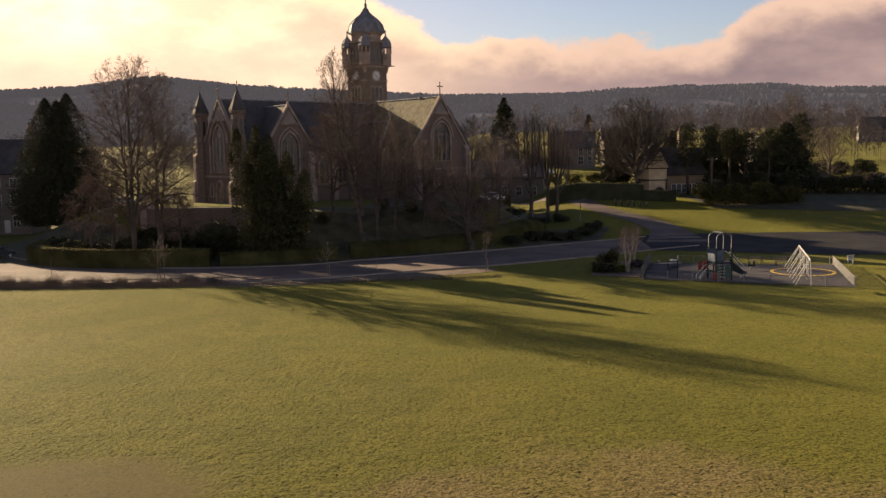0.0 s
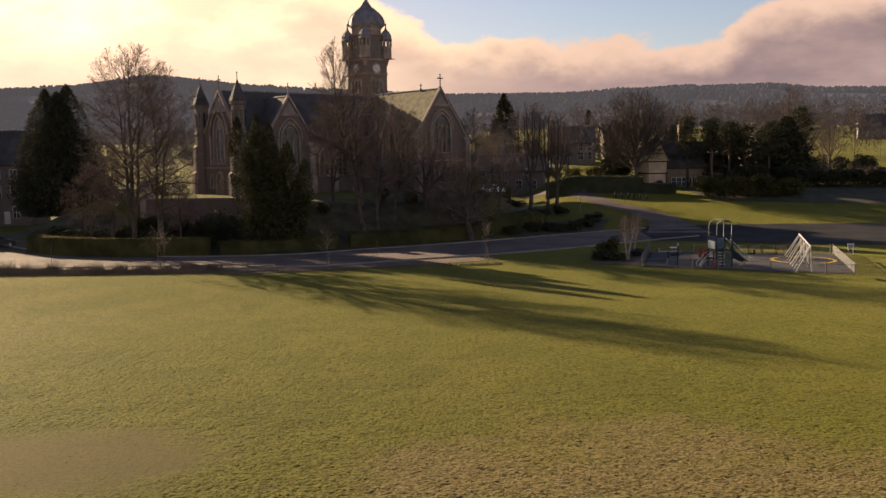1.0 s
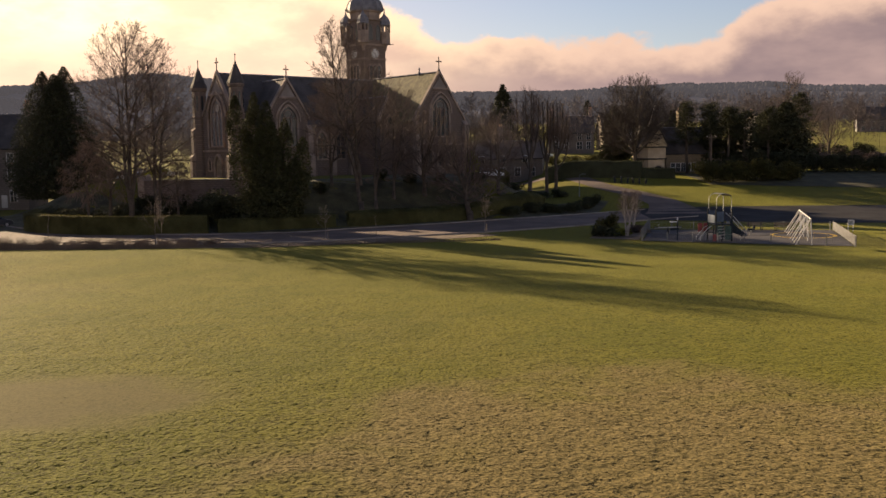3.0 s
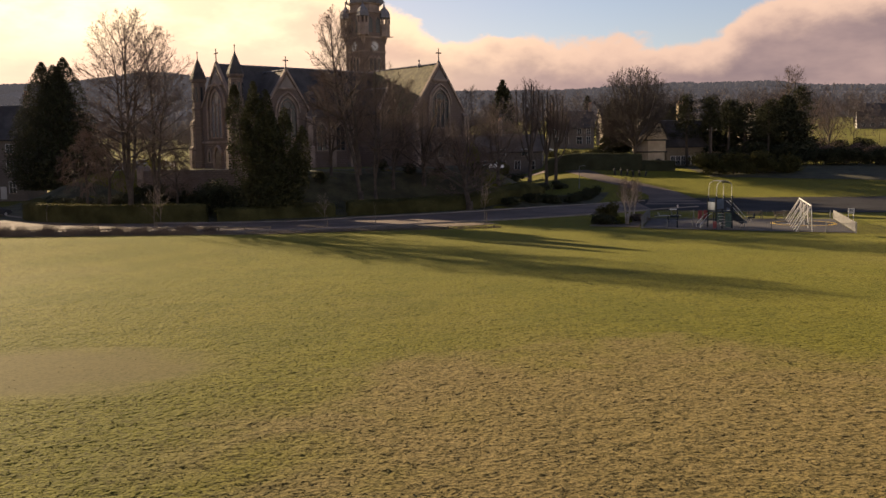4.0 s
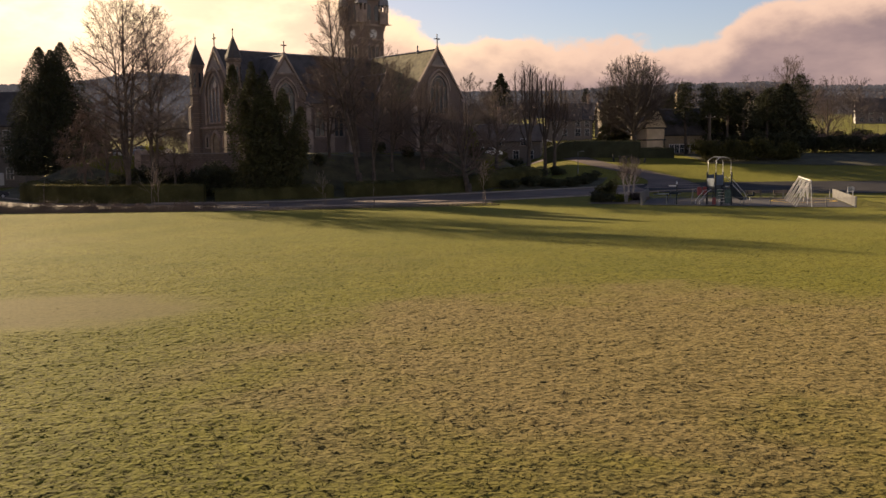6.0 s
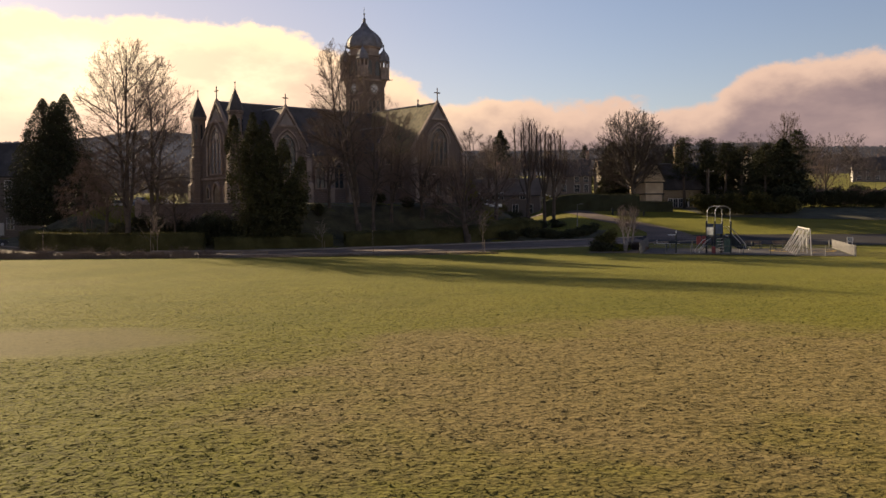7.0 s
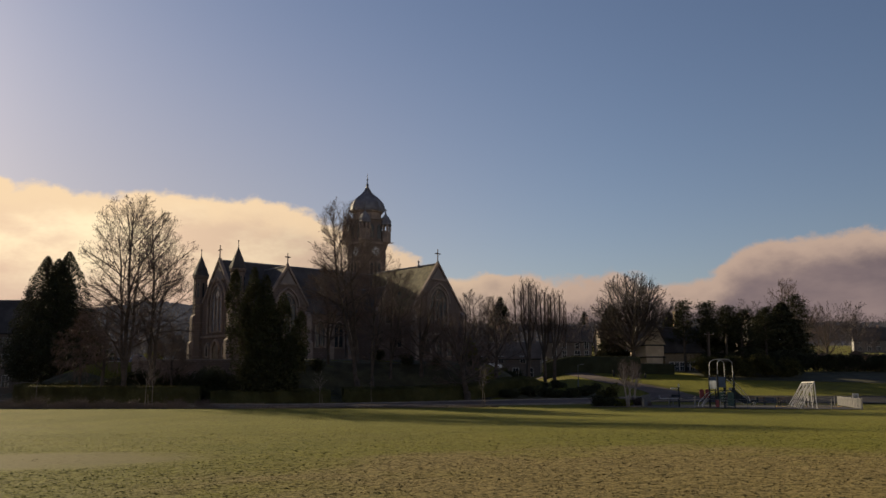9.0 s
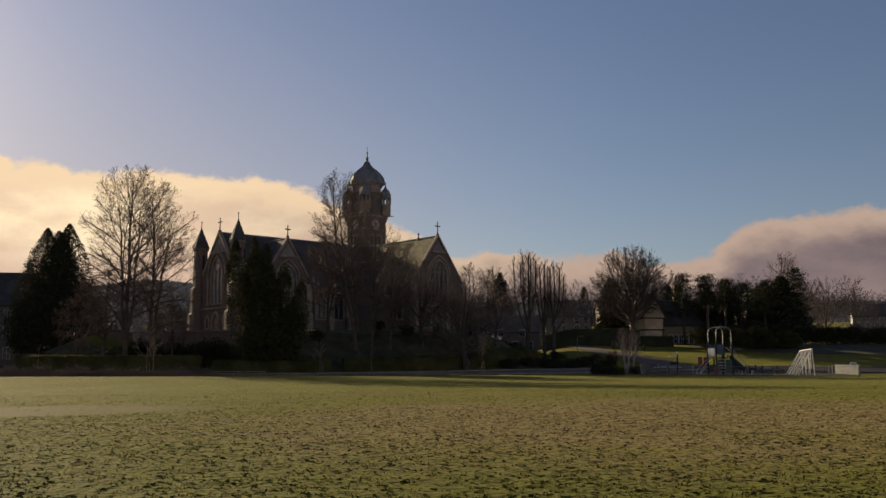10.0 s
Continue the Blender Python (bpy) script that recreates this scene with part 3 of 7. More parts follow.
def pointed_window(parent, m, w2, z0, spring, rise, lights=2, depth=0.28, pane=None):
    """A traceried window: stone surround, panes of glass and mullions. m puts x along the wall, y outward."""
    outer, inner = arch_outline(w2 + 0.28, z0 - 0.2, spring, rise + 0.34), arch_outline(w2, z0, spring, rise)

    def ring(s):
        n = len(outer)
        for y0, y1 in ((0.0, depth),):
            s.poly([(p[0], y1, p[1]) for p in outer] + [(p[0], y1, p[1]) for p in inner] + [(p[0], y0, p[1]) for p in outer] + [(p[0], y0, p[1]) for p in inner],
                   [(i, (i + 1) % n, (i + 1) % n + n, i + n) for i in range(n)] + [(i, i + 2 * n, (i + 1) % n + 2 * n, (i + 1) % n) for i in range(n)]
                   + [(i + n, (i + 1) % n + n, (i + 1) % n + 3 * n, i + 3 * n) for i in range(n)])
    win = part("window", on_wall(ring, m), STONE_TRIM, parent, "pointed traceried stone window")
    part("pane", on_wall(lambda s: s.prism(inner, "y", 0.02, 0.06), m), pane or GLASS, win, "leaded glass")
    for i in range(1, lights):
        x = -w2 + 2 * w2 * i / lights
        part("mullion", on_wall(lambda s: s.box(x - 0.07, x + 0.07, 0.05, depth * 0.8, z0, spring + rise * (0.35 if lights > 2 else 0.3)), m), STONE_TRIM, win)
    if lights > 2:
        for i in range(lights):
            x, half = -w2 + 2 * w2 * (i + 0.5) / lights, w2 / lights

            def bar(s):
                s.tube([(x - half, 0.12, spring - 0.1), (x - half * 0.6, 0.12, spring + half * 0.8), (x, 0.12, spring + half * 1.2), (x + half * 0.6, 0.12, spring + half * 0.8), (x + half, 0.12, spring - 0.1)], [0.06] * 5, 4)
            part("tracery", on_wall(bar, m), STONE_TRIM, win)
        part("tracery", on_wall(lambda s: s.tube([(0.5 * w2 * math.cos(a), 0.12, spring + rise * 0.5 + 0.4 * w2 * math.sin(a)) for a in [2 * math.pi * k / 12 for k in range(13)]], [0.07] * 13, 4), m), STONE_TRIM, win)
    return win


def cross_finial(parent, x, y, z, size=1.6, turn=0.0):
    s = Shape()
    s.lathe([(0.2, z - 0.3), (0.24, z), (0.1, z + 0.2), (0.08, z + size)], 8, x, y)
    c, sn = math.cos(turn), math.sin(turn)
    zz = z + size * 0.72
    s.tube([(x - 0.42 * size * 0.7 * c, y - 0.42 * size * 0.7 * sn, zz), (x + 0.42 * size * 0.7 * c, y + 0.42 * size * 0.7 * sn, zz)], [0.1, 0.1], 6)
    s.lathe([(0.03, zz + 0.28 * size), (0.13, zz + 0.33 * size), (0.03, zz + 0.4 * size)], 6, x, y)
    part("cross", s, STONE_TRIM, parent, "carved stone cross finial")


def gabled_block(parent, m, half, length, eave, ridge, roof_mat, over=0.35, coping=True, wall=STONE, back=False):
    """A gabled wing: local x across, y from the front gable (0) inwards, z up."""
    body = [(-half, -1.0), (half, -1.0), (half, eave), (0, ridge), (-half, eave)]
    part("wall", on_wall(lambda s: s.prism(body, "y", 0.0, length), m), wall, parent)
    slope = (ridge - eave) / half

    for sgn in (-1, 1):
        def sheet(s):
            a, b = sgn * (half + over), 0.0
            za, zb = eave - over * slope + 0.12, ridge + 0.12
            s.poly([(a, 0.25, za), (b, 0.25, zb), (b, length + 0.1, zb), (a, length + 0.1, za), (a, 0.25, za + 0.2), (b, 0.25, zb + 0.25), (b, length + 0.1, zb + 0.25), (a, length + 0.1, za + 0.2)],
                   [(0, 1, 2, 3), (4, 7, 6, 5), (0, 4, 5, 1), (1, 5, 6, 2), (2, 6, 7, 3), (3, 7, 4, 0)])
        part("roof", on_wall(sheet, m), roof_mat, parent, "slated roof slope")
        if coping:
            def cope(s):
                a, za = sgn * (half + 0.3), eave - 0.3 * slope + 0.2
                s.poly([(a, -0.15, za), (0, -0.15, ridge + 0.2), (0, 0.4, ridge + 0.2), (a, 0.4, za), (a, -0.15, za + 0.5), (0, -0.15, ridge + 0.75), (0, 0.4, ridge + 0.75), (a, 0.4, za + 0.5)],
                       [(0, 1, 2, 3), (4, 7, 6, 5), (0, 4, 5, 1), (1, 5, 6, 2), (2, 6, 7, 3), (3, 7, 4, 0)])
            part("coping", on_wall(cope, m), STONE_TRIM, parent, "raised stone gable coping")
    part("ridge", on_wall(lambda s: s.tube([(0, 0.3, ridge + 0.42), (0, length, ridge + 0.42)], [0.14, 0.14], 6), m), LEAD, parent)


def buttress(parent, m, w, d, h):
    """A stepped buttress; m puts y outward."""
    s = Shape()
    for z0, z1, dd in ((-1.0, h * 0.5, d), (h * 0.5, h, d * 0.6)):
        s.prism([(0, z0), (dd, z0), (dd, z1 - dd * 0.5), (0, z1 + 0.3)], "x", -w / 2, w / 2)
    s.v = [tuple(m @ Vector(p)) for p in s.v]
    part("buttress", s, STONE_TRIM, parent)


CH = pose(-35.0, 146.3, 6.0, 0, 0, 40.5)
TO_S = lambda x, y: pose(x, y, 0, 0, 0, 180)            # on a wall facing local -y
TO_W = lambda x, y: pose(x, y, 0, 0, 0, 90)             # on a wall facing local -x


def gable_panel(parent, m, z0, top, slope):
    """A pale dressed triangle at the head of a gable, on a projecting band."""
    half = (top - z0) / slope
    band = part("string_course", on_wall(lambda s: s.chamfer(-half - 0.25, half + 0.25, 0.0, 0.3, z0 - 0.3, z0, 0.05), m), STONE_TRIM, parent, "projecting stone band across the gable")
    part("gable_panel", on_wall(lambda s: s.prism([(-half + 0.1, z0), (half - 0.1, z0), (0, top - 0.15)], "y", 0.0, 0.1), m), KERB, band, "pale dressed stone triangle")


def build_church():
    ch = thing("church", CH, "large dark sandstone Gothic church with slate roofs", "church")
    # nave, its west gable at x = 0
    gabled_block(ch, pose(0, 0, 0, 0, 0, -90), 6.1, 47, 8.4, 16.0, SLATE)
    cross_finial(ch, 0.1, 0, 16.7, 1.9, math.pi / 2)
    pointed_window(ch, TO_W(0, 0), 1.75, 5.2, 9.6, 2.8, 3, pane=SKYLIT_GLASS)
    gable_panel(ch, TO_W(0, 0), 13.4, 15.8, 1.25)
    # great arch round the west window
    part("arch_moulding", on_wall(lambda s: s.tube([(p[0], 0.2, p[1]) for p in arch_outline(2.9, 4.9, 9.6, 4.0)[1:]], [0.2] * 16, 5), TO_W(0, 0)), STONE_TRIM, ch)
    part("string_course", on_wall(lambda s: s.box(-5.2, 5.2, 0.0, 0.28, 4.3, 4.6), TO_W(0, 0)), STONE_TRIM, ch)
    door = part("door", on_wall(lambda s: s.prism(arch_outline(0.85, -0.2, 2.2, 1.1), "y", 0.03, 0.12), TO_W(0, 0)), WOOD, ch, "dark timber church door")
    part("door_surround", on_wall(lambda s: s.tube([(p[0], 0.2, p[1]) for p in arch_outline(1.2, -0.2, 2.3, 1.5)[1:]], [0.26] * 16, 5), TO_W(0, 0)), STONE_TRIM, ch)
    for x in (-2.9, 2.9):
        pointed_window(ch, TO_W(0, x), 0.4, 1.4, 2.5, 0.7, 1)
    # corner turrets
    for y in (-6.2, 6.2):
        tur = part("turret", Shape().lathe([(1.35, -1.0), (1.35, 2.5), (1.2, 3.0), (1.12, 9.6), (1.25, 9.8), (1.12, 10.1), (1.08, 13.9), (1.28, 14.1), (1.28, 14.5)], 8, 0.0, y, math.pi / 8), STONE, ch, "octagonal stone corner turret")
        part("spire", Shape().lathe([(1.36, 14.45), (1.26, 14.8), (0.12, 17.6), (0.06, 17.9), (0.05, 18.6), (0.13, 18.7), (0.03, 18.9)], 8, 0.0, y, math.pi / 8), SLATE, tur, "pointed slate turret spire")
        for k in range(8):
            a = math.pi / 4 * k
            part("slit", on_wall(lambda s: s.box(-0.16, 0.16, 0.0, 0.05, 10.9, 13.2), pose(1.03 * math.cos(a), y + 1.03 * math.sin(a), 0, 0, 0, math.degrees(a) - 90)), GLASS, tur, "narrow dark lancet")
        buttress(ch, TO_W(-0.9, y), 0.9, 0.9, 8.0)
    # gabled bay near the west end, towards the road
    gabled_block(ch, pose(7.7, -8.0, 0), 3.6, 9, 9.4, 14.9, SLATE)
    cross_finial(ch, 7.7, -7.9, 15.6, 1.6)
    pointed_window(ch, TO_S(7.7, -8.0), 1.5, 5.0, 8.8, 2.3, 3)
    gable_panel(ch, TO_S(7.7, -8.0), 12.6, 14.7, 1.53)
    part("arch_moulding", on_wall(lambda s: s.tube([(p[0], 0.2, p[1]) for p in arch_outline(2.1, 4.8, 8.8, 3.1)[1:]], [0.17] * 16, 5), TO_S(7.7, -8.0)), STONE_TRIM, ch)
    for x in (4.0, 11.4):
        buttress(ch, TO_S(x, -8.0), 0.9, 1.1, 8.0)
    # nave windows and buttresses on the south side
    for x in (15.0, 18.6, 22.2):
        pointed_window(ch, TO_S(x, -6.1), 0.85, 3.0, 5.8, 1.4, 2)
        buttress(ch, TO_S(x + 1.8, -6.1), 0.8, 1.0, 6.8)
    # small gabled stair bay beside the transept
    gabled_block(ch, pose(23.6, -13.0, 0), 1.9, 8, 9.0, 12.4, SLATE)
    cross_finial(ch, 23.6, -12.9, 13.1, 1.5)
    pointed_window(ch, TO_S(23.6, -13.0), 0.55, 6.8, 8.6, 1.0, 1)
    # south transept
    gabled_block(ch, pose(30.2, -17.8, 0), 5.2, 18, 8.8, 16.2, MOSS_SLATE)
    cross_finial(ch, 30.2, -17.7, 16.9, 1.9)
    part("vent", Shape().lathe([(0.25, 16.4), (0.25, 16.8), (0.1, 16.95), (0.08, 17.3), (0.2, 17.4), (0.04, 17.7)], 8, 30.2, -12.7), LEAD, ch, "small ridge ventilator")
    pointed_window(ch, TO_S(30.2, -17.8), 1.75, 6.4, 10.1, 2.4, 4)
    gable_panel(ch, TO_S(30.2, -17.8), 14.1, 16.0, 1.42)
    part("arch_moulding", on_wall(lambda s: s.tube([(p[0], 0.2, p[1]) for p in arch_outline(2.3, 6.0, 10.1, 3.2)[1:]], [0.2] * 16, 5), TO_S(30.2, -17.8)), STONE_TRIM, ch)
    part("string_course", on_wall(lambda s: s.box(-5.2, 5.2, 0.0, 0.25, 4.9, 5.2), TO_S(30.2, -17.8)), STONE_TRIM, ch)
    for x in (-2.4, 0.0, 2.4):
        pointed_window(ch, TO_S(30.2 + x, -17.8), 0.55, 1.6, 3.3, 0.9, 1)
    for x in (-5.2, 5.2):
        buttress(ch, TO_S(30.2 + x, -17.8), 1.0, 1.2, 8.6)
    for y in (-14.5, -10.5):
        pointed_window(ch, pose(25.0, y, 0, 0, 0, 90), 0.6, 3.0, 5.6, 1.1, 1)
    # chancel beyond the transept
    gabled_block(ch, pose(38.0, -9.0, 0), 2.8, 9, 7.6, 11.6, SLATE)
    cross_finial(ch, 38.0, -8.9, 12.2, 1.4)
    return ch


def build_tower():
    """The clock tower, with corner turrets and an ogee dome."""
    tw = thing("clock_tower", CH @ pose(36.1, 10.4, 0, 0, 0, 3), "tall square sandstone clock tower with ogee lead dome", "tower")
    h = 2.6
    part("wall", Shape().box(-h, h, -h, h, -1, 24.0), STONE, tw)
    k = h - 1.15
    part("wall", Shape().prism([(-k, -h), (k, -h), (h, -k), (h, k), (k, h), (-k, h), (-h, k), (-h, -k)], "z", 24.0, 28.6), STONE, tw, "belfry stage between the corner turrets")
    for z, o in ((16.6, 0.14), (21.0, 0.12), (23.6, 0.22), (28.2, 0.3)):
        part("string_course", Shape().box(-h - o, h + o, -h - o, h + o, z, z + 0.32), STONE_TRIM, tw)
    for k, m in enumerate((pose(0, -h, 0, 0, 0, 180), pose(-h, 0, 0, 0, 0, 90), pose(h, 0, 0, 0, 0, -90), pose(0, h, 0))):
        face = part("clock", on_wall(lambda s: s.prism([(0.86 * math.cos(2 * math.pi * i / 28), 22.1 + 0.86 * math.sin(2 * math.pi * i / 28)) for i in range(28)], "y", 0.02, 0.12), m), WHITE_PAINT, tw, "white clock dial in a dark stone ring")
        part("clock_rim", on_wall(lambda s: s.tube([(0.95 * math.cos(2 * math.pi * i / 28), 0.1, 22.1 + 0.95 * math.sin(2 * math.pi * i / 28)) for i in range(29)], [0.12] * 29, 5), m), STONE_TRIM, face)
        for a, ln, wd in ((1.2, 0.5, 0.07), (3.6, 0.7, 0.05)):
            part("clock_hand", on_wall(lambda s: s.tube([(0, 0.15, 22.1), (ln * math.sin(a), 0.15, 22.1 + ln * math.cos(a))], [wd, wd * 0.5], 4), m), TYRE, face)
        for i in range(12):
            a = math.pi * i / 6
            part("hour_mark", on_wall(lambda s: s.tube([(0.6 * math.sin(a), 0.13, 22.1 + 0.6 * math.cos(a)), (0.78 * math.sin(a), 0.13, 22.1 + 0.78 * math.cos(a))], [0.045, 0.045], 4), m), TYRE, face)
        for x in (-0.95, 0.0, 0.95):
            pointed_window(tw, m @ pose(x, 0, 0), 0.34, 17.6, 19.4, 0.6, 1, 0.16)
        for x in (-0.9, 0.9):
            part("belfry_opening", on_wall(lambda s: s.prism(arch_outline(0.5, 24.6, 26.6, 0.8), "y", 0.02, 0.05), m @ pose(x, 0, 0)), GLASS, tw, "dark louvred belfry opening")
    # corner turrets: corbel, parapet, eight posts with gaps between them, cap
    for sx2 in (-1, 1):
        for sy2 in (-1, 1):
            cx, cy = sx2 * (h - 0.05), sy2 * (h - 0.05)
            t = part("corner_turret", Shape().lathe([(0.2, 22.6), (0.6, 24.0), (1.0, 23.9), (1.12, 24.), (1.05, 24.3), (1.05, 26.2)], 8, cx, cy, math.pi / 8), STONE_TRIM, tw, "corbelled open corner turret")
            for k in range(8):
                a = math.pi / 8 + math.pi / 4 * k
                part("post", Shape().box(cx + 0.94 * math.cos(a) - 0.13, cx + 0.94 * math.cos(a) + 0.13, cy + 0.94 * math.sin(a) - 0.13, cy + 0.94 * math.sin(a) + 0.13, 26.2, 27.3), STONE_TRIM, t)
            part("cap", Shape().lathe([(1.1, 27.3), (1.22, 27.45), (1.12, 27.7), (1.1, 28.2), (0.85, 28.75), (0.4, 29.2), (0.16, 29.6), (0.07, 30.2), (0.16, 30.3), (0.03, 30.6)], 8, cx, cy, math.pi / 8), LEAD, t, "small lead ogee cap")
    for m in (pose(0, -h, 0, 0, 0, 180), pose(-h, 0, 0, 0, 0, 90), pose(h, 0, 0, 0, 0, -90), pose(0, h, 0)):
        part("gargoyle", on_wall(lambda s: s.tube([(2.9, 0.4, 23.9), (3.6, 1.2, 23.95)], [0.12, 0.07], 5), m), STONE_TRIM, tw)
    part("drum", Shape().lathe([(2.85, 28.5), (2.85, 29.6), (3.15, 29.8), (3.15, 30.)], 8, 0, 0, math.pi / 8), STONE_TRIM, tw, "eight-sided stone drum")
    dome = part("dome", Shape().lathe([(3.3, 29.95), (3.38, 30.3), (3.3, 30.9), (3.05, 31.6), (2.5, 32.3), (1.75, 32.95), (1.05, 33.5), (0.62, 34.), (0.36, 34.6), (0.22, 35.2)], 8, 0, 0, 0.0), LEAD, tw, "faceted grey lead ogee dome")
    part("dome_finial", Shape().lathe([(0.24, 35.1), (0.3, 35.4), (0.1, 35.7), (0.09, 36.2), (0.2, 36.4), (0.06, 36.6), (0.04, 37.6)], 8), LEAD, dome)
    for k in range(8):
        a = math.pi / 4 * k
        part("dome_rib", Shape().tube([(r * math.cos(a), r * math.sin(a), z) for r, z in ((3.36, 30.), (3.42, 30.3), (3.34, 30.9), (3.08, 31.6), (2.53, 32.3), (1.78, 32.95), (1.08, 33.5), (0.65, 34.), (0.38, 34.6))], [0.09] * 9, 5), LEAD, dome)


build_church()
build_tower()


# ---- trees ----
def twig_arrays(segs):
    """Three-sided spikes along segments (start, end, radius)."""
    q = np.array(segs, dtype=float).reshape(-1, 7)
    p0, p1, r = q[:, 0:3], q[:, 3:6], q[:, 6:7]
    d = p1 - p0
    d /= np.linalg.norm(d, axis=1, keepdims=True) + 1e-9
    s = np.cross(d, np.array([0.31, 0.95, 0.07]))
    s /= np.linalg.norm(s, axis=1, keepdims=True) + 1e-6
    u = np.cross(d, s)
    ring = [p0 + (s * math.cos(a) + u * math.sin(a)) * r for a in (0.0, 2.094, 4.189)]
    verts = np.stack(ring + [p1], axis=1).reshape(-1, 3)
    k = np.arange(len(q)) * 4
    faces = np.stack([np.stack([k, k + 1, k + 3], 1), np.stack([k + 1, k + 2, k + 3], 1), np.stack([k + 2, k, k + 3], 1)], 1).reshape(-1, 3)
    return verts, faces


def leaf_arrays(points, seed, tilt=-0.2):
    """Small bent sprays of foliage at points (x, y, z, size)."""
    q = np.array(points, dtype=float).reshape(-1, 4)
    rs = np.random.RandomState(seed)
    n = len(q)
    a, b = rs.uniform(0, 2 * math.pi, n), rs.uniform(-0.8, 0.6, n) + tilt
    d = np.stack([np.cos(a) * np.cos(b), np.sin(a) * np.cos(b), np.sin(b)], 1)
    s = np.cross(d, np.stack([rs.uniform(-1, 1, n), rs.uniform(-1, 1, n), np.full(n, 1.2)], 1))
    s /= np.linalg.norm(s, axis=1, keepdims=True) + 1e-9
    nn = np.cross(d, s)
    L, W = q[:, 3:4] * rs.uniform(0.7, 1.3, (n, 1)), q[:, 3:4] * rs.uniform(0.2, 0.4, (n, 1))
    p = q[:, 0:3]
    verts = np.stack([p, p + d * L * 0.5 + s * W + nn * L * 0.1, p + d * L, p + d * L * 0.5 - s * W + nn * L * 0.1], 1).reshape(-1, 3)
    k = np.arange(n) * 4
    return verts, np.stack([np.stack([k, k + 1, k + 3], 1), np.stack([k + 1, k + 2, k + 3], 1)], 1).reshape(-1, 3)


def grow(shape, segs, start, direction, length, radius, rng, spec, level=0):
    """One limb and, along it, its branches. spec rows: (children, first child at, spread, lift, wander, length share, evenness)."""
    kids, first, spread, lift, wander, shrink, even = spec[level]
    steps = (6, 5, 4, 2, 1)[level]
    p, d = Vector(start), Vector(direction).normalized()
    line, radii = [p.copy()], [radius]
    for i in range(steps):
        d = (d + Vector((rng.gauss(0, wander), rng.gauss(0, wander), rng.gauss(0, wander) + lift))).normalized()
        p = p + d * (length / steps)
        line.append(p.copy())
        radii.append(radius * (1 - 0.78 * (i + 1) / steps))
    if level < 3:
        shape.tube(line, radii, (7, 5, 4)[level])
    else:
        for i in range(steps):
            segs.append((*line[i], *line[i + 1], radii[i]))
    if level + 1 >= len(spec):
        return
    for k in range(kids):
        u = first + (1 - first) * (k + rng.random()) / kids
        x = min(steps - 1e-4, u * steps)
        i = int(x)
        at = line[i].lerp(line[i + 1], x - i)
        axis = (line[i + 1] - line[i]).normalized()
        turn = rng.uniform(-0.5, 0.5) + k * 2.4
        s = axis.cross(Vector((0.2, 0.9, 0.1)))
        s = s.normalized() if s.length > 0.1 else Vector((1, 0, 0))
        v = axis.cross(s)
        out = s * math.cos(turn) + v * math.sin(turn)
        sp = radians(spread * rng.uniform(0.7, 1.25))
        nd = axis * math.cos(sp) + out * math.sin(sp)
        ln = length * shrink * rng.uniform(0.75, 1.2) * (1 - (1 - even) * (u - first) / (1 - first + 1e-6))
        grow(shape, segs, at, nd, ln, max(0.010, radii[i] * (0.5, 0.5, 0.42, 0.5, 0.5)[level] * rng.uniform(0.8, 1.15)), rng, spec, level + 1)


def bare_tree(x, y, height, spec, label, seed, stems=1, trunk=0.35, lean=(0, 0), bark=None, twig=None, name="bare_tree", fork=0.12, frac=0.62, wide=1.0):
    rng = random.Random(seed)
    z = ground_z(x, y)
    tree = thing(name, pose(x, y, z - 0.1), label, "tree")
    wood, segs = Shape(), []
    for k in range(stems):
        a = 2 * math.pi * k / stems + rng.random()
        d = Vector((lean[0] + (fork * math.cos(a) if stems > 1 else 0), lean[1] + (fork * math.sin(a) if stems > 1 else 0), 1))
        o = 0.5 * trunk * (stems > 1)
        grow(wood, segs, (o * math.cos(a), o * math.sin(a), 0), d, height * frac * rng.uniform(0.9, 1.08), trunk * (1 if stems == 1 else 0.75), rng, spec)
    # root flare
    wood.tube([(0, 0, -0.2), (0, 0, 0.25), (0, 0, 0.9)], [trunk * (1.5 if stems == 1 else 1.8), trunk * 1.15, trunk * 0.9], 9)
    heights = sorted([s[5] for s in segs] or [v[2] for v in wood.v])
    top = heights[int(0.985 * (len(heights) - 1))]
    f = height / top
    wood.v = [(a * wide, b * wide, c * f) for a, b, c in wood.v]
    part("trunk", wood, bark or BARK, tree, smooth=True)
    if segs:
        verts, faces = twig_arrays([(a * wide, b * wide, c * f, d2 * wide, e * wide, g * f, r) for a, b, c, d2, e, g, r in segs])
        numpy_mesh("crown", verts, faces, twig or TWIG, tree, "dense leafless twigs")
    return tree


def frustum_arrays(p0, p1, r0, r1, sides=5):
    """Tapered prisms between pairs of points."""
    d = p1 - p0
    d /= np.linalg.norm(d, axis=1, keepdims=True) + 1e-9
    s = np.cross(d, np.array([0.31, 0.95, 0.07]))
    s /= np.linalg.norm(s, axis=1, keepdims=True) + 1e-6
    u = np.cross(d, s)
    rings = []
    for p, r in ((p0, r0), (p1, r1)):
        for k in range(sides):
            a = 2 * math.pi * k / sides
            rings.append(p + (s * math.cos(a) + u * math.sin(a)) * r[:, None])
    verts = np.stack(rings, 1).reshape(-1, 3)
    base = np.arange(len(p0))[:, None] * 2 * sides
    tri = []
    for k in range(sides):
        m = (k + 1) % sides
        tri += [(k, m, m + sides), (k, m + sides, k + sides)]
    return verts, (base[:, :, None] + np.array(tri)[None]).reshape(-1, 3)


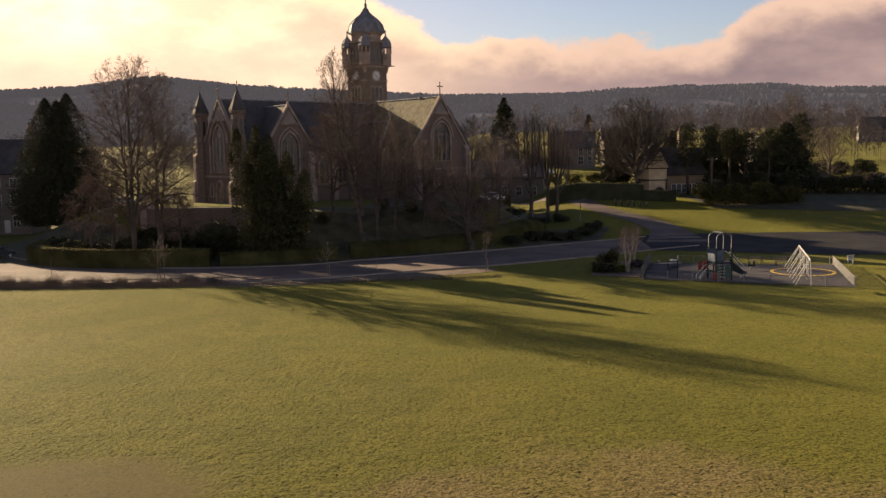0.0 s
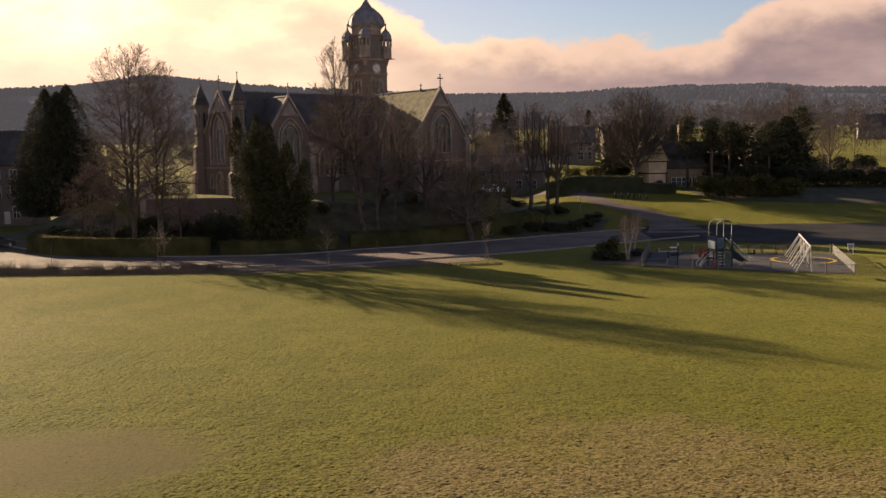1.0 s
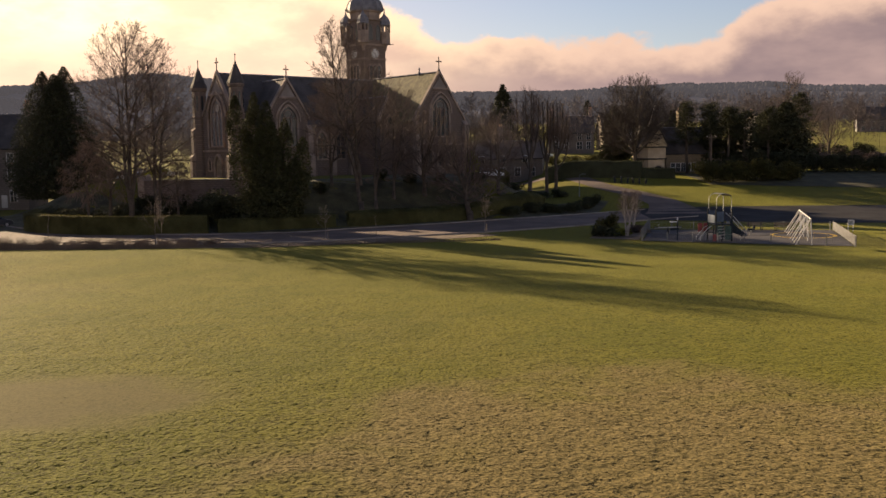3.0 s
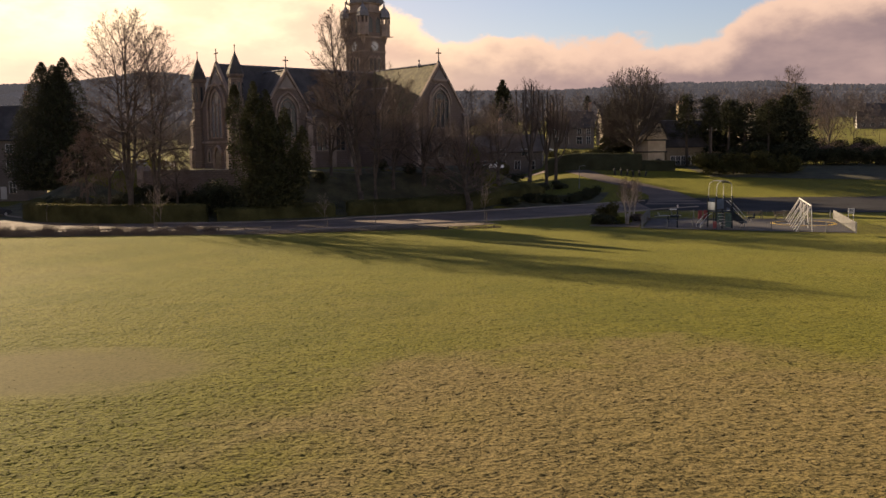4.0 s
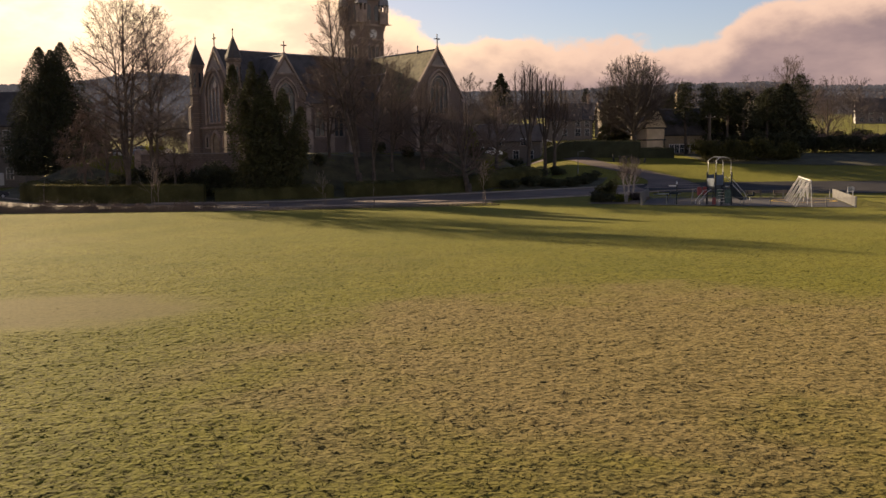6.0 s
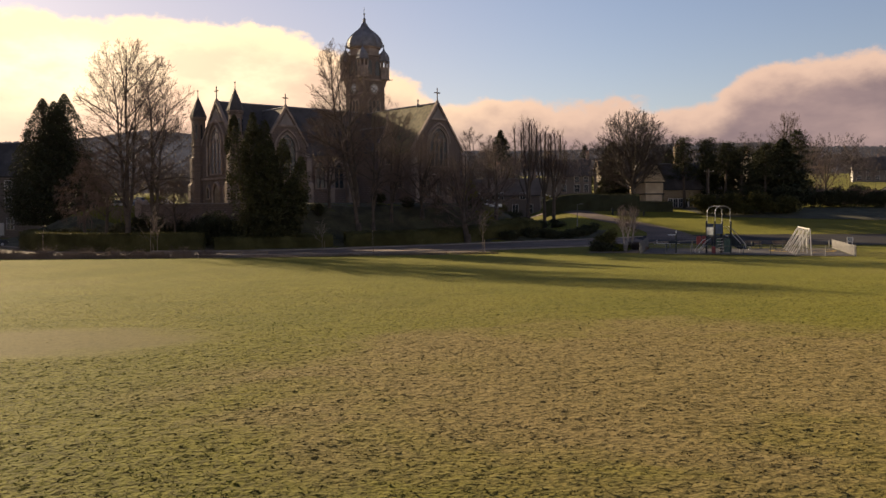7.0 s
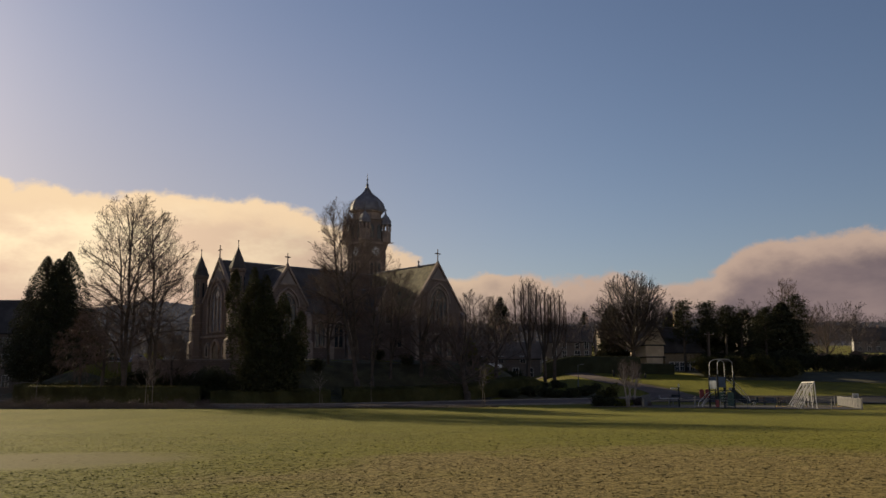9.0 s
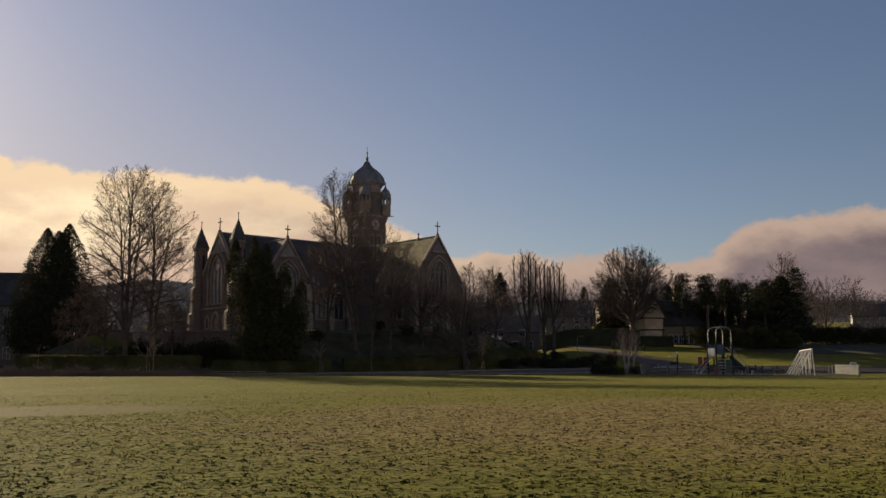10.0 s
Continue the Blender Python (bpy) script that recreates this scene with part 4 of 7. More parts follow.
def crown_room(p, d, crown):
    """How far from p along d the crown's ellipsoid (x, y, z, radius, half height) ends."""
    c, rad = np.array(crown[:3], float), np.array([crown[3], crown[3], crown[4]], float)
    q, e = (p - c) / rad, d / rad
    a, b, k = (e * e).sum(-1), (q * e).sum(-1), (q * q).sum(-1) - 1
    return np.maximum((-b + np.sqrt(np.maximum(b * b - a * k, 0))) / a, 0.25)


def sprout(rs, lines, radii, kids, span, angle, lift, wander, steps, reach, cap, crown, thick=0.019, droop=0.0, vary=0.7):
    """Side shoots of many limbs at once. lines: (limbs, points, 3); angles in degrees, at the foot and at the tip of the limb;
    each shoot ends at a share (reach) of the room in the crown, or at a share (cap) of its limb's length."""
    m, n, _ = lines.shape
    u = span[0] + (span[1] - span[0]) * (np.arange(kids)[None] + rs.rand(m, kids)) / kids
    x = np.minimum(u * (n - 1), n - 1.001)
    i = x.astype(int)
    f, row = (x - i)[..., None], np.arange(m)[:, None]
    at = lines[row, i] * (1 - f) + lines[row, i + 1] * f
    axis = lines[row, i + 1] - lines[row, i]
    axis = axis / (np.linalg.norm(axis, axis=-1, keepdims=True) + 1e-9)
    r = radii[row, i] * (1 - f[..., 0]) + radii[row, i + 1] * f[..., 0]
    s = np.cross(axis, np.array([0.37, 0.91, 0.17]))
    s /= np.linalg.norm(s, axis=-1, keepdims=True) + 1e-6
    v = np.cross(axis, s)
    turn = (np.arange(kids) * 2.39996)[None] + rs.uniform(0, 6.28, (m, 1)) + rs.uniform(-0.5, 0.5, (m, kids))
    share = (u - span[0]) / (span[1] - span[0] + 1e-9)
    a = np.radians(angle[0] + (angle[1] - angle[0]) * share) * rs.uniform(0.8, 1.2, (m, kids))
    d = axis * np.cos(a)[..., None] + (s * np.cos(turn)[..., None] + v * np.sin(turn)[..., None]) * np.sin(a)[..., None]
    parent_len = np.linalg.norm(np.diff(lines, axis=1), axis=-1).sum(1)[:, None]
    length = np.minimum(crown_room(at, d, crown) * reach, parent_len * cap * (1.12 - 0.5 * share)) * rs.uniform(vary, 1.06, (m, kids))
    p, d, length, r, low = at.reshape(-1, 3), d.reshape(-1, 3), length.reshape(-1, 1), r.reshape(-1), (1 - share).reshape(-1)
    out = [p]
    for k in range(steps):
        pull = lift - droop * low * (k / max(1, steps - 1))
        d = d + rs.normal(size=d.shape) * wander + np.stack([0 * pull, 0 * pull, pull], 1)
        d = d / np.linalg.norm(d, axis=1, keepdims=True)
        p = p + d * length / steps
        out.append(p)
    r0 = np.minimum(r * 0.62, thick * length[:, 0] + 0.007)
    return np.stack(out, 1), r0[:, None] * np.linspace(1.0, 0.32, steps + 1)[None]


def limb_mesh(lines, radii, sides):
    p0, p1 = lines[:, :-1].reshape(-1, 3), lines[:, 1:].reshape(-1, 3)
    return frustum_arrays(p0, p1, radii[:, :-1].reshape(-1), radii[:, 1:].reshape(-1), sides)


def joined(pieces):
    verts, faces, k = [], [], 0
    for v, f in pieces:
        verts.append(v)
        faces.append(f + k)
        k += len(v)
    return np.vstack(verts), np.vstack(faces)


def limbed_tree(x, y, height, label, seed, leaders, crown, levels, trunk=0.4, note="fine leafless twigs", name="bare_tree", bark=None, twig=None, twig_r=0.0125, rods=(), taper=0.10):
    """A leafless tree that divides limb by limb. leaders: lines of (x, y, z); crown: its ellipsoid; levels: rows for sprout()."""
    rs = np.random.RandomState(seed)
    tree = thing(name, pose(x, y, ground_z(x, y) - 0.1), label, "tree")
    stems, widths = [], []
    for k, line in enumerate(leaders):
        q, t = np.array(line, float), np.linspace(0, len(line) - 1, 13)
        pts = np.stack([np.interp(t, range(len(line)), q[:, c]) for c in range(3)], 1)
        pts[1:-1] = 0.5 * pts[1:-1] + 0.25 * (pts[:-2] + pts[2:])
        pts[2:] += np.cumsum(rs.normal(size=(11, 3)) * np.array([0.006, 0.006, 0]) * height, 0) * 0.5
        stems.append(pts)
        widths.append(trunk * (1.0 if k == 0 else 0.72) * np.linspace(1.0, taper, 13) ** 0.9)
    lines, radii = np.stack(stems), np.stack(widths)
    if len(rods):
        extra = [np.stack([np.interp(np.linspace(0, len(r) - 1, 13), range(len(r)), np.array(r, float)[:, c]) for c in range(3)], 1) for r in rods]
        wood = [limb_mesh(lines, radii * 0.4 + trunk * 0.5, 8)]
        lines = np.stack(extra) + np.cumsum(rs.normal(size=(len(extra), 13, 3)) * 0.035, 1)
        radii = np.tile(np.linspace(0.17, 0.085, 13), (len(extra), 1)) * rs.uniform(0.8, 1.2, (len(extra), 1))
        wood.append(limb_mesh(lines, radii, 6))
    else:
        wood = [limb_mesh(lines, radii, 8)]
    fine = []
    for k, level in enumerate(levels):
        lines, radii = sprout(rs, lines, radii, crown=crown, **level)
        last = k == len(levels) - 1
        if last:
            segs = np.hstack([lines[:, 0], lines[:, -1], np.full((len(lines), 1), twig_r)])
            fine.append(twig_arrays(segs))
        elif k == 0 and not len(rods):
            wood.append(limb_mesh(lines, radii, 6))
        else:
            fine.append(limb_mesh(lines, np.maximum(radii, twig_r), 4 if k == 1 else 3))
    flare = Shape().tube([(*leaders[0][0][:2], -0.3), (*leaders[0][0][:2], 0.3), (*leaders[0][0][:2], 1.3)], [trunk * 1.7, trunk * 1.2, trunk * 0.95], 9)
    part("root_flare", flare, bark or BARK, tree, smooth=True)
    numpy_mesh("trunk", *joined(wood), bark or BARK, tree)
    numpy_mesh("crown", *joined(fine), twig or TWIG, tree, note)
    return tree


def row(kids, span, angle, lift, wander, steps, reach, cap, **more):
    return dict(kids=kids, span=span, angle=angle, lift=lift, wander=wander, steps=steps, reach=reach, cap=cap, **more)


def tall_tree(x, y, height, radius, label, seed, tops, trunk=0.4, limbs=17, clear=0.2, fine=(9, 6, 4), base=0.14):
    """A tall lime: one or more leaders, limbs that climb steeply above and arch outwards below."""
    rs = random.Random(seed)
    leaders = []
    for k, (dx, dy, share) in enumerate(tops):
        z0 = 0 if k == 0 else height * base
        leaders.append([(0.0, 0.0, z0)] + [(dx * min(1, q * 1.25) + rs.gauss(0, 0.12), dy * min(1, q * 1.25) + rs.gauss(0, 0.12), z0 + (height * share - z0) * q) for q in (0.25, 0.5, 0.75, 1.0)])
    mx = sum(t[0] for t in tops) / len(tops)
    crown = (mx, 0, height * 0.58, radius, height * 0.455)
    rows = [row(limbs, (clear, 0.98), (70, 30), 0.03, 0.06, 6, 1.02, 0.55, droop=0.14), row(fine[0], (0.22, 1.0), (48, 28), 0.05, 0.10, 4, 1.0, 0.46),
            row(fine[1], (0.2, 1.0), (48, 30), 0.03, 0.14, 2, 1.05, 0.52), row(fine[2], (0.2, 1.0), (46, 30), 0.02, 0.1, 1, 1.2, 0.62)]
    return limbed_tree(x, y, height, label, seed, leaders, crown, rows, trunk)


def spreading_tree(x, y, height, radius, label, seed, trunk=0.42, fork=0.26, limbs=11, fine=(9, 8, 4), lean=0.0, low=0.0, start=0.45, spread=78, **more):
    """A short bole, crooked limbs that spread from it and a dome of twigs."""
    top = height * (fork + 0.16)
    leaders = [[(0, 0, 0), (lean * 0.5, 0, height * fork * 0.6), (lean, 0.1, height * fork), (lean * 1.3, 0.1, top)]]
    crown = (lean, 0, height * (0.54 - low), radius, height * (0.46 + low))
    rows = [row(limbs, (start, 1.0), (spread, 12), 0.015, 0.05, 7, 0.95, 9.0, thick=0.017, vary=0.86), row(fine[0], (0.2, 1.0), (52, 24), 0.03, 0.11, 4, 0.98, 0.46),
            row(fine[1], (0.2, 1.0), (48, 28), 0.03, 0.14, 2, 1.0, 0.5), row(fine[2], (0.2, 1.0), (46, 28), 0.02, 0.1, 1, 1.1, 0.6)]
    return limbed_tree(x, y, height, label, seed, leaders, crown, rows, trunk, taper=0.6, **more)


def weeping_tree(x, y, height, radius, label, seed, trunk=0.22):
    leaders = [[(0, 0, 0), (0.2, 0, height * 0.4), (0.1, 0.1, height * 0.72), (0.3, 0, height * 0.95)]]
    crown = (0, 0, height * 0.52, radius, height * 0.5)
    rows = [row(15, (0.22, 0.97), (62, 30), 0.02, 0.1, 6, 0.95, 0.62, droop=0.3), row(8, (0.25, 1.0), (50, 35), -0.12, 0.12, 4, 1.0, 0.5),
            row(8, (0.15, 1.0), (45, 30), -0.45, 0.12, 3, 1.0, 0.75), row(5, (0.1, 1.0), (35, 25), -0.5, 0.1, 1, 1.3, 0.7)]
    return limbed_tree(x, y, height, label, seed, leaders, crown, rows, trunk, "hanging fine leafless twigs")


def pollard(x, y, height, label, seed, rods, trunk=0.42, fork=0.42):
    """An upright tree cut back long ago: heavy rods from its trunk, each with a brush of fine twigs."""
    rng = random.Random(seed)
    lines = []
    for dx, dy, share in rods:
        z0, top = height * fork * rng.uniform(0.55, 1.0), height * share * 0.95
        lines.append([(dx * 0.08, dy * 0.08, z0), (dx * 0.55, dy * 0.55, z0 + 0.2 * (top - z0)), (dx * 0.9, dy * 0.9, z0 + 0.5 * (top - z0)), (dx, dy, top)])
    mx = sum(r[0] for r in rods) / len(rods)
    crown = (mx, 0, height * 0.74, max(abs(r[0] - mx) for r in rods) + 1.5, height * 0.29)
    rows = [row(26, (0.42, 1.0), (56, 32), 0.10, 0.10, 3, 0.95, 0.2), row(7, (0.15, 1.0), (42, 28), 0.08, 0.12, 2, 1.0, 0.6), row(4, (0.2, 1.0), (40, 28), 0.05, 0.1, 1, 1.3, 0.6)]
    return limbed_tree(x, y, height, label, seed, [[(0, 0, 0), (0.05, 0.02, height * fork * 0.5), (0.05, 0.02, height * fork + 0.8)]], crown, rows, trunk, "brush of fine reddish twigs", twig_r=0.012, rods=lines)


#        children, first, spread, lift, wander, length share, evenness
SAPLING = [(10, 0.35, 34, 0.0, 0.03, 0.34, 0.5), (5, 0.2, 28, 0.06, 0.08, 0.45, 0.8), (5, 0.2, 30, 0.05, 0.1, 0.5, 0.8), (3, 0.2, 30, 0.05, 0.1, 0.5, 0.8)]
WHIP = [(6, 0.4, 25, 0.0, 0.04, 0.35, 0.6), (3, 0.3, 28, 0.05, 0.08, 0.4, 0.8)]


def conifer(x, y, height, width, label, seed, mat=None, count=9000, name="conifer", tops=((0, 0, 1.0),), size=0.55, power=0.75, base=0.04, trunk=0.3, z=None, ragged=0.26, spurs=70):
    """An evergreen of many sprays. tops: spires of (dx, dy, share of the height)."""
    rng = random.Random(seed)
    tree = thing(name, pose(x, y, (ground_z(x, y) if z is None else z) - 0.1), label, "tree")
    wood, leaves = Shape(), []
    for dx, dy, share in tops:
        H = height * share
        wood.tube([(dx * 0.3, dy * 0.3, 0), (dx * 0.8, dy * 0.8, H * 0.5), (dx, dy, H * 0.96)], [trunk, trunk * 0.6, 0.03], 6)
        R = width / 2 / math.sqrt(len(tops)) * (1.1 if len(tops) > 1 else 1) * (0.7 + 0.3 * share)
        n = int(count * share / sum(t[2] for t in tops))
        lumps = [(rng.uniform(base, 0.97), rng.uniform(0, 2 * math.pi), rng.uniform(0.96 - ragged, 0.96 + ragged)) for _ in range(spurs)]
        for u0, a0, g in lumps:
            prof = (1 - u0) ** power * min(1.0, 0.55 + u0 * 2.2)
            cx, cy = dx * (0.3 + 0.7 * min(1, u0 * 1.3)), dy * (0.3 + 0.7 * min(1, u0 * 1.3))
            wood.tube([(cx, cy, H * max(0.02, u0 - 0.06)), (cx + R * prof * g * 0.85 * math.cos(a0), cy + R * prof * g * 0.85 * math.sin(a0), H * u0)], [0.07, 0.015], 3)
        for _ in range(n):
            if rng.random() < 0.72:
                u0, a0, g = rng.choice(lumps)
                u, a = min(0.995, max(base, rng.gauss(u0, 0.032))), rng.gauss(a0, 0.32)
            else:
                u, a, g = rng.uniform(base, 0.99), rng.uniform(0, 2 * math.pi), 0.9
            prof = (1 - u) ** power * min(1.0, 0.55 + u * 2.2)
            r = R * prof * g * (1 - abs(rng.gauss(0, 0.1 + 0.4 * ragged))) * (rng.random() ** 0.5 if rng.random() < 0.35 else 1.0) + 0.08
            leaves.append((dx * (0.3 + 0.7 * min(1, u * 1.3)) + r * math.cos(a), dy * (0.3 + 0.7 * min(1, u * 1.3)) + r * math.sin(a), H * u, size * (0.65 + 0.5 * prof)))
    part("trunk", wood, BARK, tree, smooth=True)
    numpy_mesh("crown", *leaf_arrays(leaves, seed), mat or NEEDLE, tree, "dense dark evergreen sprays")
    return tree


def pine(x, y, height, label, seed, crown=0.5, spread=3.0, count=5200, name="pine_tree"):
    """A pine with a bare trunk and flat-bottomed pads of needles."""
    rng = random.Random(seed)
    tree = thing(name, pose(x, y, ground_z(x, y) - 0.1), label, "tree")
    wood, leaves = Shape(), []
    lean = rng.uniform(-0.04, 0.04)
    wood.tube([(lean * height * u, 0, height * u) for u in (0, 0.35, 0.7, 0.97)], [0.3, 0.24, 0.15, 0.04], 7)
    pads = 22
    for k in range(pads):
        u = 1 - crown * (1 - (k + 0.5) / pads)
        a = k * 2.4 + rng.random()
        reach = spread * max(0.05, 1.05 - ((u - (1 - crown)) / crown)) ** 0.6 * rng.uniform(0.5, 1.0)
        c = Vector((lean * height * u + reach * math.cos(a), reach * math.sin(a), height * u + 0.4))
        wood.tube([(lean * height * u, 0, height * (u - 0.04)), tuple(c - Vector((0, 0, 0.3)))], [0.09, 0.03], 4)
        wide = rng.uniform(0.4, 0.8)
        for _ in range(count // pads):
            leaves.append((c.x + rng.gauss(0, wide), c.y + rng.gauss(0, wide), c.z + rng.gauss(0, 0.26), 0.3))
    part("trunk", wood, BARK, tree, smooth=True)
    numpy_mesh("crown", *leaf_arrays(leaves, seed, 0.3), NEEDLE, tree, "dark pads of pine needles")
    return tree


def bush(x, y, w, d, h, mat, label, seed, count=1400, name="shrub", size=0.28, z=None):
    rng = random.Random(seed)
    sh = thing(name, pose(x, y, (ground_z(x, y) if z is None else z)), label, "shrub")
    stems, leaves = Shape(), []
    for k in range(6):
        a = k * 1.05 + rng.random()
        stems.tube([(0, 0, -0.05), (0.2 * w * math.cos(a), 0.2 * d * math.sin(a), h * 0.4), (0.33 * w * math.cos(a), 0.33 * d * math.sin(a), h * 0.75)], [0.05, 0.03, 0.012], 4)
    lumps = [(rng.uniform(-0.32, 0.32), rng.uniform(-0.32, 0.32), rng.uniform(0.2, 0.72), rng.uniform(0.17, 0.3)) for _ in range(13)]
    for _ in range(int(count * 1.8)):
        lx, ly, lz, lr = rng.choice(lumps)
        v = Vector((rng.gauss(0, 1), rng.gauss(0, 1), rng.gauss(0, 1))).normalized() * lr * rng.uniform(0.6, 1.08)
        leaves.append(((lx + v.x) * w, (ly + v.y) * d, max(0.03, (lz + v.z) * h), size * 0.85))
    part("woody_base", stems, BARK, sh)
    numpy_mesh("foliage", *leaf_arrays(leaves, seed), mat, sh)
    return sh


# tall pair beside the road
tall_tree(-37.3, 111.0, 24.6, 6.4, "very tall leafless lime tree behind the clipped hedge", 11, ((0.5, 0, 0.95), (-1.3, 0.4, 0.85), (1.6, -0.3, 0.78)), 0.34, 19)
tall_tree(-34.2, 112.0, 22.6, 5.6, "tall leafless tree beside its taller neighbour", 12, ((-0.6, 0, 0.94), (1.3, 0.3, 0.78)), 0.3, 19)
weeping_tree(-40.6, 113.0, 13.0, 4.6, "weeping leafless birch with hanging twigs", 13, 0.24)
weeping_tree(-44.6, 116.5, 11.0, 3.8, "weeping leafless birch beside the dark conifer", 57, 0.2)
weeping_tree(-32.8, 114.5, 8.6, 3.6, "weeping leafless tree beside the tall limes", 48, 0.18)
# clump in front of the nave
tall_tree(-10.6, 120.0, 24.0, 5.2, "tall leaning leafless tree on the church bank", 14, ((-3.4, 0, 0.95), (-2.2, 0.4, 0.86), (-0.8, -0.3, 0.76)), 0.3, 17, 0.3)
tall_tree(-8.8, 121.0, 18.0, 3.8, "upright leafless tree on the church bank", 44, ((0.3, 0, 0.94), (1.1, 0.3, 0.75)), 0.22, 17, 0.2)
tall_tree(-6.6, 123.5, 14.5, 4.6, "leafless tree on the shaded church bank", 15, ((0.2, 0, 0.93), (1.3, 0.4, 0.82)), 0.2, 17, 0.14)
tall_tree(-14.8, 123.5, 13.5, 4.4, "leafless tree on the shaded church bank", 45, ((-0.2, 0, 0.93), (1.2, -0.3, 0.8)), 0.2, 17, 0.14)
spreading_tree(3.4, 121.5, 12.6, 6.4, "spreading gnarled leafless tree on the church bank", 16, 0.4, 0.24, 14, (10, 8, 5), lean=-0.5)
spreading_tree(-2.6, 125.5, 12.2, 5.4, "spreading leafless tree in front of the transept", 17, 0.28, 0.22, 13, (10, 8, 5))
spreading_tree(7.6, 130.0, 11.4, 4.8, "leafless tree at the end of the church bank", 46, 0.26, 0.22, 12, (10, 8, 5))
tall_tree(8.5, 165.0, 13.0, 3.8, "leafless tree behind the parked car", 47, ((0, 0, 0.97),), 0.22, 14, fine=(8, 6, 3))
tall_tree(5.2, 172.0, 14.0, 4.0, "slender leafless tree behind the church", 58, ((0, 0, 0.97), (0.8, 0.2, 0.85)), 0.22, 12, fine=(8, 6, 3))
# pollarded trio by the side road
pollard(13.5, 146.5, 17.2, "upright pollarded tree with heavy dark trunk", 18, [(-2.0, 0.2, 0.93), (-1.2, -0.4, 0.9), (-0.5, 0.5, 0.99), (0.1, -0.2, 1.0), (0.8, 0.3, 0.98), (1.5, -0.3, 0.94)])
pollard(16.5, 150.0, 16.2, "upright pollarded tree with pale lit trunk", 19, [(-1.2, 0.3, 0.93), (-0.4, -0.3, 0.98), (0.3, 0.3, 1.0), (0.9, -0.2, 0.94)], 0.34)
pollard(17.9, 149.0, 15.8, "upright pollarded tree beside the side road", 20, [(-0.5, 0.2, 0.97), (0.2, -0.3, 1.0), (0.9, 0.2, 0.96), (1.6, -0.3, 0.88), (2.1, 0.2, 0.76)], 0.36)
# round tree before the gabled house
round_tree = spreading_tree(34.4, 168.0, 18.4, 8.2, "broad round-crowned leafless beech before the house", 21, 0.42, 0.2, 28, (11, 9, 5), low=0.05, start=0.62, spread=60, twig=DARK_TWIG, twig_r=0.019)
# added limb; its pale colour stands in for a sunlit streak
part("streak_limb", Shape().tube([(1.9, -1.6, 8.6), (2.4, -1.9, 10.2), (2.9, -2.1, 12.4)], [0.1, 0.14, 0.05], 6), BIRCH_BARK, round_tree, "added pale limb for a sunlit streak", smooth=True)
# behind on the right
spreading_tree(72.0, 188.0, 15.5, 5.6, "broad leafless tree on the slope", 22, 0.4, 0.22, 11, (8, 7, 3))
spreading_tree(80.0, 195.0, 13.0, 5.2, "lower leafless tree on the slope", 24, 0.36, 0.22, 10, (8, 7, 3))
tall_tree(74.6, 204.0, 19.5, 5.4, "tall leafless tree on the slope behind", 23, ((0, 0, 0.97), (1.6, 0.3, 0.85)), 0.34, 14, 0.3, (8, 6, 3))

conifer(-59.4, 146.0, 21.0, 36.0, "large dense dark conifer behind the hedge", 31, count=64000, size=0.36, tops=((0.9, 0, 1.0), (-2.6, 0.3, 0.97), (-0.9, 0.4, 0.95), (0.2, -0.8, 0.9)), power=0.86, ragged=0.1, spurs=240)
conifer(-21.2, 114.5, 16.4, 17.0, "clump of dark yews with pointed spires", 32, YEW, 46000, "yew_clump", ((-4.0, 0, 0.97), (-2.0, 1.2, 1.0), (-0.2, -0.4, 0.93), (1.8, 0.5, 0.8), (4.0, 0.2, 0.66), (3.0, -0.8, 0.5), (-1.0, -1.2, 0.7), (0.8, -1.0, 0.66)), 0.36, 0.72, ragged=0.14)
conifer(18.5, 292.0, 21.0, 12.5, "dark broad conifer among far houses", 33, count=3500, size=1.2)
conifer(41.0, 268.0, 14.0, 5.5, "narrow dark conifer among far houses", 34, count=1800, size=0.9)
conifer(-92.0, 165.0, 17.0, 10.0, "dark rounded conifer beyond the houses", 35, count=4000, size=0.9, power=0.4)
conifer(64.0, 175.5, 13.0, 12.0, "broad dark conifer among the garden shrubs", 36, count=9000, size=0.7, power=0.6)
conifer(50.5, 177.0, 10.5, 7.5, "dark evergreen behind the pines", 243, count=5000, size=0.6, power=0.5)
conifer(55.5, 178.0, 10.8, 7.5, "dark evergreen behind the pines", 244, count=5000, size=0.6, power=0.5)
conifer(60.0, 177.0, 11.2, 7.0, "dark evergreen beside the broad conifer", 245, count=5000, size=0.6, power=0.55)
conifer(44.5, 183.0, 12.0, 7.0, "dark conifer behind the gabled house", 37, count=4000, size=0.7)
conifer(32.6, 179.0, 13.0, 6.0, "dark evergreen behind the round tree", 38, count=9000, size=0.7, power=0.5)
pine(48.0, 168.5, 12.0, "pine with a bare trunk in the garden", 51, 0.48, 2.5)
pine(44.6, 171.5, 12.5, "pine beside the gabled house", 55, 0.6, 2.6)
pine(51.5, 170.0, 11.4, "pine with a pale trunk in the garden", 56, 0.45, 2.4)
pine(54.5, 170.5, 10.8, "pine in the garden before the house", 52, 0.55, 2.6)
pine(59.5, 172.0, 11.3, "pine in the garden before the house", 53, 0.6, 2.6)
pine(66.8, 177.5, 14.2, "tall pine above the garden shrubs", 54, 0.55, 3.0)


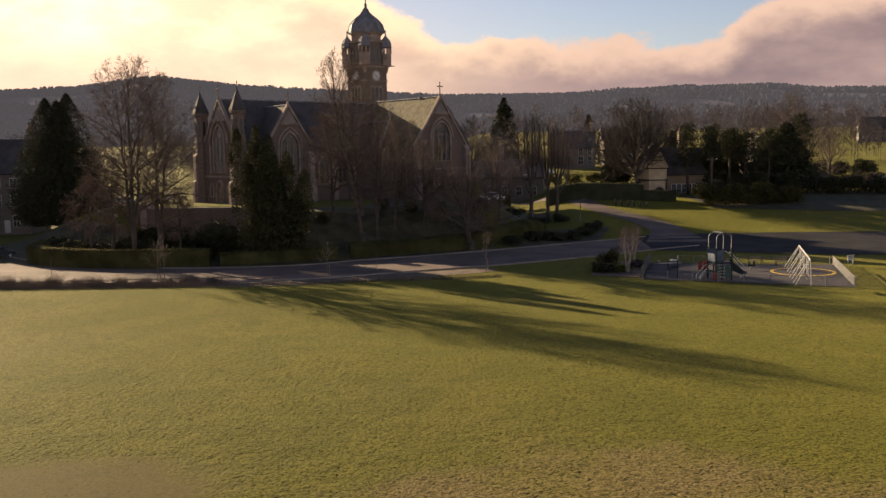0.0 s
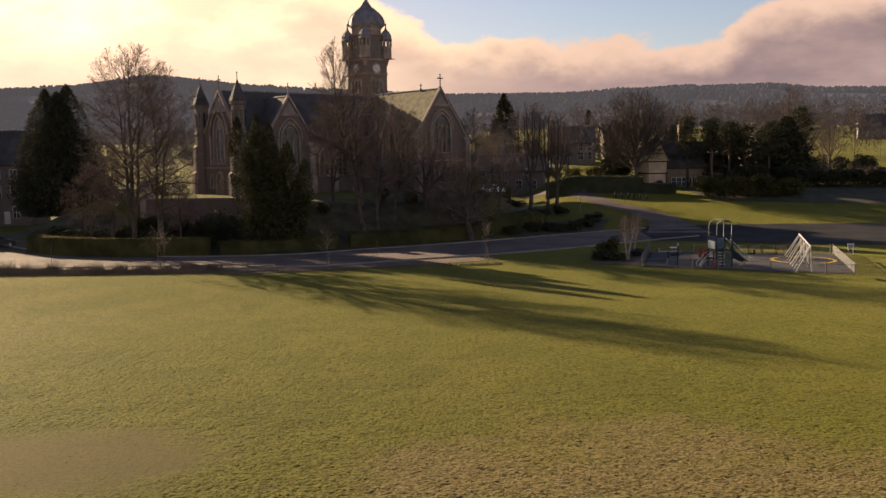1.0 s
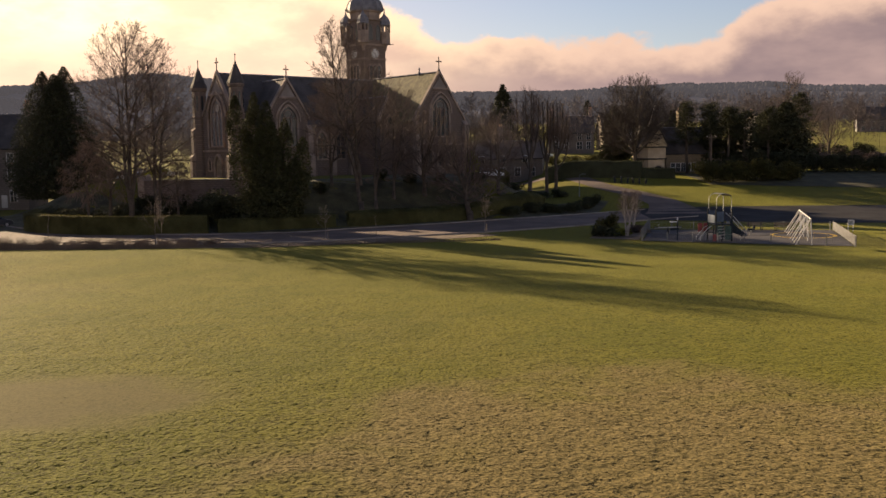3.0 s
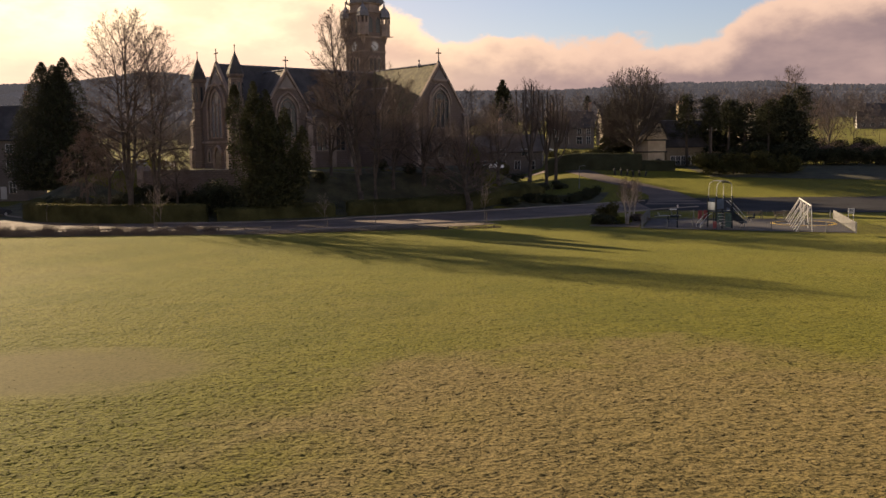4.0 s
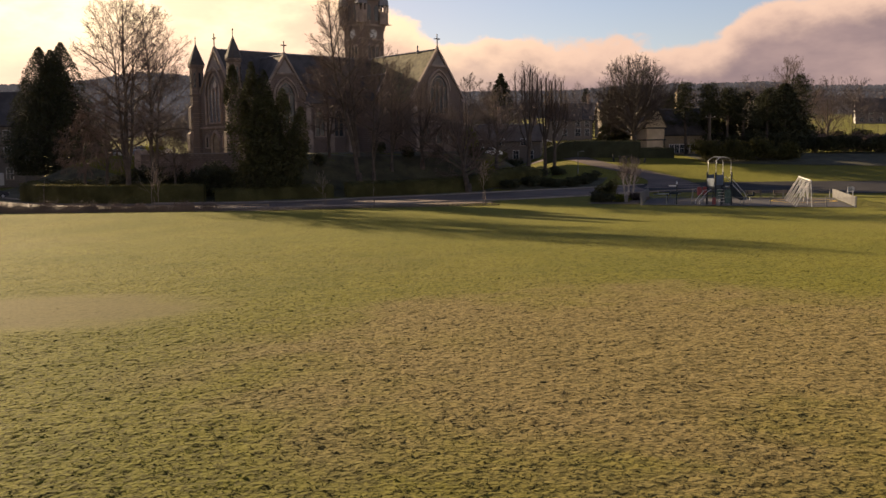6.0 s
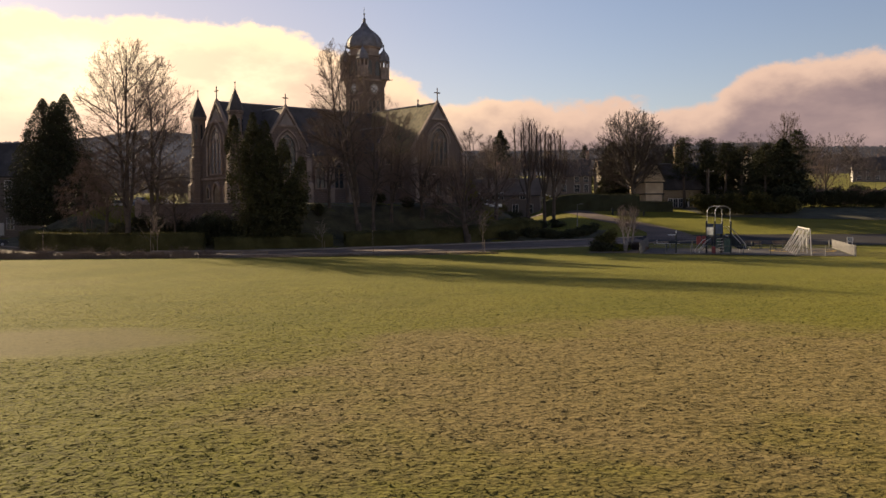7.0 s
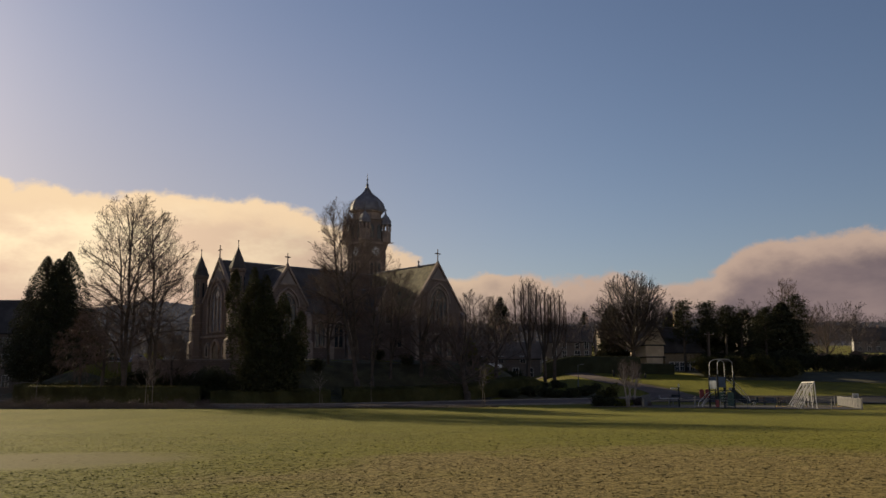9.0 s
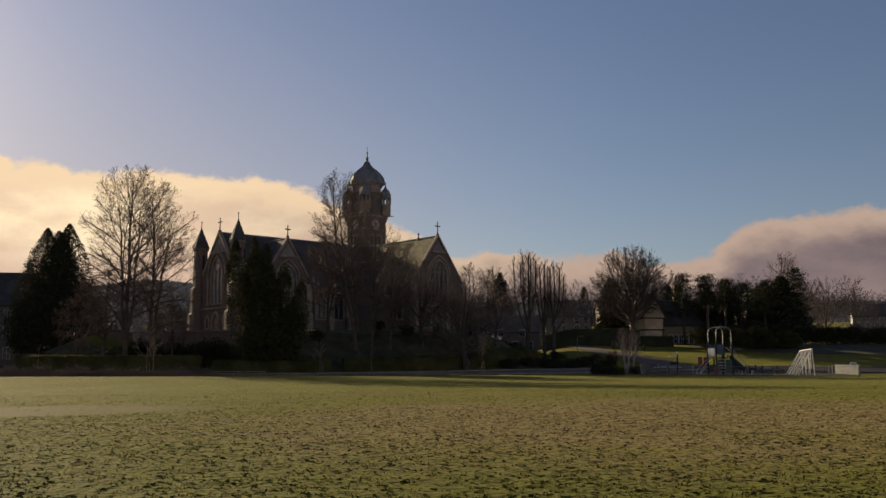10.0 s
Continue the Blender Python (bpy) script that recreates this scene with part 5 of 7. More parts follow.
def bushes_along(points, w, d, h, mat, label, seed, count=1400, name="shrub", size=0.3):
    for k, (x, y) in enumerate(points):
        r = random.Random(seed + k)
        bush(x, y, w * r.uniform(0.85, 1.2), d * r.uniform(0.9, 1.1), h * r.uniform(0.8, 1.15), mat, label, seed + k, count, name, size)


# garden shrubs along the far side of the road
bushes_along([(44.5, 157.0), (48.5, 156.5), (53.0, 157.0), (57.5, 158.0)], 5.5, 4.0, 3.6, HEDGE, "large rounded evergreen shrub beside the road", 61, 2600, size=0.4)
bushes_along([(50.0, 167.0), (55.5, 167.5), (62.0, 170.0), (67.0, 168.5), (72.0, 168.0), (77.5, 167.0), (83.0, 168.0), (89.0, 168.0)], 6.5, 4.5, 4.4, NEEDLE, "dark evergreen garden shrub", 71, 2200, size=0.45)
bushes_along([(70.0, 176.0), (76.0, 175.0), (82.0, 177.0)], 7.0, 4.5, 4.6, TWIG, "bare reddish beech shrub", 81, 2200, size=0.4)
bushes_along([(29.5, 172.0), (32.5, 173.5)], 2.6, 2.4, 2.6, GOLD, "bright golden garden shrub beside the hedge", 91, 1300)
bushes_along([(37.0, 176.0), (28.0, 205.0), (33.0, 208.0), (24.0, 204.0)], 4.0, 3.2, 2.8, HEDGE, "rounded green shrub in a garden", 95, 1400)
bushes_along([(86.0, 215.0), (92.0, 218.0), (98.0, 220.0)], 6.0, 4.5, 4.0, NEEDLE, "dark evergreen shrub on the slope", 101, 1500, size=0.5)
bushes_along([(14.8, 144.5), (10.8, 143.0), (18.3, 148.0)], 3.2, 2.4, 1.5, NEEDLE, "low dark shrub under the pollards", 111, 900)
bushes_along([(12.0, 128.0), (15.2, 130.0), (18.0, 131.5), (20.5, 134.5), (22.0, 139.0), (9.0, 125.5)], 3.2, 2.4, 1.5, NEEDLE, "low dark shrub on the bank beside the road", 251, 1100)
bushes_along([(-8.5, 127.5), (-4.6, 127.0), (-0.5, 128.5), (5.0, 131.0), (-16.0, 121.0)], 2.0, 1.8, 1.9, NEEDLE, "small clipped dark shrub on the bank", 121, 700)
bushes_along([(-33.5, 117.5), (-30.0, 119.5), (-27.5, 117.0), (-31.0, 123.5), (-27.0, 124.0), (-37.5, 121.0)], 5.0, 4.0, 4.4, NEEDLE, "large dark evergreen shrub before the church wall", 231, 2400, size=0.36)
bushes_along([(-48.5, 119.5), (-45.0, 118.0), (-41.5, 117.5), (-38.0, 116.0), (-51.5, 124.0)], 4.2, 3.0, 3.0, NEEDLE, "dark evergreen shrub behind the clipped hedge", 261, 1800, size=0.34)
bush(4.4, 139.0, 2.6, 2.4, 4.0, GOLD, "bright yellow-green shrub beside the car", 131, 1500)
bush(-46.5, 150.0, 4.5, 3.0, 2.2, GOLD, "yellow-green shrub by the car park", 132, 900)


# ---- hedges ----
def hedge(line, width, height, label, seed, mat=None, density=170):
    """A clipped hedge: a rounded core with sprays of leaves over it."""
    rng = random.Random(seed)
    ob = tagged(new("hedge"), label, "hedge")
    core, leaves = Shape(), []
    pts = []
    for i in range(len(line) - 1):
        a, b = Vector(line[i]), Vector(line[i + 1])
        n = max(2, int((b - a).length / 0.8))
        pts += [a.lerp(b, k / n) for k in range(n)]
    pts.append(Vector(line[-1]))
    prof = [(-0.48, 0.0), (-0.5, 0.55), (-0.46, 0.9), (-0.34, 1.0), (0.34, 1.0), (0.46, 0.9), (0.5, 0.55), (0.48, 0.0)]
    for i, p in enumerate(pts):
        d = (pts[min(i + 1, len(pts) - 1)] - pts[max(i - 1, 0)]).normalized()
        nrm = Vector((-d.y, d.x))
        end = 0.8 if i in (0, len(pts) - 1) else 1.0
        for u, v in prof:
            g = (1 + 0.05 * noise.noise((p.x * 0.6, p.y * 0.6, u * 3 + v)))
            q = p + nrm * u * width * g * end * 0.94
            core.v.append((q.x, q.y, ground_z(q.x, q.y) - 0.05 + v * height * g * 0.97))
        for _ in range(int(density * (0.8 if i < len(pts) - 1 else 0.2))):
            k = rng.randrange(len(prof) - 1)
            f = rng.random()
            u, v = (prof[k][0] * (1 - f) + prof[k + 1][0] * f), (prof[k][1] * (1 - f) + prof[k + 1][1] * f)
            q = p + nrm * u * width + d * rng.uniform(-0.4, 0.4)
            leaves.append((q.x, q.y, ground_z(q.x, q.y) + v * height, 0.2))
    m = len(prof)
    core.f = [(i * m + k, i * m + k + 1, (i + 1) * m + k + 1, (i + 1) * m + k) for i in range(len(pts) - 1) for k in range(m - 1)]
    core.f += [tuple(range(m)), tuple((len(pts) - 1) * m + k for k in range(m))[::-1]]
    part("core", core, mat or HEDGE, ob, smooth=True)
    numpy_mesh("foliage", *leaf_arrays(leaves, seed), mat or HEDGE, ob)
    return ob


hedge([(-52.5, 121), (-51.8, 116.5), (-49.0, 114.0), (-42.0, 111.0), (-34.0, 109.8), (-28.0, 110.3)], 1.8, 2.3, "long clipped brown-green hedge round the corner garden", 141)
hedge([(-27.0, 110.8), (-20.0, 113.0), (-13.5, 115.3)], 1.5, 1.7, "low clipped hedge with thin lit patches", 142)
hedge([(-12.0, 116.0), (-4.0, 119.0), (4.0, 123.0), (10.0, 128.0), (14.0, 134.0)], 1.6, 1.8, "low dark hedge at the foot of the church bank", 143)
hedge([(18.0, 166.0), (26.0, 164.5), (34.5, 163.0)], 1.8, 3.0, "dark garden hedge behind the verge", 144, NEEDLE)
hedge([(8.5, 171.0), (12.0, 170.5)], 1.6, 2.4, "square clipped beech hedge beside the drive", 145)
hedge([(34.5, 163.0), (40.0, 161.5)], 1.5, 1.8, "low dark garden hedge before the house", 146, NEEDLE)


# ---- houses ----
def house_window(parent, m, w, h, z, rows=2, cols=2, frame_mat=None):
    """A sash window on a wall: frame, sill, panes and bars. m puts x along the wall, y outward."""
    win = part("window", on_wall(lambda s: (s.box(-w / 2 - 0.09, -w / 2, 0.0, 0.1, z, z + h), s.box(w / 2, w / 2 + 0.09, 0.0, 0.1, z, z + h), s.box(-w / 2 - 0.09, w / 2 + 0.09, 0.0, 0.1, z + h, z + h + 0.1)), m), frame_mat or WHITE_PAINT, parent, "pale painted window frame")
    part("pane", on_wall(lambda s: s.box(-w / 2, w / 2, 0.01, 0.04, z, z + h), m), GLASS, win)
    part("sill", on_wall(lambda s: s.chamfer(-w / 2 - 0.15, w / 2 + 0.15, 0.0, 0.2, z - 0.14, z, 0.02), m), STONE_TRIM, win)
    for i in range(1, cols):
        x = -w / 2 + w * i / cols
        part("glazing_bar", on_wall(lambda s: s.box(x - 0.025, x + 0.025, 0.04, 0.08, z, z + h), m), frame_mat or WHITE_PAINT, win)
    for i in range(1, rows):
        zz = z + h * i / rows
        part("glazing_bar", on_wall(lambda s: s.box(-w / 2, w / 2, 0.04, 0.08, zz - 0.03, zz + 0.03), m), frame_mat or WHITE_PAINT, win)
    return win


def chimney(parent, x, y, z0, z1, w=0.9, d=0.7, pots=2, mat=None):
    c = part("chimney", Shape().chamfer(x - w / 2, x + w / 2, y - d / 2, y + d / 2, z0, z1, 0.04).chamfer(x - w / 2 - 0.1, x + w / 2 + 0.1, y - d / 2 - 0.1, y + d / 2 + 0.1, z1 - 0.35, z1 - 0.15, 0.03), mat or STONE_TRIM, parent)
    for k in range(pots):
        px = x + (k - (pots - 1) / 2) * 0.42
        part("chimney_pot", Shape().lathe([(0.14, z1), (0.12, z1 + 0.5), (0.16, z1 + 0.55), (0.16, z1 + 0.62)], 8, px, y), RED_TARMAC, c)


def house(x, y, turn, w, d, eave, ridge, wall, label, windows=(), chimneys=(), roof=None, name="house", gable_front=False, z=None, verge=None):
    """A house: walls, gabled roof, verge boards, gutters, windows and chimneys. Local -y is its front."""
    hz = ground_z(x, y) if z is None else z
    ho = thing(name, pose(x, y, hz, 0, 0, turn), label, "house")
    if gable_front:
        m, half, length = pose(0, -d / 2, 0), w / 2, d
    else:
        m, half, length = pose(-w / 2, 0, 0, 0, 0, -90), d / 2, w
    body = [(-half, -1.5), (half, -1.5), (half, eave), (0, ridge), (-half, eave)]
    part("wall", on_wall(lambda s: s.prism(body, "y", 0.0, length), m), wall, ho)
    slope = (ridge - eave) / half
    for sgn in (-1, 1):
        def sheet(s):
            a, za, zb = sgn * (half + 0.4), eave - 0.4 * slope + 0.05, ridge + 0.05
            s.poly([(a, -0.3, za), (0, -0.3, zb), (0, length + 0.3, zb), (a, length + 0.3, za), (a, -0.3, za + 0.16), (0, -0.3, zb + 0.2), (0, length + 0.3, zb + 0.2), (a, length + 0.3, za + 0.16)],
                   [(0, 1, 2, 3), (4, 7, 6, 5), (0, 4, 5, 1), (1, 5, 6, 2), (2, 6, 7, 3), (3, 7, 4, 0)])
        part("roof", on_wall(sheet, m), roof or SLATE, ho, "dark slate roof slope")
        part("gutter", on_wall(lambda s: s.tube([(sgn * (half + 0.42), -0.3, eave - 0.4 * slope + 0.02), (sgn * (half + 0.42), length + 0.3, eave - 0.4 * slope + 0.02)], [0.07, 0.07], 6), m), DARK_PAINT, ho)
        for yy in (-0.36, length + 0.3):
            def board(s):
                a, za = sgn * (half + 0.42), eave - 0.42 * slope
                s.poly([(a, yy, za - 0.12), (0, yy, ridge - 0.08), (0, yy + 0.06, ridge - 0.08), (a, yy + 0.06, za - 0.12), (a, yy, za + 0.24), (0, yy, ridge + 0.3), (0, yy + 0.06, ridge + 0.3), (a, yy + 0.06, za + 0.24)],
                       [(0, 1, 2, 3), (4, 7, 6, 5), (0, 4, 5, 1), (1, 5, 6, 2), (2, 6, 7, 3), (3, 7, 4, 0)])
            part("verge", on_wall(board, m), verge or STONE_TRIM, ho)
    part("ridge", on_wall(lambda s: s.tube([(0, -0.3, ridge + 0.24), (0, length + 0.3, ridge + 0.24)], [0.1, 0.1], 6), m), LEAD, ho)
    for wx, wz, ww, wh in windows:
        house_window(ho, pose(wx, -d / 2, 0, 0, 0, 180), ww, wh, wz)
    for cx, cy, top in chimneys:
        chimney(ho, cx, cy, eave, top)
    return ho


def house_door(ho, x, d, w=0.95, h=2.05, mat=None):
    dr = part("door", on_wall(lambda s: s.chamfer(-w / 2, w / 2, 0.0, 0.07, 0.0, h, 0.01), pose(x, -d / 2, 0, 0, 0, 180)), mat or WHITE_PAINT, ho, "pale painted front door")
    part("door_handle", on_wall(lambda s: s.lathe([(0.03, 1.0), (0.035, 1.05), (0.02, 1.08)], 6, w * 0.35, 0.1), pose(x, -d / 2, 0, 0, 0, 180)), GALV, dr)


# tall stone house at the road junction
left_house = house(-75.5, 157.5, 4, 13.5, 9, 10.0, 15.2, GREY_STONE, "three-storey grey stone house with slate roof", [(4.4, 1.0, 1.0, 1.8), (4.2, 4.4, 1.0, 1.8), (4.2, 7.4, 1.0, 1.5), (1.6, 4.4, 1.0, 1.8), (1.6, 7.4, 1.0, 1.5), (-1.4, 4.4, 1.0, 1.8), (-1.4, 7.4, 1.0, 1.5)], [(5.8, 0, 17.2), (-5.8, 0, 17.2)], z=1.7)
house_door(left_house, 2.9, 9)
house(-79.0, 148.5, 4, 6.0, 10.0, 8.4, 13.4, GREY_STONE, "narrow gabled stone house with pale skews", [(0.8, 1.0, 1.0, 1.7), (0.8, 4.6, 1.0, 1.7), (-1.3, 4.6, 1.0, 1.7), (2.0, 4.6, 0.9, 1.6)], [], gable_front=True, verge=KERB, z=1.5)
# gabled tan house with its low window wing
def jettied_house(x, y, z, turn):
    """A tall narrow gable in three stages, each a little wider than the one below."""
    ho = thing("house", pose(x, y, z, 0, 0, turn), "pale harled house with a steep jettied gable", "house")
    d = 4.0
    part("wall", Shape().box(-1.6, 1.6, -d + 0.25, d, -1.5, 3.3), HARL, ho, "pale ground storey")
    part("wall", Shape().prism([(-1.7, 3.5), (1.7, 3.5), (1.72, 5.5), (-1.72, 5.5)], "y", -d + 0.1, d), HARL, ho, "pale upper storey")
    part("wall", Shape().prism([(-2.05, 5.65), (2.05, 5.65), (1.55, 6.7), (0.0, 9.6), (-1.55, 6.7)], "y", -d, d), HARL, ho, "steep flared gable")
    for z0, o in ((3.3, 0.28), (5.45, 0.3)):
        part("jetty", Shape().chamfer(-1.65 - o, 1.65 + o, -d - o + 0.2, d, z0, z0 + 0.22, 0.05), DARK_PAINT, ho, "dark projecting band")
    for sgn in (-1, 1):
        pts = [(sgn * 2.15, 5.6), (sgn * 1.62, 6.75), (0.0, 9.7), (0.0, 9.95), (sgn * 1.78, 6.85), (sgn * 2.35, 5.62)]
        part("roof", Shape().prism(pts if sgn > 0 else pts[::-1], "y", -d - 0.25, d + 0.2), SLATE, ho, "steep slate roof slope")
    part("ridge", Shape().tube([(0, -d - 0.2, 9.95), (0, d, 9.95)], [0.09, 0.09], 6), LEAD, ho)
    part("arch", on_wall(lambda s: s.prism([(1.1 * math.cos(math.pi * i / 12), 0.6 + 1.5 * math.sin(math.pi * i / 12)) for i in range(13)], "y", 0.01, 0.05), pose(0.35, -d + 0.25, 0, 0, 0, 180)), GLASS, ho, "dark arched porch opening")
    part("arch_surround", on_wall(lambda s: s.tube([(1.2 * math.cos(math.pi * i / 12), 0.08, 0.6 + 1.6 * math.sin(math.pi * i / 12)) for i in range(13)], [0.1] * 13, 5), pose(0.35, -d + 0.25, 0, 0, 0, 180)), STONE_TRIM, ho)
    return ho


jettied_house(38.5, 176.0, 4.5, 10)
wing = house(46.3, 179.0, 8, 11.0, 8, 4.8, 9.2, HOUSE_STONE, "tan stone house wing with a row of windows", [(-4.2 + 1.0 * k, 1.2, 0.75, 1.5) for k in range(5)] + [(2.6, 1.2, 0.9, 1.5), (4.4, 1.2, 0.9, 1.5)], [], z=4.3)
chimney(wing, -1.2, 0.0, 4.8, 12.6, 1.25, 0.9, 3, HOUSE_STONE)
house(62.6, 187.0, 12, 5.0, 8, 7.4, 10.9, GREY_STONE, "stone house with a white-edged gable among pines", [(-1.2, 1.2, 1.0, 1.6), (1.2, 1.2, 1.0, 1.6), (0.0, 4.8, 0.9, 1.4)], [(0, 2.5, 12.2)], gable_front=True, verge=WHITE_PAINT, z=4.6)
# villa and long roofs beyond the pollards
house(34.2, 253.0, -6, 12.0, 8, 5.4, 9.6, GREY_STONE, "grey stone villa with bay windows", [(-3.8, 0.9, 1.0, 1.9), (-1.2, 0.9, 1.0, 1.9), (2.2, 0.9, 1.4, 1.9), (4.6, 0.9, 1.0, 1.9), (-3.8, 3.4, 1.0, 1.5), (-1.2, 3.4, 1.0, 1.5), (2.2, 3.4, 1.0, 1.5), (4.6, 3.4, 1.0, 1.5)], [(-5.2, 0, 11.4), (5.2, 0, 11.4)])
house(13.0, 198.0, -10, 16.0, 8, 4.8, 8.0, GREY_STONE, "long stone house with a pale roof", [(-6, 1.0, 1.1, 1.7), (-3, 1.0, 1.1, 1.7), (0, 1.0, 1.1, 1.7), (3, 1.0, 1.1, 1.7), (6, 1.0, 1.1, 1.7), (-4.5, 3.8, 1.0, 1.3), (0, 3.8, 1.0, 1.3), (4.5, 3.8, 1.0, 1.3)], [(-1.0, 0, 11.2), (6.5, 0, 11.2)], GRAVEL)
house(48.0, 262.0, 5, 9.0, 8, 5.5, 9.8, GREY_STONE, "far stone house with a dark roof", [(-2.5, 1.0, 1.1, 1.7), (2.5, 1.0, 1.1, 1.7), (-2.5, 3.8, 1.0, 1.3), (2.5, 3.8, 1.0, 1.3)], [(3.5, 0, 11.4)])
# white-ended terrace high on the right
terrace = house(169.8, 350.0, -19, 30.0, 9, 5.0, 9.6, GREY_STONE, "long terrace with a white gable end", [(-13 + 3.2 * k, 0.9, 1.3, 1.5) for k in range(9)] + [(-13 + 3.2 * k, 3.4, 1.2, 1.2) for k in range(9)], [(-6, 0, 10.2), (6, 0, 10.2)], z=14.6)
part("gable_end", Shape().prism([(-4.55, 0.0), (4.55, 0.0), (4.55, 5.0), (0, 9.5), (-4.55, 5.0)], "x", -15.06, -15.0), WHITE_PAINT, terrace, "white harled gable end")
# half-hidden house at the road's end
house(84.3, 170.5, -14, 8.0, 9, 4.4, 8.0, HOUSE_STONE, "small house half hidden by shrubs", [(-2.6, 1.2, 1.0, 1.4), (-0.4, 1.2, 1.0, 1.4), (-1.4, 4.2, 0.9, 1.1)], [], gable_front=True, verge=WHITE_PAINT, z=2.6)

# ---- retaining wall before the west front ----
def wall_run(x0, y0, x1, y1, base, top, thick, label):
    L = math.hypot(x1 - x0, y1 - y0)
    wl = thing("garden_wall", pose(x0, y0, 0, 0, 0, math.degrees(math.atan2(y1 - y0, x1 - x0))), label, "wall")
    part("wall", Shape().box(0, L, -thick / 2, thick / 2, base, top), STONE, wl)
    n = int(L / 1.2)
    for k in range(n):
        a, b = L * k / n, L * (k + 1) / n - 0.02
        part("coping", Shape().chamfer(a, b, -thick / 2 - 0.12, thick / 2 + 0.12, top, top + 0.16, 0.03), KERB, wl)
    for a in (0.0, L):
        part("pier", Shape().chamfer(a - 0.45, a + 0.45, -0.45, 0.45, base, top + 0.5, 0.05).lathe([(0.5, top + 0.5), (0.52, top + 0.6), (0.1, top + 0.95)], 4, a, 0, math.pi / 4), STONE_TRIM, wl)
    return wl


wall_run(-43.0, 133.0, -27.5, 131.0, 0.5, 6.3, 0.6, "stone retaining wall with pale coping below the church")
wall_run(-43.5, 137.5, -43.0, 133.2, 0.5, 6.2, 0.6, "stone return wall beside the car park")


# ---- cars ----
def car(x, y, turn, mat, label, z=None):
    """A hatchback: body, cabin glass, wheels, lamps and mirrors."""
    c = thing("car", pose(x, y, ground_z(x, y) if z is None else z, 0, 0, turn), label, "car", "parked cars")
    side = [(-2.05, 0.32), (2.05, 0.32), (2.1, 0.6), (2.0, 0.82), (1.2, 0.98), (-1.75, 1.02), (-2.1, 0.85), (-2.12, 0.5)]
    s = Shape()
    n = len(side)
    for yy, k in ((-0.86, 0.985), (-0.8, 1.0), (0.8, 1.0), (0.86, 0.985)):
        s.v += [(p[0] * k, yy, p[1] if abs(yy) < 0.85 else 0.35 + (p[1] - 0.32) * 0.9) for p in side]
    s.f = [tuple(range(n)), tuple(3 * n + i for i in range(n))[::-1]] + [(j * n + i, (j + 1) * n + i, (j + 1) * n + (i + 1) % n, j * n + (i + 1) % n) for j in range(3) for i in range(n)]
    part("body", s, mat, c)
    def cabin(k, top):
        return [(-1.85 * k, -0.76, 1.0), (1.15 * k, -0.76, 0.97), (0.4 * k, -0.6, top), (-1.35 * k, -0.6, top), (-1.85 * k, 0.76, 1.0), (1.15 * k, 0.76, 0.97), (0.4 * k, 0.6, top), (-1.35 * k, 0.6, top)]
    part("glasshouse", Shape().poly(cabin(1.0, 1.44), [(0, 1, 2, 3), (7, 6, 5, 4), (1, 5, 6, 2), (4, 0, 3, 7), (3, 2, 6, 7)]), GLASS, c, "dark tinted car windows")
    part("roof", Shape().chamfer(-1.4, 0.42, -0.62, 0.62, 1.43, 1.5, 0.04), mat, c)
    for px in (-1.35, 0.42):
        for yy in (-0.69, 0.69):
            part("pillar", Shape().tube([(px + (0.0 if px > 0 else -0.42) + (0.66 if px > 0 else 0), yy * 1.1, 1.0), (px, yy * 0.9, 1.44)], [0.05, 0.045], 4), mat, c)
    for px in (-1.3, 1.3):
        for yy in (-0.8, 0.8):
            tyre = part("wheel", Shape().prism([(px + 0.32 * math.cos(2 * math.pi * i / 16), 0.32 + 0.32 * math.sin(2 * math.pi * i / 16)) for i in range(16)], "y", yy - 0.1, yy + 0.1), TYRE, c)
            o = 0.105 if yy > 0 else -0.105
            part("rim", Shape().prism([(px + 0.2 * math.cos(2 * math.pi * i / 12), 0.32 + 0.2 * math.sin(2 * math.pi * i / 12)) for i in range(12)], "y", min(yy + o, yy), max(yy + o, yy)), GALV, tyre)
    for yy in (-0.6, 0.6):
        part("headlight", Shape().chamfer(1.98, 2.1, yy - 0.17, yy + 0.17, 0.62, 0.78, 0.03), GALV, c)
        part("tail_light", Shape().chamfer(-2.14, -2.02, yy - 0.12, yy + 0.12, 0.6, 0.86, 0.03), RED_PAINT, c)
        part("mirror", Shape().chamfer(0.7, 0.85, yy * 1.5 - 0.1, yy * 1.5 + 0.1, 0.98, 1.12, 0.03), mat, c)
    return c


car(7.9, 156.5, 8, paint("white_car_paint", (0.75, 0.76, 0.78)), "white hatchback parked beside the church")
car(-46.2, 153.5, 60, paint("silver_car_paint", (0.55, 0.57, 0.62)), "silver hatchback in the church car park")
car(-49.5, 156.0, 60, paint("blue_car_paint", (0.06, 0.09, 0.18)), "dark blue hatchback in the church car park")
car(-52.5, 153.0, 60, paint("grey_car_paint", (0.25, 0.26, 0.28)), "grey hatchback in the church car park")
car(-58.6, 121.0, 40, paint("black_car_paint", (0.03, 0.03, 0.035)), "black hatchback parked at the junction")
car(-80.0, 141.5, 30, paint("pale_car_paint", (0.5, 0.5, 0.52)), "pale hatchback parked by the stone houses")
car(25.0, 233.0, 10, paint("far_white_car_paint", (0.7, 0.7, 0.72)), "white hatchback on the far drive")


# ---- playground ----
slab("play_surface", [(20.0, 93.3), (37.9, 85.5), (42.7, 102.2), (23.6, 106.4)], RUBBER, 0.05, "dark rubberised playground surface", "play surface")


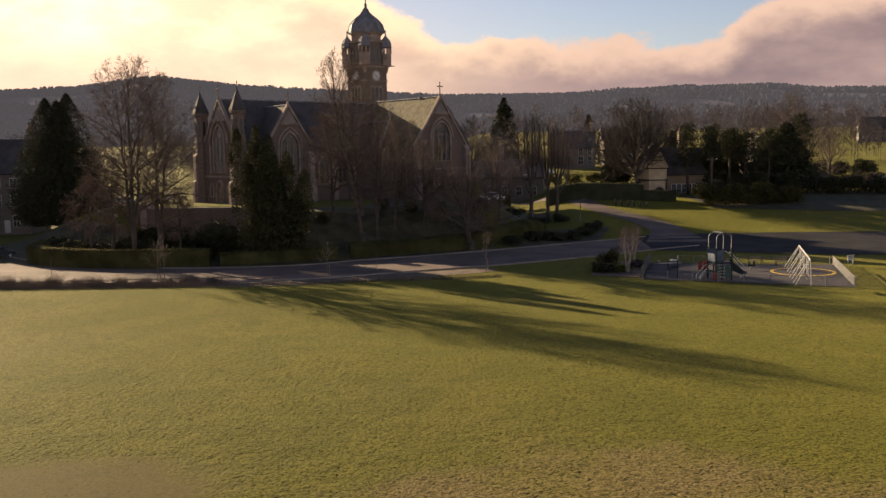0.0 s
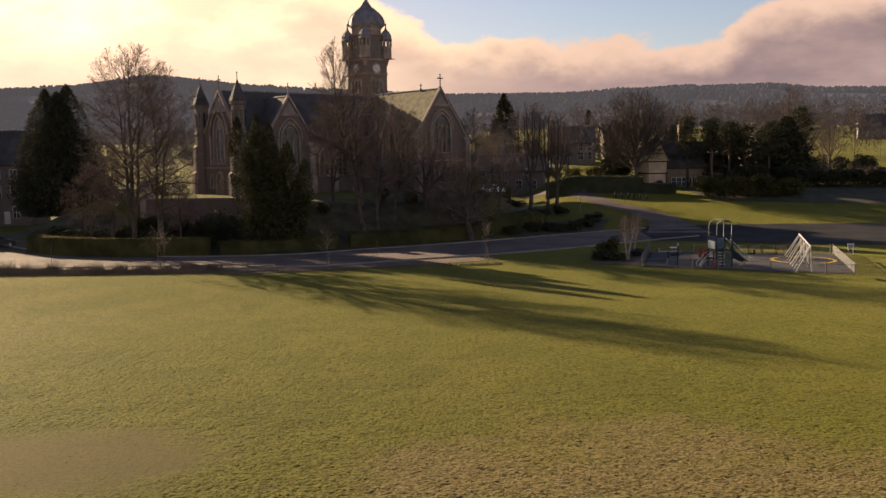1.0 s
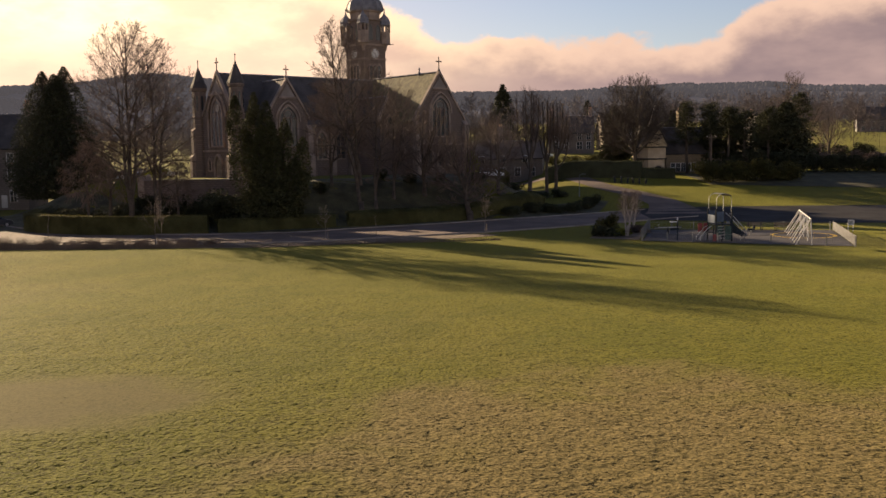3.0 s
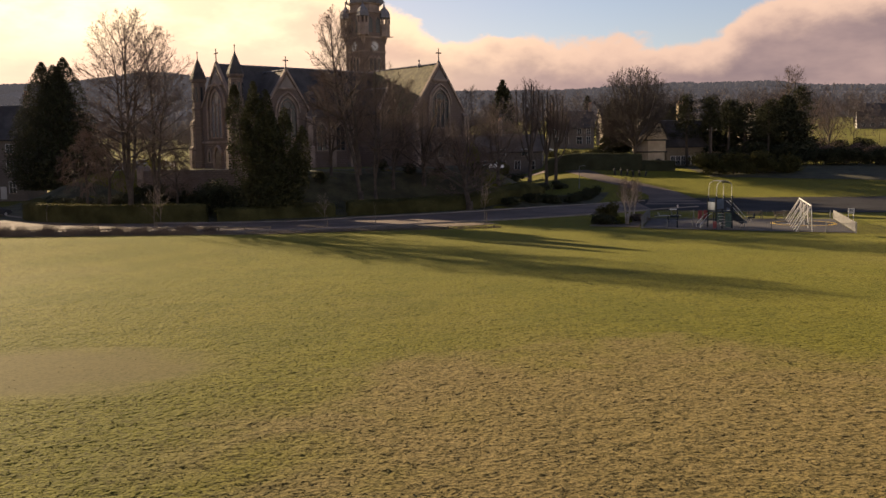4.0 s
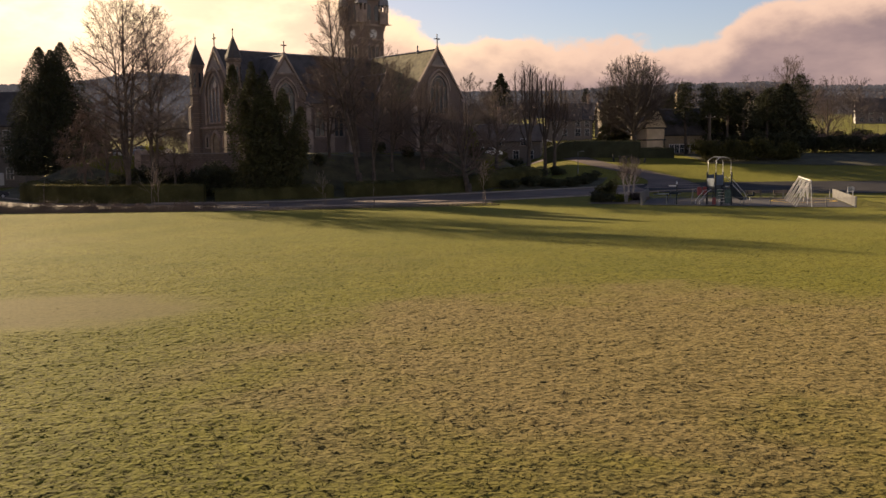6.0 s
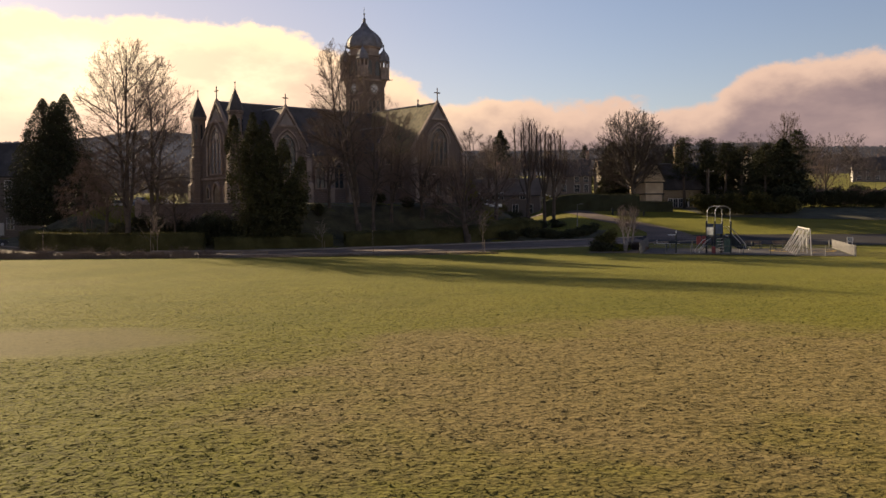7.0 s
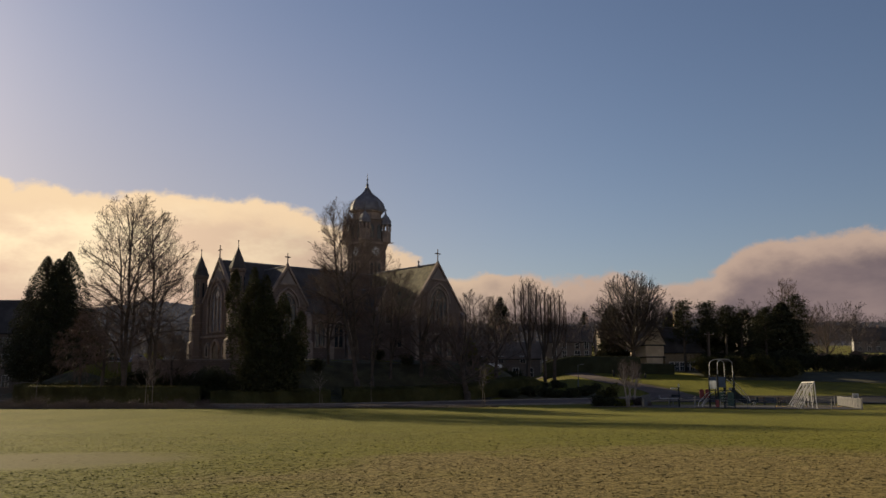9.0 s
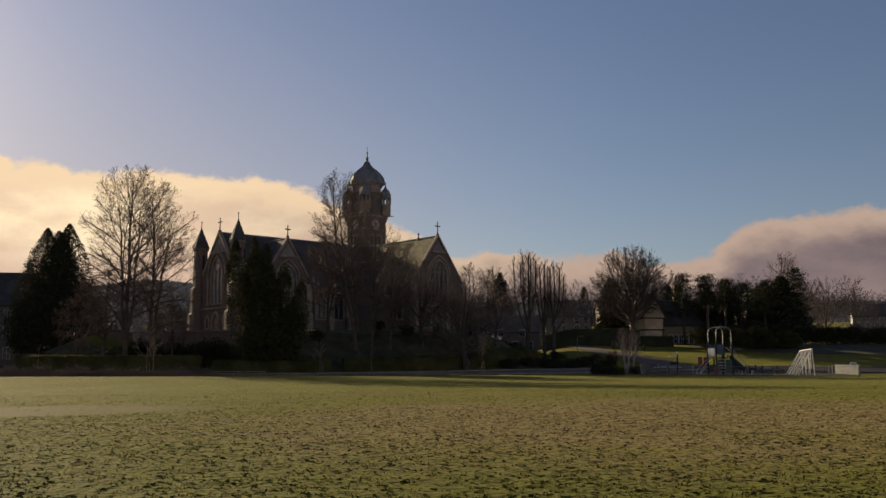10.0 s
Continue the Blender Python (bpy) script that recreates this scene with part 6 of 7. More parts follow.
def ring_paint(cx, cy, r, wd):
    s = Shape()
    n = 48
    for i in range(n):
        a = 2 * math.pi * i / n
        for q in (r - wd / 2, r + wd / 2):
            x, y = cx + q * math.cos(a), cy + q * math.sin(a)
            s.v.append((x, y, ground_z(x, y) + 0.075))
    s.f = [(2 * i, 2 * i + 1, (2 * i + 3) % (2 * n), (2 * i + 2) % (2 * n)) for i in range(n)]
    tagged(part("painted_ring", s, YELLOW), "worn yellow ring painted on the play surface", "ground marking", kind="structure")


ring_paint(37.3, 96.4, 3.1, 0.36)


def rail_fence(points, height, label, gap=0.14, bar=0.014, mat=None):
    """Bow-topped steel fence: posts, two rails, upright bars."""
    fe = tagged(new("fence"), label, "fence", "playground fence panels")
    rails = [Shape(), Shape()]
    for (x0, y0), (x1, y1) in zip(points, points[1:]):
        L = math.hypot(x1 - x0, y1 - y0)
        n = max(1, round(L / 2.4))
        for k in range(n + 1):
            x, y = x0 + (x1 - x0) * k / n, y0 + (y1 - y0) * k / n
            z = ground_z(x, y)
            part("post", Shape().chamfer(x - 0.035, x + 0.035, y - 0.035, y + 0.035, z - 0.1, z + height + 0.05, 0.01), mat or GALV, fe)
        for r, zz in zip(rails, (0.14, height - 0.08)):
            r.tube([(x0, y0, ground_z(x0, y0) + zz), (x1, y1, ground_z(x1, y1) + zz)], [0.016, 0.016], 4)
        bars = Shape()
        m = int(L / gap)
        for k in range(m):
            x, y = x0 + (x1 - x0) * (k + 0.5) / m, y0 + (y1 - y0) * (k + 0.5) / m
            z = ground_z(x, y)
            bars.box(x - bar, x + bar, y - bar, y + bar, z + 0.08, z + height)
        tagged(part("infill", bars, mat or GALV, fe), kind="stuff")
    for r in rails:
        part("rail", r, mat or GALV, fe)
    return fe


rail_fence([(20.0, 93.3), (37.9, 85.5)], 0.95, "low grey steel bar fence along the field", 0.2, 0.004, WIRE)
rail_fence([(38.0, 85.5), (42.8, 102.2)], 1.0, "pale close-barred steel fence beside the field", 0.085, 0.009, PALE_RAIL)
rail_fence([(19.9, 93.5), (23.5, 106.4)], 1.2, "pale close-barred steel fence by the planting", 0.085, 0.012, WIRE)
rail_fence([(23.6, 106.5), (42.6, 102.5)], 0.95, "low grey steel bar fence along the road", 0.2, 0.005, WIRE)


def swing_frame():
    x, y = 36.25, 93.4
    sw = thing("swing", pose(x, y, ground_z(x, y) + 0.05, 0, 0, -16.4), "long white painted steel swing frame with slanted legs", "swing")
    for k, yy in enumerate((-6.75, -6.0, -2.4, -1.7, 2.0, 2.7, 6.0, 6.75)):
        part("leg", Shape().tube([(0, yy, 2.42), (-1.3 - 0.1 * (k % 2), yy + (0.5 if k % 2 else -0.2), 0)], [0.042, 0.042], 8), WHITE_PAINT, sw)
        if k % 2 == 0:
            part("leg", Shape().tube([(0, yy, 2.42), (0.12, yy - 0.25, 0)], [0.05, 0.05], 8), WHITE_PAINT, sw)
    part("crossbar", Shape().tube([(0, -6.9, 2.42), (0, 6.9, 2.42)], [0.06, 0.06], 8), WHITE_PAINT, sw)
    for yy in (-4.9, -3.4, -0.5, 0.9, 3.7, 5.0):
        seat = part("seat", Shape().chamfer(-0.13, 0.13, yy - 0.25, yy + 0.25, 0.5, 0.54, 0.015), TYRE, sw)
        for o in (-0.22, 0.22):
            part("chain", Shape().tube([(0, yy + o, 2.38), (0, yy + o, 0.54)], [0.012, 0.012], 4), GALV, seat)


swing_frame()


def play_tower():
    x, y = 27.45, 92.4
    pt = thing("play_tower", pose(x, y, ground_z(x, y) + 0.05, 0, 0, 12), "dark steel climbing tower with arched roof and slide", "play tower")
    for px in (-0.85, 0.85):
        for py in (-0.85, 0.85):
            part("post", Shape().tube([(px, py, 0), (px, py, 3.1)], [0.085, 0.085], 8).lathe([(0.1, 3.1), (0.1, 3.16), (0.03, 3.22)], 8, px, py), DARK_PAINT, pt)
    for py in (-0.85, 0.85):
        part("post", Shape().tube([(-0.2, py, 0), (-0.2, py, 2.6)], [0.07, 0.07], 8), DARK_PAINT, pt)
    part("deck", Shape().chamfer(-0.95, 0.95, -0.95, 0.95, 1.62, 1.7, 0.02), DARK_PAINT, pt)
    part("deck", Shape().chamfer(-1.55, -0.8, -0.7, 0.7, 0.85, 0.93, 0.02), DARK_PAINT, pt, "lower step deck")
    for m in (pose(-0.5, -0.9, 0), pose(-0.5, 0.9, 0)):
        part("panel", on_wall(lambda s: s.chamfer(-0.36, 0.42, -0.025, 0.025, 1.95, 2.95, 0.015), m), BLUE_PAINT, pt, "faded blue panel")
    part("panel", on_wall(lambda s: s.chamfer(-0.7, 0.7, -0.025, 0.025, 1.8, 2.6, 0.015), pose(-0.9, 0, 0, 0, 0, 90)), BLUE_PAINT, pt, "faded blue panel")
    part("panel", Shape().chamfer(0.1, 0.75, -0.93, -0.88, 0.15, 1.5, 0.015), GREEN_PAINT, pt, "dull green lower panel")
    part("panel", Shape().chamfer(-0.75, -0.25, -0.93, -0.88, 0.6, 1.55, 0.015), GREEN_PAINT, pt, "dull green lower panel")
    for k in range(4):
        part("net_rope", Shape().tube([(-0.15 + 0.07 * k, -0.9, 0.1), (-0.3 + 0.2 * k, -0.9, 1.6)], [0.02, 0.02], 4), WIRE, pt)
    for py in (-0.8, 0.8):
        part("roof_hoop", Shape().tube([(-0.8, py, 2.9)] + [(-0.8 * math.cos(math.pi * k / 10), py, 4.05 + 0.62 * math.sin(math.pi * k / 10) ** 0.7) for k in range(11)] + [(0.8, py, 2.9)], [0.032] * 13, 6), GALV, pt, "pale arched steel hoop")
    sheet = Shape()
    for k in range(7):
        a = math.pi * (0.34 + 0.5 * k / 6)
        for py in (-0.86, 0.86):
            for o in (0.64, 0.68):
                sheet.v.append((-0.8 * math.cos(a) * 1.03, py, 4.05 + o * math.sin(a) ** 0.7))
    sheet.f = [(4 * k + 1, 4 * k + 3, 4 * k + 7, 4 * k + 5) for k in range(6)] + [(4 * k, 4 * k + 4, 4 * k + 6, 4 * k + 2) for k in range(6)] + [(4 * k, 4 * k + 1, 4 * k + 5, 4 * k + 4) for k in range(6)] + [(4 * k + 2, 4 * k + 6, 4 * k + 7, 4 * k + 3) for k in range(6)]
    part("roof", sheet, WIRE, pt, "thin curved grey roof sheet")
    # slide
    sl = Shape()
    prof = [(0.9, 1.75), (1.1, 1.7), (2.1, 0.75), (2.5, 0.5), (2.85, 0.46)]
    for px, pz in prof:
        for py, o in ((-0.3, 0.2), (-0.26, 0.0), (0.26, 0.0), (0.3, 0.2), (0.3, -0.06), (-0.3, -0.06)):
            sl.v.append((px, py, pz + o))
    sl.f = [(i * 6 + k, i * 6 + (k + 1) % 6, (i + 1) * 6 + (k + 1) % 6, (i + 1) * 6 + k) for i in range(len(prof) - 1) for k in range(6)] + [(0, 1, 2, 3, 4, 5), tuple(len(prof) * 6 - 1 - k for k in range(6))]
    slide = part("slide", sl, BLUE_PAINT, pt, "dark blue slide chute")
    part("slide_side", Shape().poly([(0.95, -0.34, 0.9), (0.95, -0.34, 1.95), (2.6, -0.34, 0.62), (2.3, -0.34, 0.35), (0.95, -0.3, 0.9), (0.95, -0.3, 1.95), (2.6, -0.3, 0.62), (2.3, -0.3, 0.35)], [(0, 1, 2, 3), (7, 6, 5, 4), (0, 4, 5, 1), (1, 5, 6, 2), (2, 6, 7, 3), (3, 7, 4, 0)]), DARK_PAINT, slide)
    part("slide_leg", Shape().tube([(2.3, 0, 0), (2.3, 0, 0.6)], [0.04, 0.04], 6), GALV, slide)
    for py in (-0.42, 0.42):
        part("handrail", Shape().tube([(0.85, py, 2.7), (1.2, py, 2.45), (2.6, py, 1.0), (2.75, py, 0.5)], [0.035] * 4, 6), GALV, slide)
    # step ramp, red barrel and red foot panel on the other side
    ramp = part("ramp", Shape().poly([(-1.5, -0.35, 0.85), (-1.5, 0.35, 0.85), (-2.2, 0.35, 0.1), (-2.2, -0.35, 0.1), (-1.5, -0.35, 0.93), (-1.5, 0.35, 0.93), (-2.2, 0.35, 0.18), (-2.2, -0.35, 0.18)], [(0, 1, 2, 3), (4, 7, 6, 5), (0, 4, 5, 1), (1, 5, 6, 2), (2, 6, 7, 3), (3, 7, 4, 0)]), WIRE, pt)
    for py in (-0.42, 0.42):
        part("handrail", Shape().tube([(-1.1, py, 1.5), (-1.5, py, 1.3), (-2.3, py, 0.45), (-2.3, py, 0.1)], [0.032] * 4, 6), GALV, ramp)
    part("side_panel", Shape().chamfer(-1.95, -1.5, 0.75, 0.81, 0.9, 1.75, 0.06).chamfer(-1.35, -0.95, 0.75, 0.81, 0.9, 1.75, 0.06), RED_PAINT, pt, "faded red plastic side panels")
    part("side_panel", Shape().chamfer(-1.2, -0.85, -0.95, -0.89, 0.05, 0.75, 0.03), RED_PAINT, pt, "small red plastic panel")
    for k in range(5):
        part("rung", Shape().tube([(-0.7, -0.94 - 0.1 * k, 1.5 - 0.28 * k), (-0.1, -0.94 - 0.1 * k, 1.5 - 0.28 * k)], [0.025, 0.025], 6), GALV, pt)


play_tower()


def small_frame(x, y, turn):
    f = thing("seesaw", pose(x, y, ground_z(x, y) + 0.05, 0, 0, turn), "low dark steel see-saw", "see-saw")
    part("beam", Shape().tube([(-1.5, 0, 0.75), (1.5, 0, 0.75)], [0.06, 0.06], 6), GALV, f)
    part("stand", Shape().tube([(0, 0, 0), (0, 0, 0.75)], [0.09, 0.09], 8), DARK_PAINT, f)
    for px in (-1.35, 1.35):
        seat = part("seat", Shape().chamfer(px - 0.2, px + 0.2, -0.17, 0.17, 0.78, 0.84, 0.02), DARK_PAINT, f)
        part("handle", Shape().tube([(px * 0.8, -0.15, 0.8), (px * 0.8, -0.15, 1.1), (px * 0.8, 0.15, 1.1), (px * 0.8, 0.15, 0.8)], [0.02] * 4, 5), GALV, seat)


small_frame(24.1, 99.9, 10)


def play_panel(x, y, h=2.0):
    p = thing("activity_post", pose(x, y, ground_z(x, y) + 0.05), "dark activity post with a pale top plate", "play equipment")
    part("post", Shape().tube([(0, 0, 0), (0, 0, h)], [0.07, 0.07], 8), DARK_PAINT, p)
    part("board", Shape().chamfer(-0.75, 0.12, -0.05, 0.05, h * 0.5, h * 0.62, 0.02), DARK_PAINT, p)
    part("top_plate", Shape().chamfer(-0.75, -0.1, -0.2, 0.2, h * 0.9, h * 0.95, 0.01), WHITE_PAINT, p)
    part("cap", Shape().lathe([(0.08, h), (0.08, h + 0.25), (0.02, h + 0.3)], 8), GALV, p)


play_panel(23.5, 93.4)


def bench(x, y, turn):
    b = thing("bench", pose(x, y, ground_z(x, y) + 0.05, 0, 0, turn), "dark slatted park bench beside the playground", "bench", "playground benches")
    for k in range(3):
        part("slat", Shape().chamfer(-0.9, 0.9, -0.2 + 0.14 * k, -0.09 + 0.14 * k, 0.42, 0.46, 0.01), WOOD, b)
    for k in range(2):
        part("slat", Shape().chamfer(-0.9, 0.9, 0.24, 0.28, 0.58 + 0.16 * k, 0.7 + 0.16 * k, 0.01), WOOD, b)
    for px in (-0.75, 0.75):
        part("leg", Shape().box(px - 0.03, px + 0.03, -0.2, 0.28, 0.0, 0.06).box(px - 0.03, px + 0.03, -0.18, -0.12, 0, 0.42).box(px - 0.03, px + 0.03, 0.2, 0.26, 0, 0.9), DARK_PAINT, b)


bench(34.6, 103.2, 8)
bench(37.3, 102.4, 8)


def springer(x, y):
    s = thing("spring_rider", pose(x, y, ground_z(x, y) + 0.05), "small dark spring rider on the play surface", "spring rider")
    part("spring", Shape().tube([(0.12 * math.cos(k * 0.9), 0.12 * math.sin(k * 0.9), 0.02 * k) for k in range(22)], [0.022] * 22, 4), GALV, s)
    part("seat", Shape().chamfer(-0.4, 0.4, -0.12, 0.12, 0.44, 0.62, 0.05).chamfer(0.2, 0.4, -0.1, 0.1, 0.62, 0.95, 0.04), DARK_PAINT, s)


springer(32.6, 98.6)


def field_sign(x, y, h):
    s = thing("sign", pose(x, y, ground_z(x, y), 0, 0, 6), "small white notice board on two posts", "sign")
    for px in (-0.28, 0.28):
        part("post", Shape().tube([(px, 0, -0.1), (px, 0, h)], [0.04, 0.04], 6), WHITE_PAINT, s)
    board = part("board", Shape().chamfer(-0.36, 0.36, -0.06, -0.03, h - 0.55, h, 0.008), WHITE_PAINT, s)
    for k in range(4):
        part("bar", Shape().box(-0.26, 0.26 - 0.08 * (k % 2), -0.068, -0.062, h - 0.16 - 0.09 * k, h - 0.12 - 0.09 * k), DARK_PAINT, board)


field_sign(43.9, 100.3, 1.3)
# planting bed with small birches beside the playground
slab("planting_bed", [(15.07, 96.7), (19.82, 94.22), (23.33, 107.96), (19.2, 107.96)], SOIL, 0.06, "leaf-strewn planting bed with shrubs", "planting bed")
bush(16.93, 98.76, 3.0, 2.2, 1.3, NEEDLE, "low dark shrub in the planting bed", 151, 1100)
bush(17.86, 101.76, 2.6, 2.4, 2.8, HEDGE, "upright evergreen shrub in the planting bed", 152, 1300)
bush(18.99, 99.17, 2.0, 1.6, 0.9, GOLD, "low yellow-green shrub in the planting bed", 153, 600)
bush(21.27, 102.79, 2.6, 2.2, 1.0, TWIG, "dead bracken in the planting bed", 154, 900)


def birch(x, y, height, radius, seed):
    """Several slender pale stems with a haze of reddish twigs."""
    rs = random.Random(seed)
    stems = []
    for k in range(4):
        a = 1.57 * k + rs.random()
        stems.append([(0.12 * math.cos(a), 0.12 * math.sin(a), 0), (0.35 * math.cos(a), 0.3 * math.sin(a), height * 0.35), (0.75 * math.cos(a), 0.6 * math.sin(a), height * 0.65), (0.95 * math.cos(a), 0.8 * math.sin(a), height * 0.92)])
    rows = [row(12, (0.35, 0.98), (45, 25), 0.05, 0.1, 4, 0.95, 0.4), row(7, (0.2, 1.0), (42, 28), 0.02, 0.12, 2, 1.0, 0.5), row(4, (0.2, 1.0), (40, 28), 0.0, 0.1, 1, 1.2, 0.6)]
    return limbed_tree(x, y, height, "slender pale-stemmed birch in the planting bed", seed, stems, (0, 0, height * 0.62, radius, height * 0.42), rows, 0.085, "reddish leafless twigs", "birch_tree", BIRCH_BARK, TWIG, 0.008)


birch(19.4, 98.4, 5.0, 1.5, 155)
birch(20.9, 103.0, 5.0, 1.4, 156)


# ---- saplings along the road, with stakes ----
def young_tree(x, y, h, seed, label, stake=True, thick=0.036, spec=None):
    t = bare_tree(x, y, h, spec or SAPLING, label, seed, trunk=thick, bark=PALE_BARK, twig=PALE_BARK, name="sapling", frac=0.9)
    if stake:
        part("stake", Shape().tube([(0.3, 0.1, -0.1), (0.22, 0.1, 1.5)], [0.04, 0.04], 6), WOOD, t, "timber stake")
    return t


young_tree(-29.35, 94.22, 5.4, 161, "young tree with dense brush-like twigs")
young_tree(-28.83, 94.84, 4.8, 166, "young tree with dense brush-like twigs", False)
young_tree(-12.61, 98.76, 3.9, 162, "young staked tree with an upright crown")
young_tree(-7.14, 98.35, 3.0, 163, "thin leaning sapling beside the road", False, 0.035, WHIP)
young_tree(4.43, 100.83, 4.7, 164, "young staked tree with forked pale stem")
young_tree(-40.82, 95.56, 3.6, 165, "thin young tree among dead stalks", False, 0.03, WHIP)


def verge_rail():
    """A low timber rail along the verge."""
    r = tagged(new("verge_rail"), "low dark timber rail along the verge", "fence")
    pts = [(-47.5 + 2.68 * k, 96.5 - 0.06 * abs(k - 7) + 0.045 * (k - 3) ** 1) for k in range(12)]
    for (x0, y0), (x1, y1) in zip(pts, pts[1:]):
        part("rail", Shape().tube([(x0, y0, ground_z(x0, y0) + 0.42), (x1, y1, ground_z(x1, y1) + 0.42)], [0.05, 0.05], 5), WOOD, r)
    for x, y in pts:
        part("post", Shape().chamfer(x - 0.06, x + 0.06, y - 0.06, y + 0.06, ground_z(x, y) - 0.1, ground_z(x, y) + 0.5, 0.02), WOOD, r)


verge_rail()


def dead_stalks():
    """Dry grass and bare whips along the edge of the field."""
    rng = random.Random(171)
    s = Shape()
    for _ in range(9000):
        x = rng.uniform(-52, 6)
        edge = 92.9 + 0.14 * max(0, x + 18) + 0.03 * abs(min(0, x + 28))
        y = edge + abs(rng.gauss(0, 0.8))
        if x > -22 and rng.random() < 0.55:
            continue
        z, h = ground_z(x, y), rng.uniform(0.12, 0.5) * (1.7 if x < -25 else 0.9)
        dx, dy = rng.gauss(0, 0.18), rng.gauss(0, 0.18)
        s.poly([(x - 0.018, y, z), (x + 0.018, y, z), (x + dx, y + dy, z + h)], [(0, 1, 2)])
    tagged(part("dry_grass", s, GRAVEL), "dry straw-coloured grass along the field edge", "grass", kind="stuff")


dead_stalks()
def whip_shrub(x, y, w, h, seed):
    """A low leafless shrub of many thin stems."""
    rs = np.random.RandomState(seed)
    sh = thing("bare_shrub", pose(x, y, ground_z(x, y)), "low leafless brown shrub on the verge", "shrub", "verge shrubs")
    n = 150
    base = np.stack([rs.normal(0, w * 0.22, n), rs.normal(0, w * 0.18, n), np.full(n, -0.05)], 1)
    way = np.stack([rs.normal(0, 0.45, n), rs.normal(0, 0.45, n), rs.uniform(0.6, 1.0, n)], 1) * h * rs.uniform(0.5, 1.05, (n, 1))
    segs = [np.hstack([base, base + way, np.full((n, 1), 0.016)])]
    p0 = np.repeat(base, 5, 0) + np.repeat(way, 5, 0) * rs.uniform(0.2, 0.95, (n * 5, 1))
    segs.append(np.hstack([p0, p0 + rs.normal(0, 0.16, (n * 5, 3)) + np.array([0, 0, 0.14]), np.full((n * 5, 1), 0.011)]))
    numpy_mesh("brush", *twig_arrays(np.vstack(segs)), TWIG, sh)


for k in range(17):
    whip_shrub(-50 + 1.6 * k + 0.5 * (k % 3), 94.8 + 0.3 * (k % 4), 1.2 + 0.35 * (k % 3), (1.5, 1.0, 1.75, 0.9)[k % 4] * (1 if k < 9 else 0.7), 181 + k)


# ---- posts, lamps, pole ----
def wooden_post(x, y, h, lean):
    p = thing("bollard", pose(x, y, ground_z(x, y) - 0.1, 0, lean, 0), "short dark timber bollard on the verge", "bollard", "verge bollards")
    part("shaft", Shape().lathe([(0.16, 0), (0.15, h - 0.08), (0.1, h)], 8), TYRE, p)
    part("band", Shape().lathe([(0.17, h - 0.3), (0.17, h - 0.2)], 8), DARK_PAINT, p)


for k in range(6):
    wooden_post(28.9 + 0.95 * k, 157.6 - 0.35 * k, 1.25 - 0.07 * k, (k % 3 - 1) * 7)


def lamp_post(x, y, h, label):
    lp = thing("street_lamp", pose(x, y, ground_z(x, y)), label, "street lamp")
    part("pole", Shape().lathe([(0.1, -0.1), (0.09, 0.9), (0.055, 1.0), (0.04, h)], 8), WIRE, lp)
    part("arm", Shape().tube([(0, 0, h - 0.05), (0.5, 0, h + 0.1)], [0.03, 0.03], 6), WIRE, lp)
    part("lantern", Shape().chamfer(0.4, 0.95, -0.1, 0.1, h + 0.04, h + 0.16, 0.04), WIRE, lp)


lamp_post(21.2, 146.0, 3.4, "slim grey street lamp at the side road")
lamp_post(176.0, 346.0, 9.0, "tall street lamp before the terrace")
lamp_post(87.0, 215.0, 6.5, "street lamp on the slope")


def utility_pole(x, y, h):
    u = thing("utility_pole", pose(x, y, ground_z(x, y)), "pale timber utility pole with a crossarm", "pole")
    part("pole", Shape().lathe([(0.15, -0.2), (0.1, h)], 8), GRAVEL, u)
    part("crossarm", Shape().chamfer(-0.9, 0.9, -0.06, 0.06, h - 0.55, h - 0.42, 0.01), GRAVEL, u)
    for px in (-0.75, 0.0, 0.75):
        part("insulator", Shape().lathe([(0.04, h - 0.42), (0.05, h - 0.3), (0.03, h - 0.25)], 6, px, -0.02), WHITE_PAINT, u)


utility_pole(47.0, 164.5, 7.2)


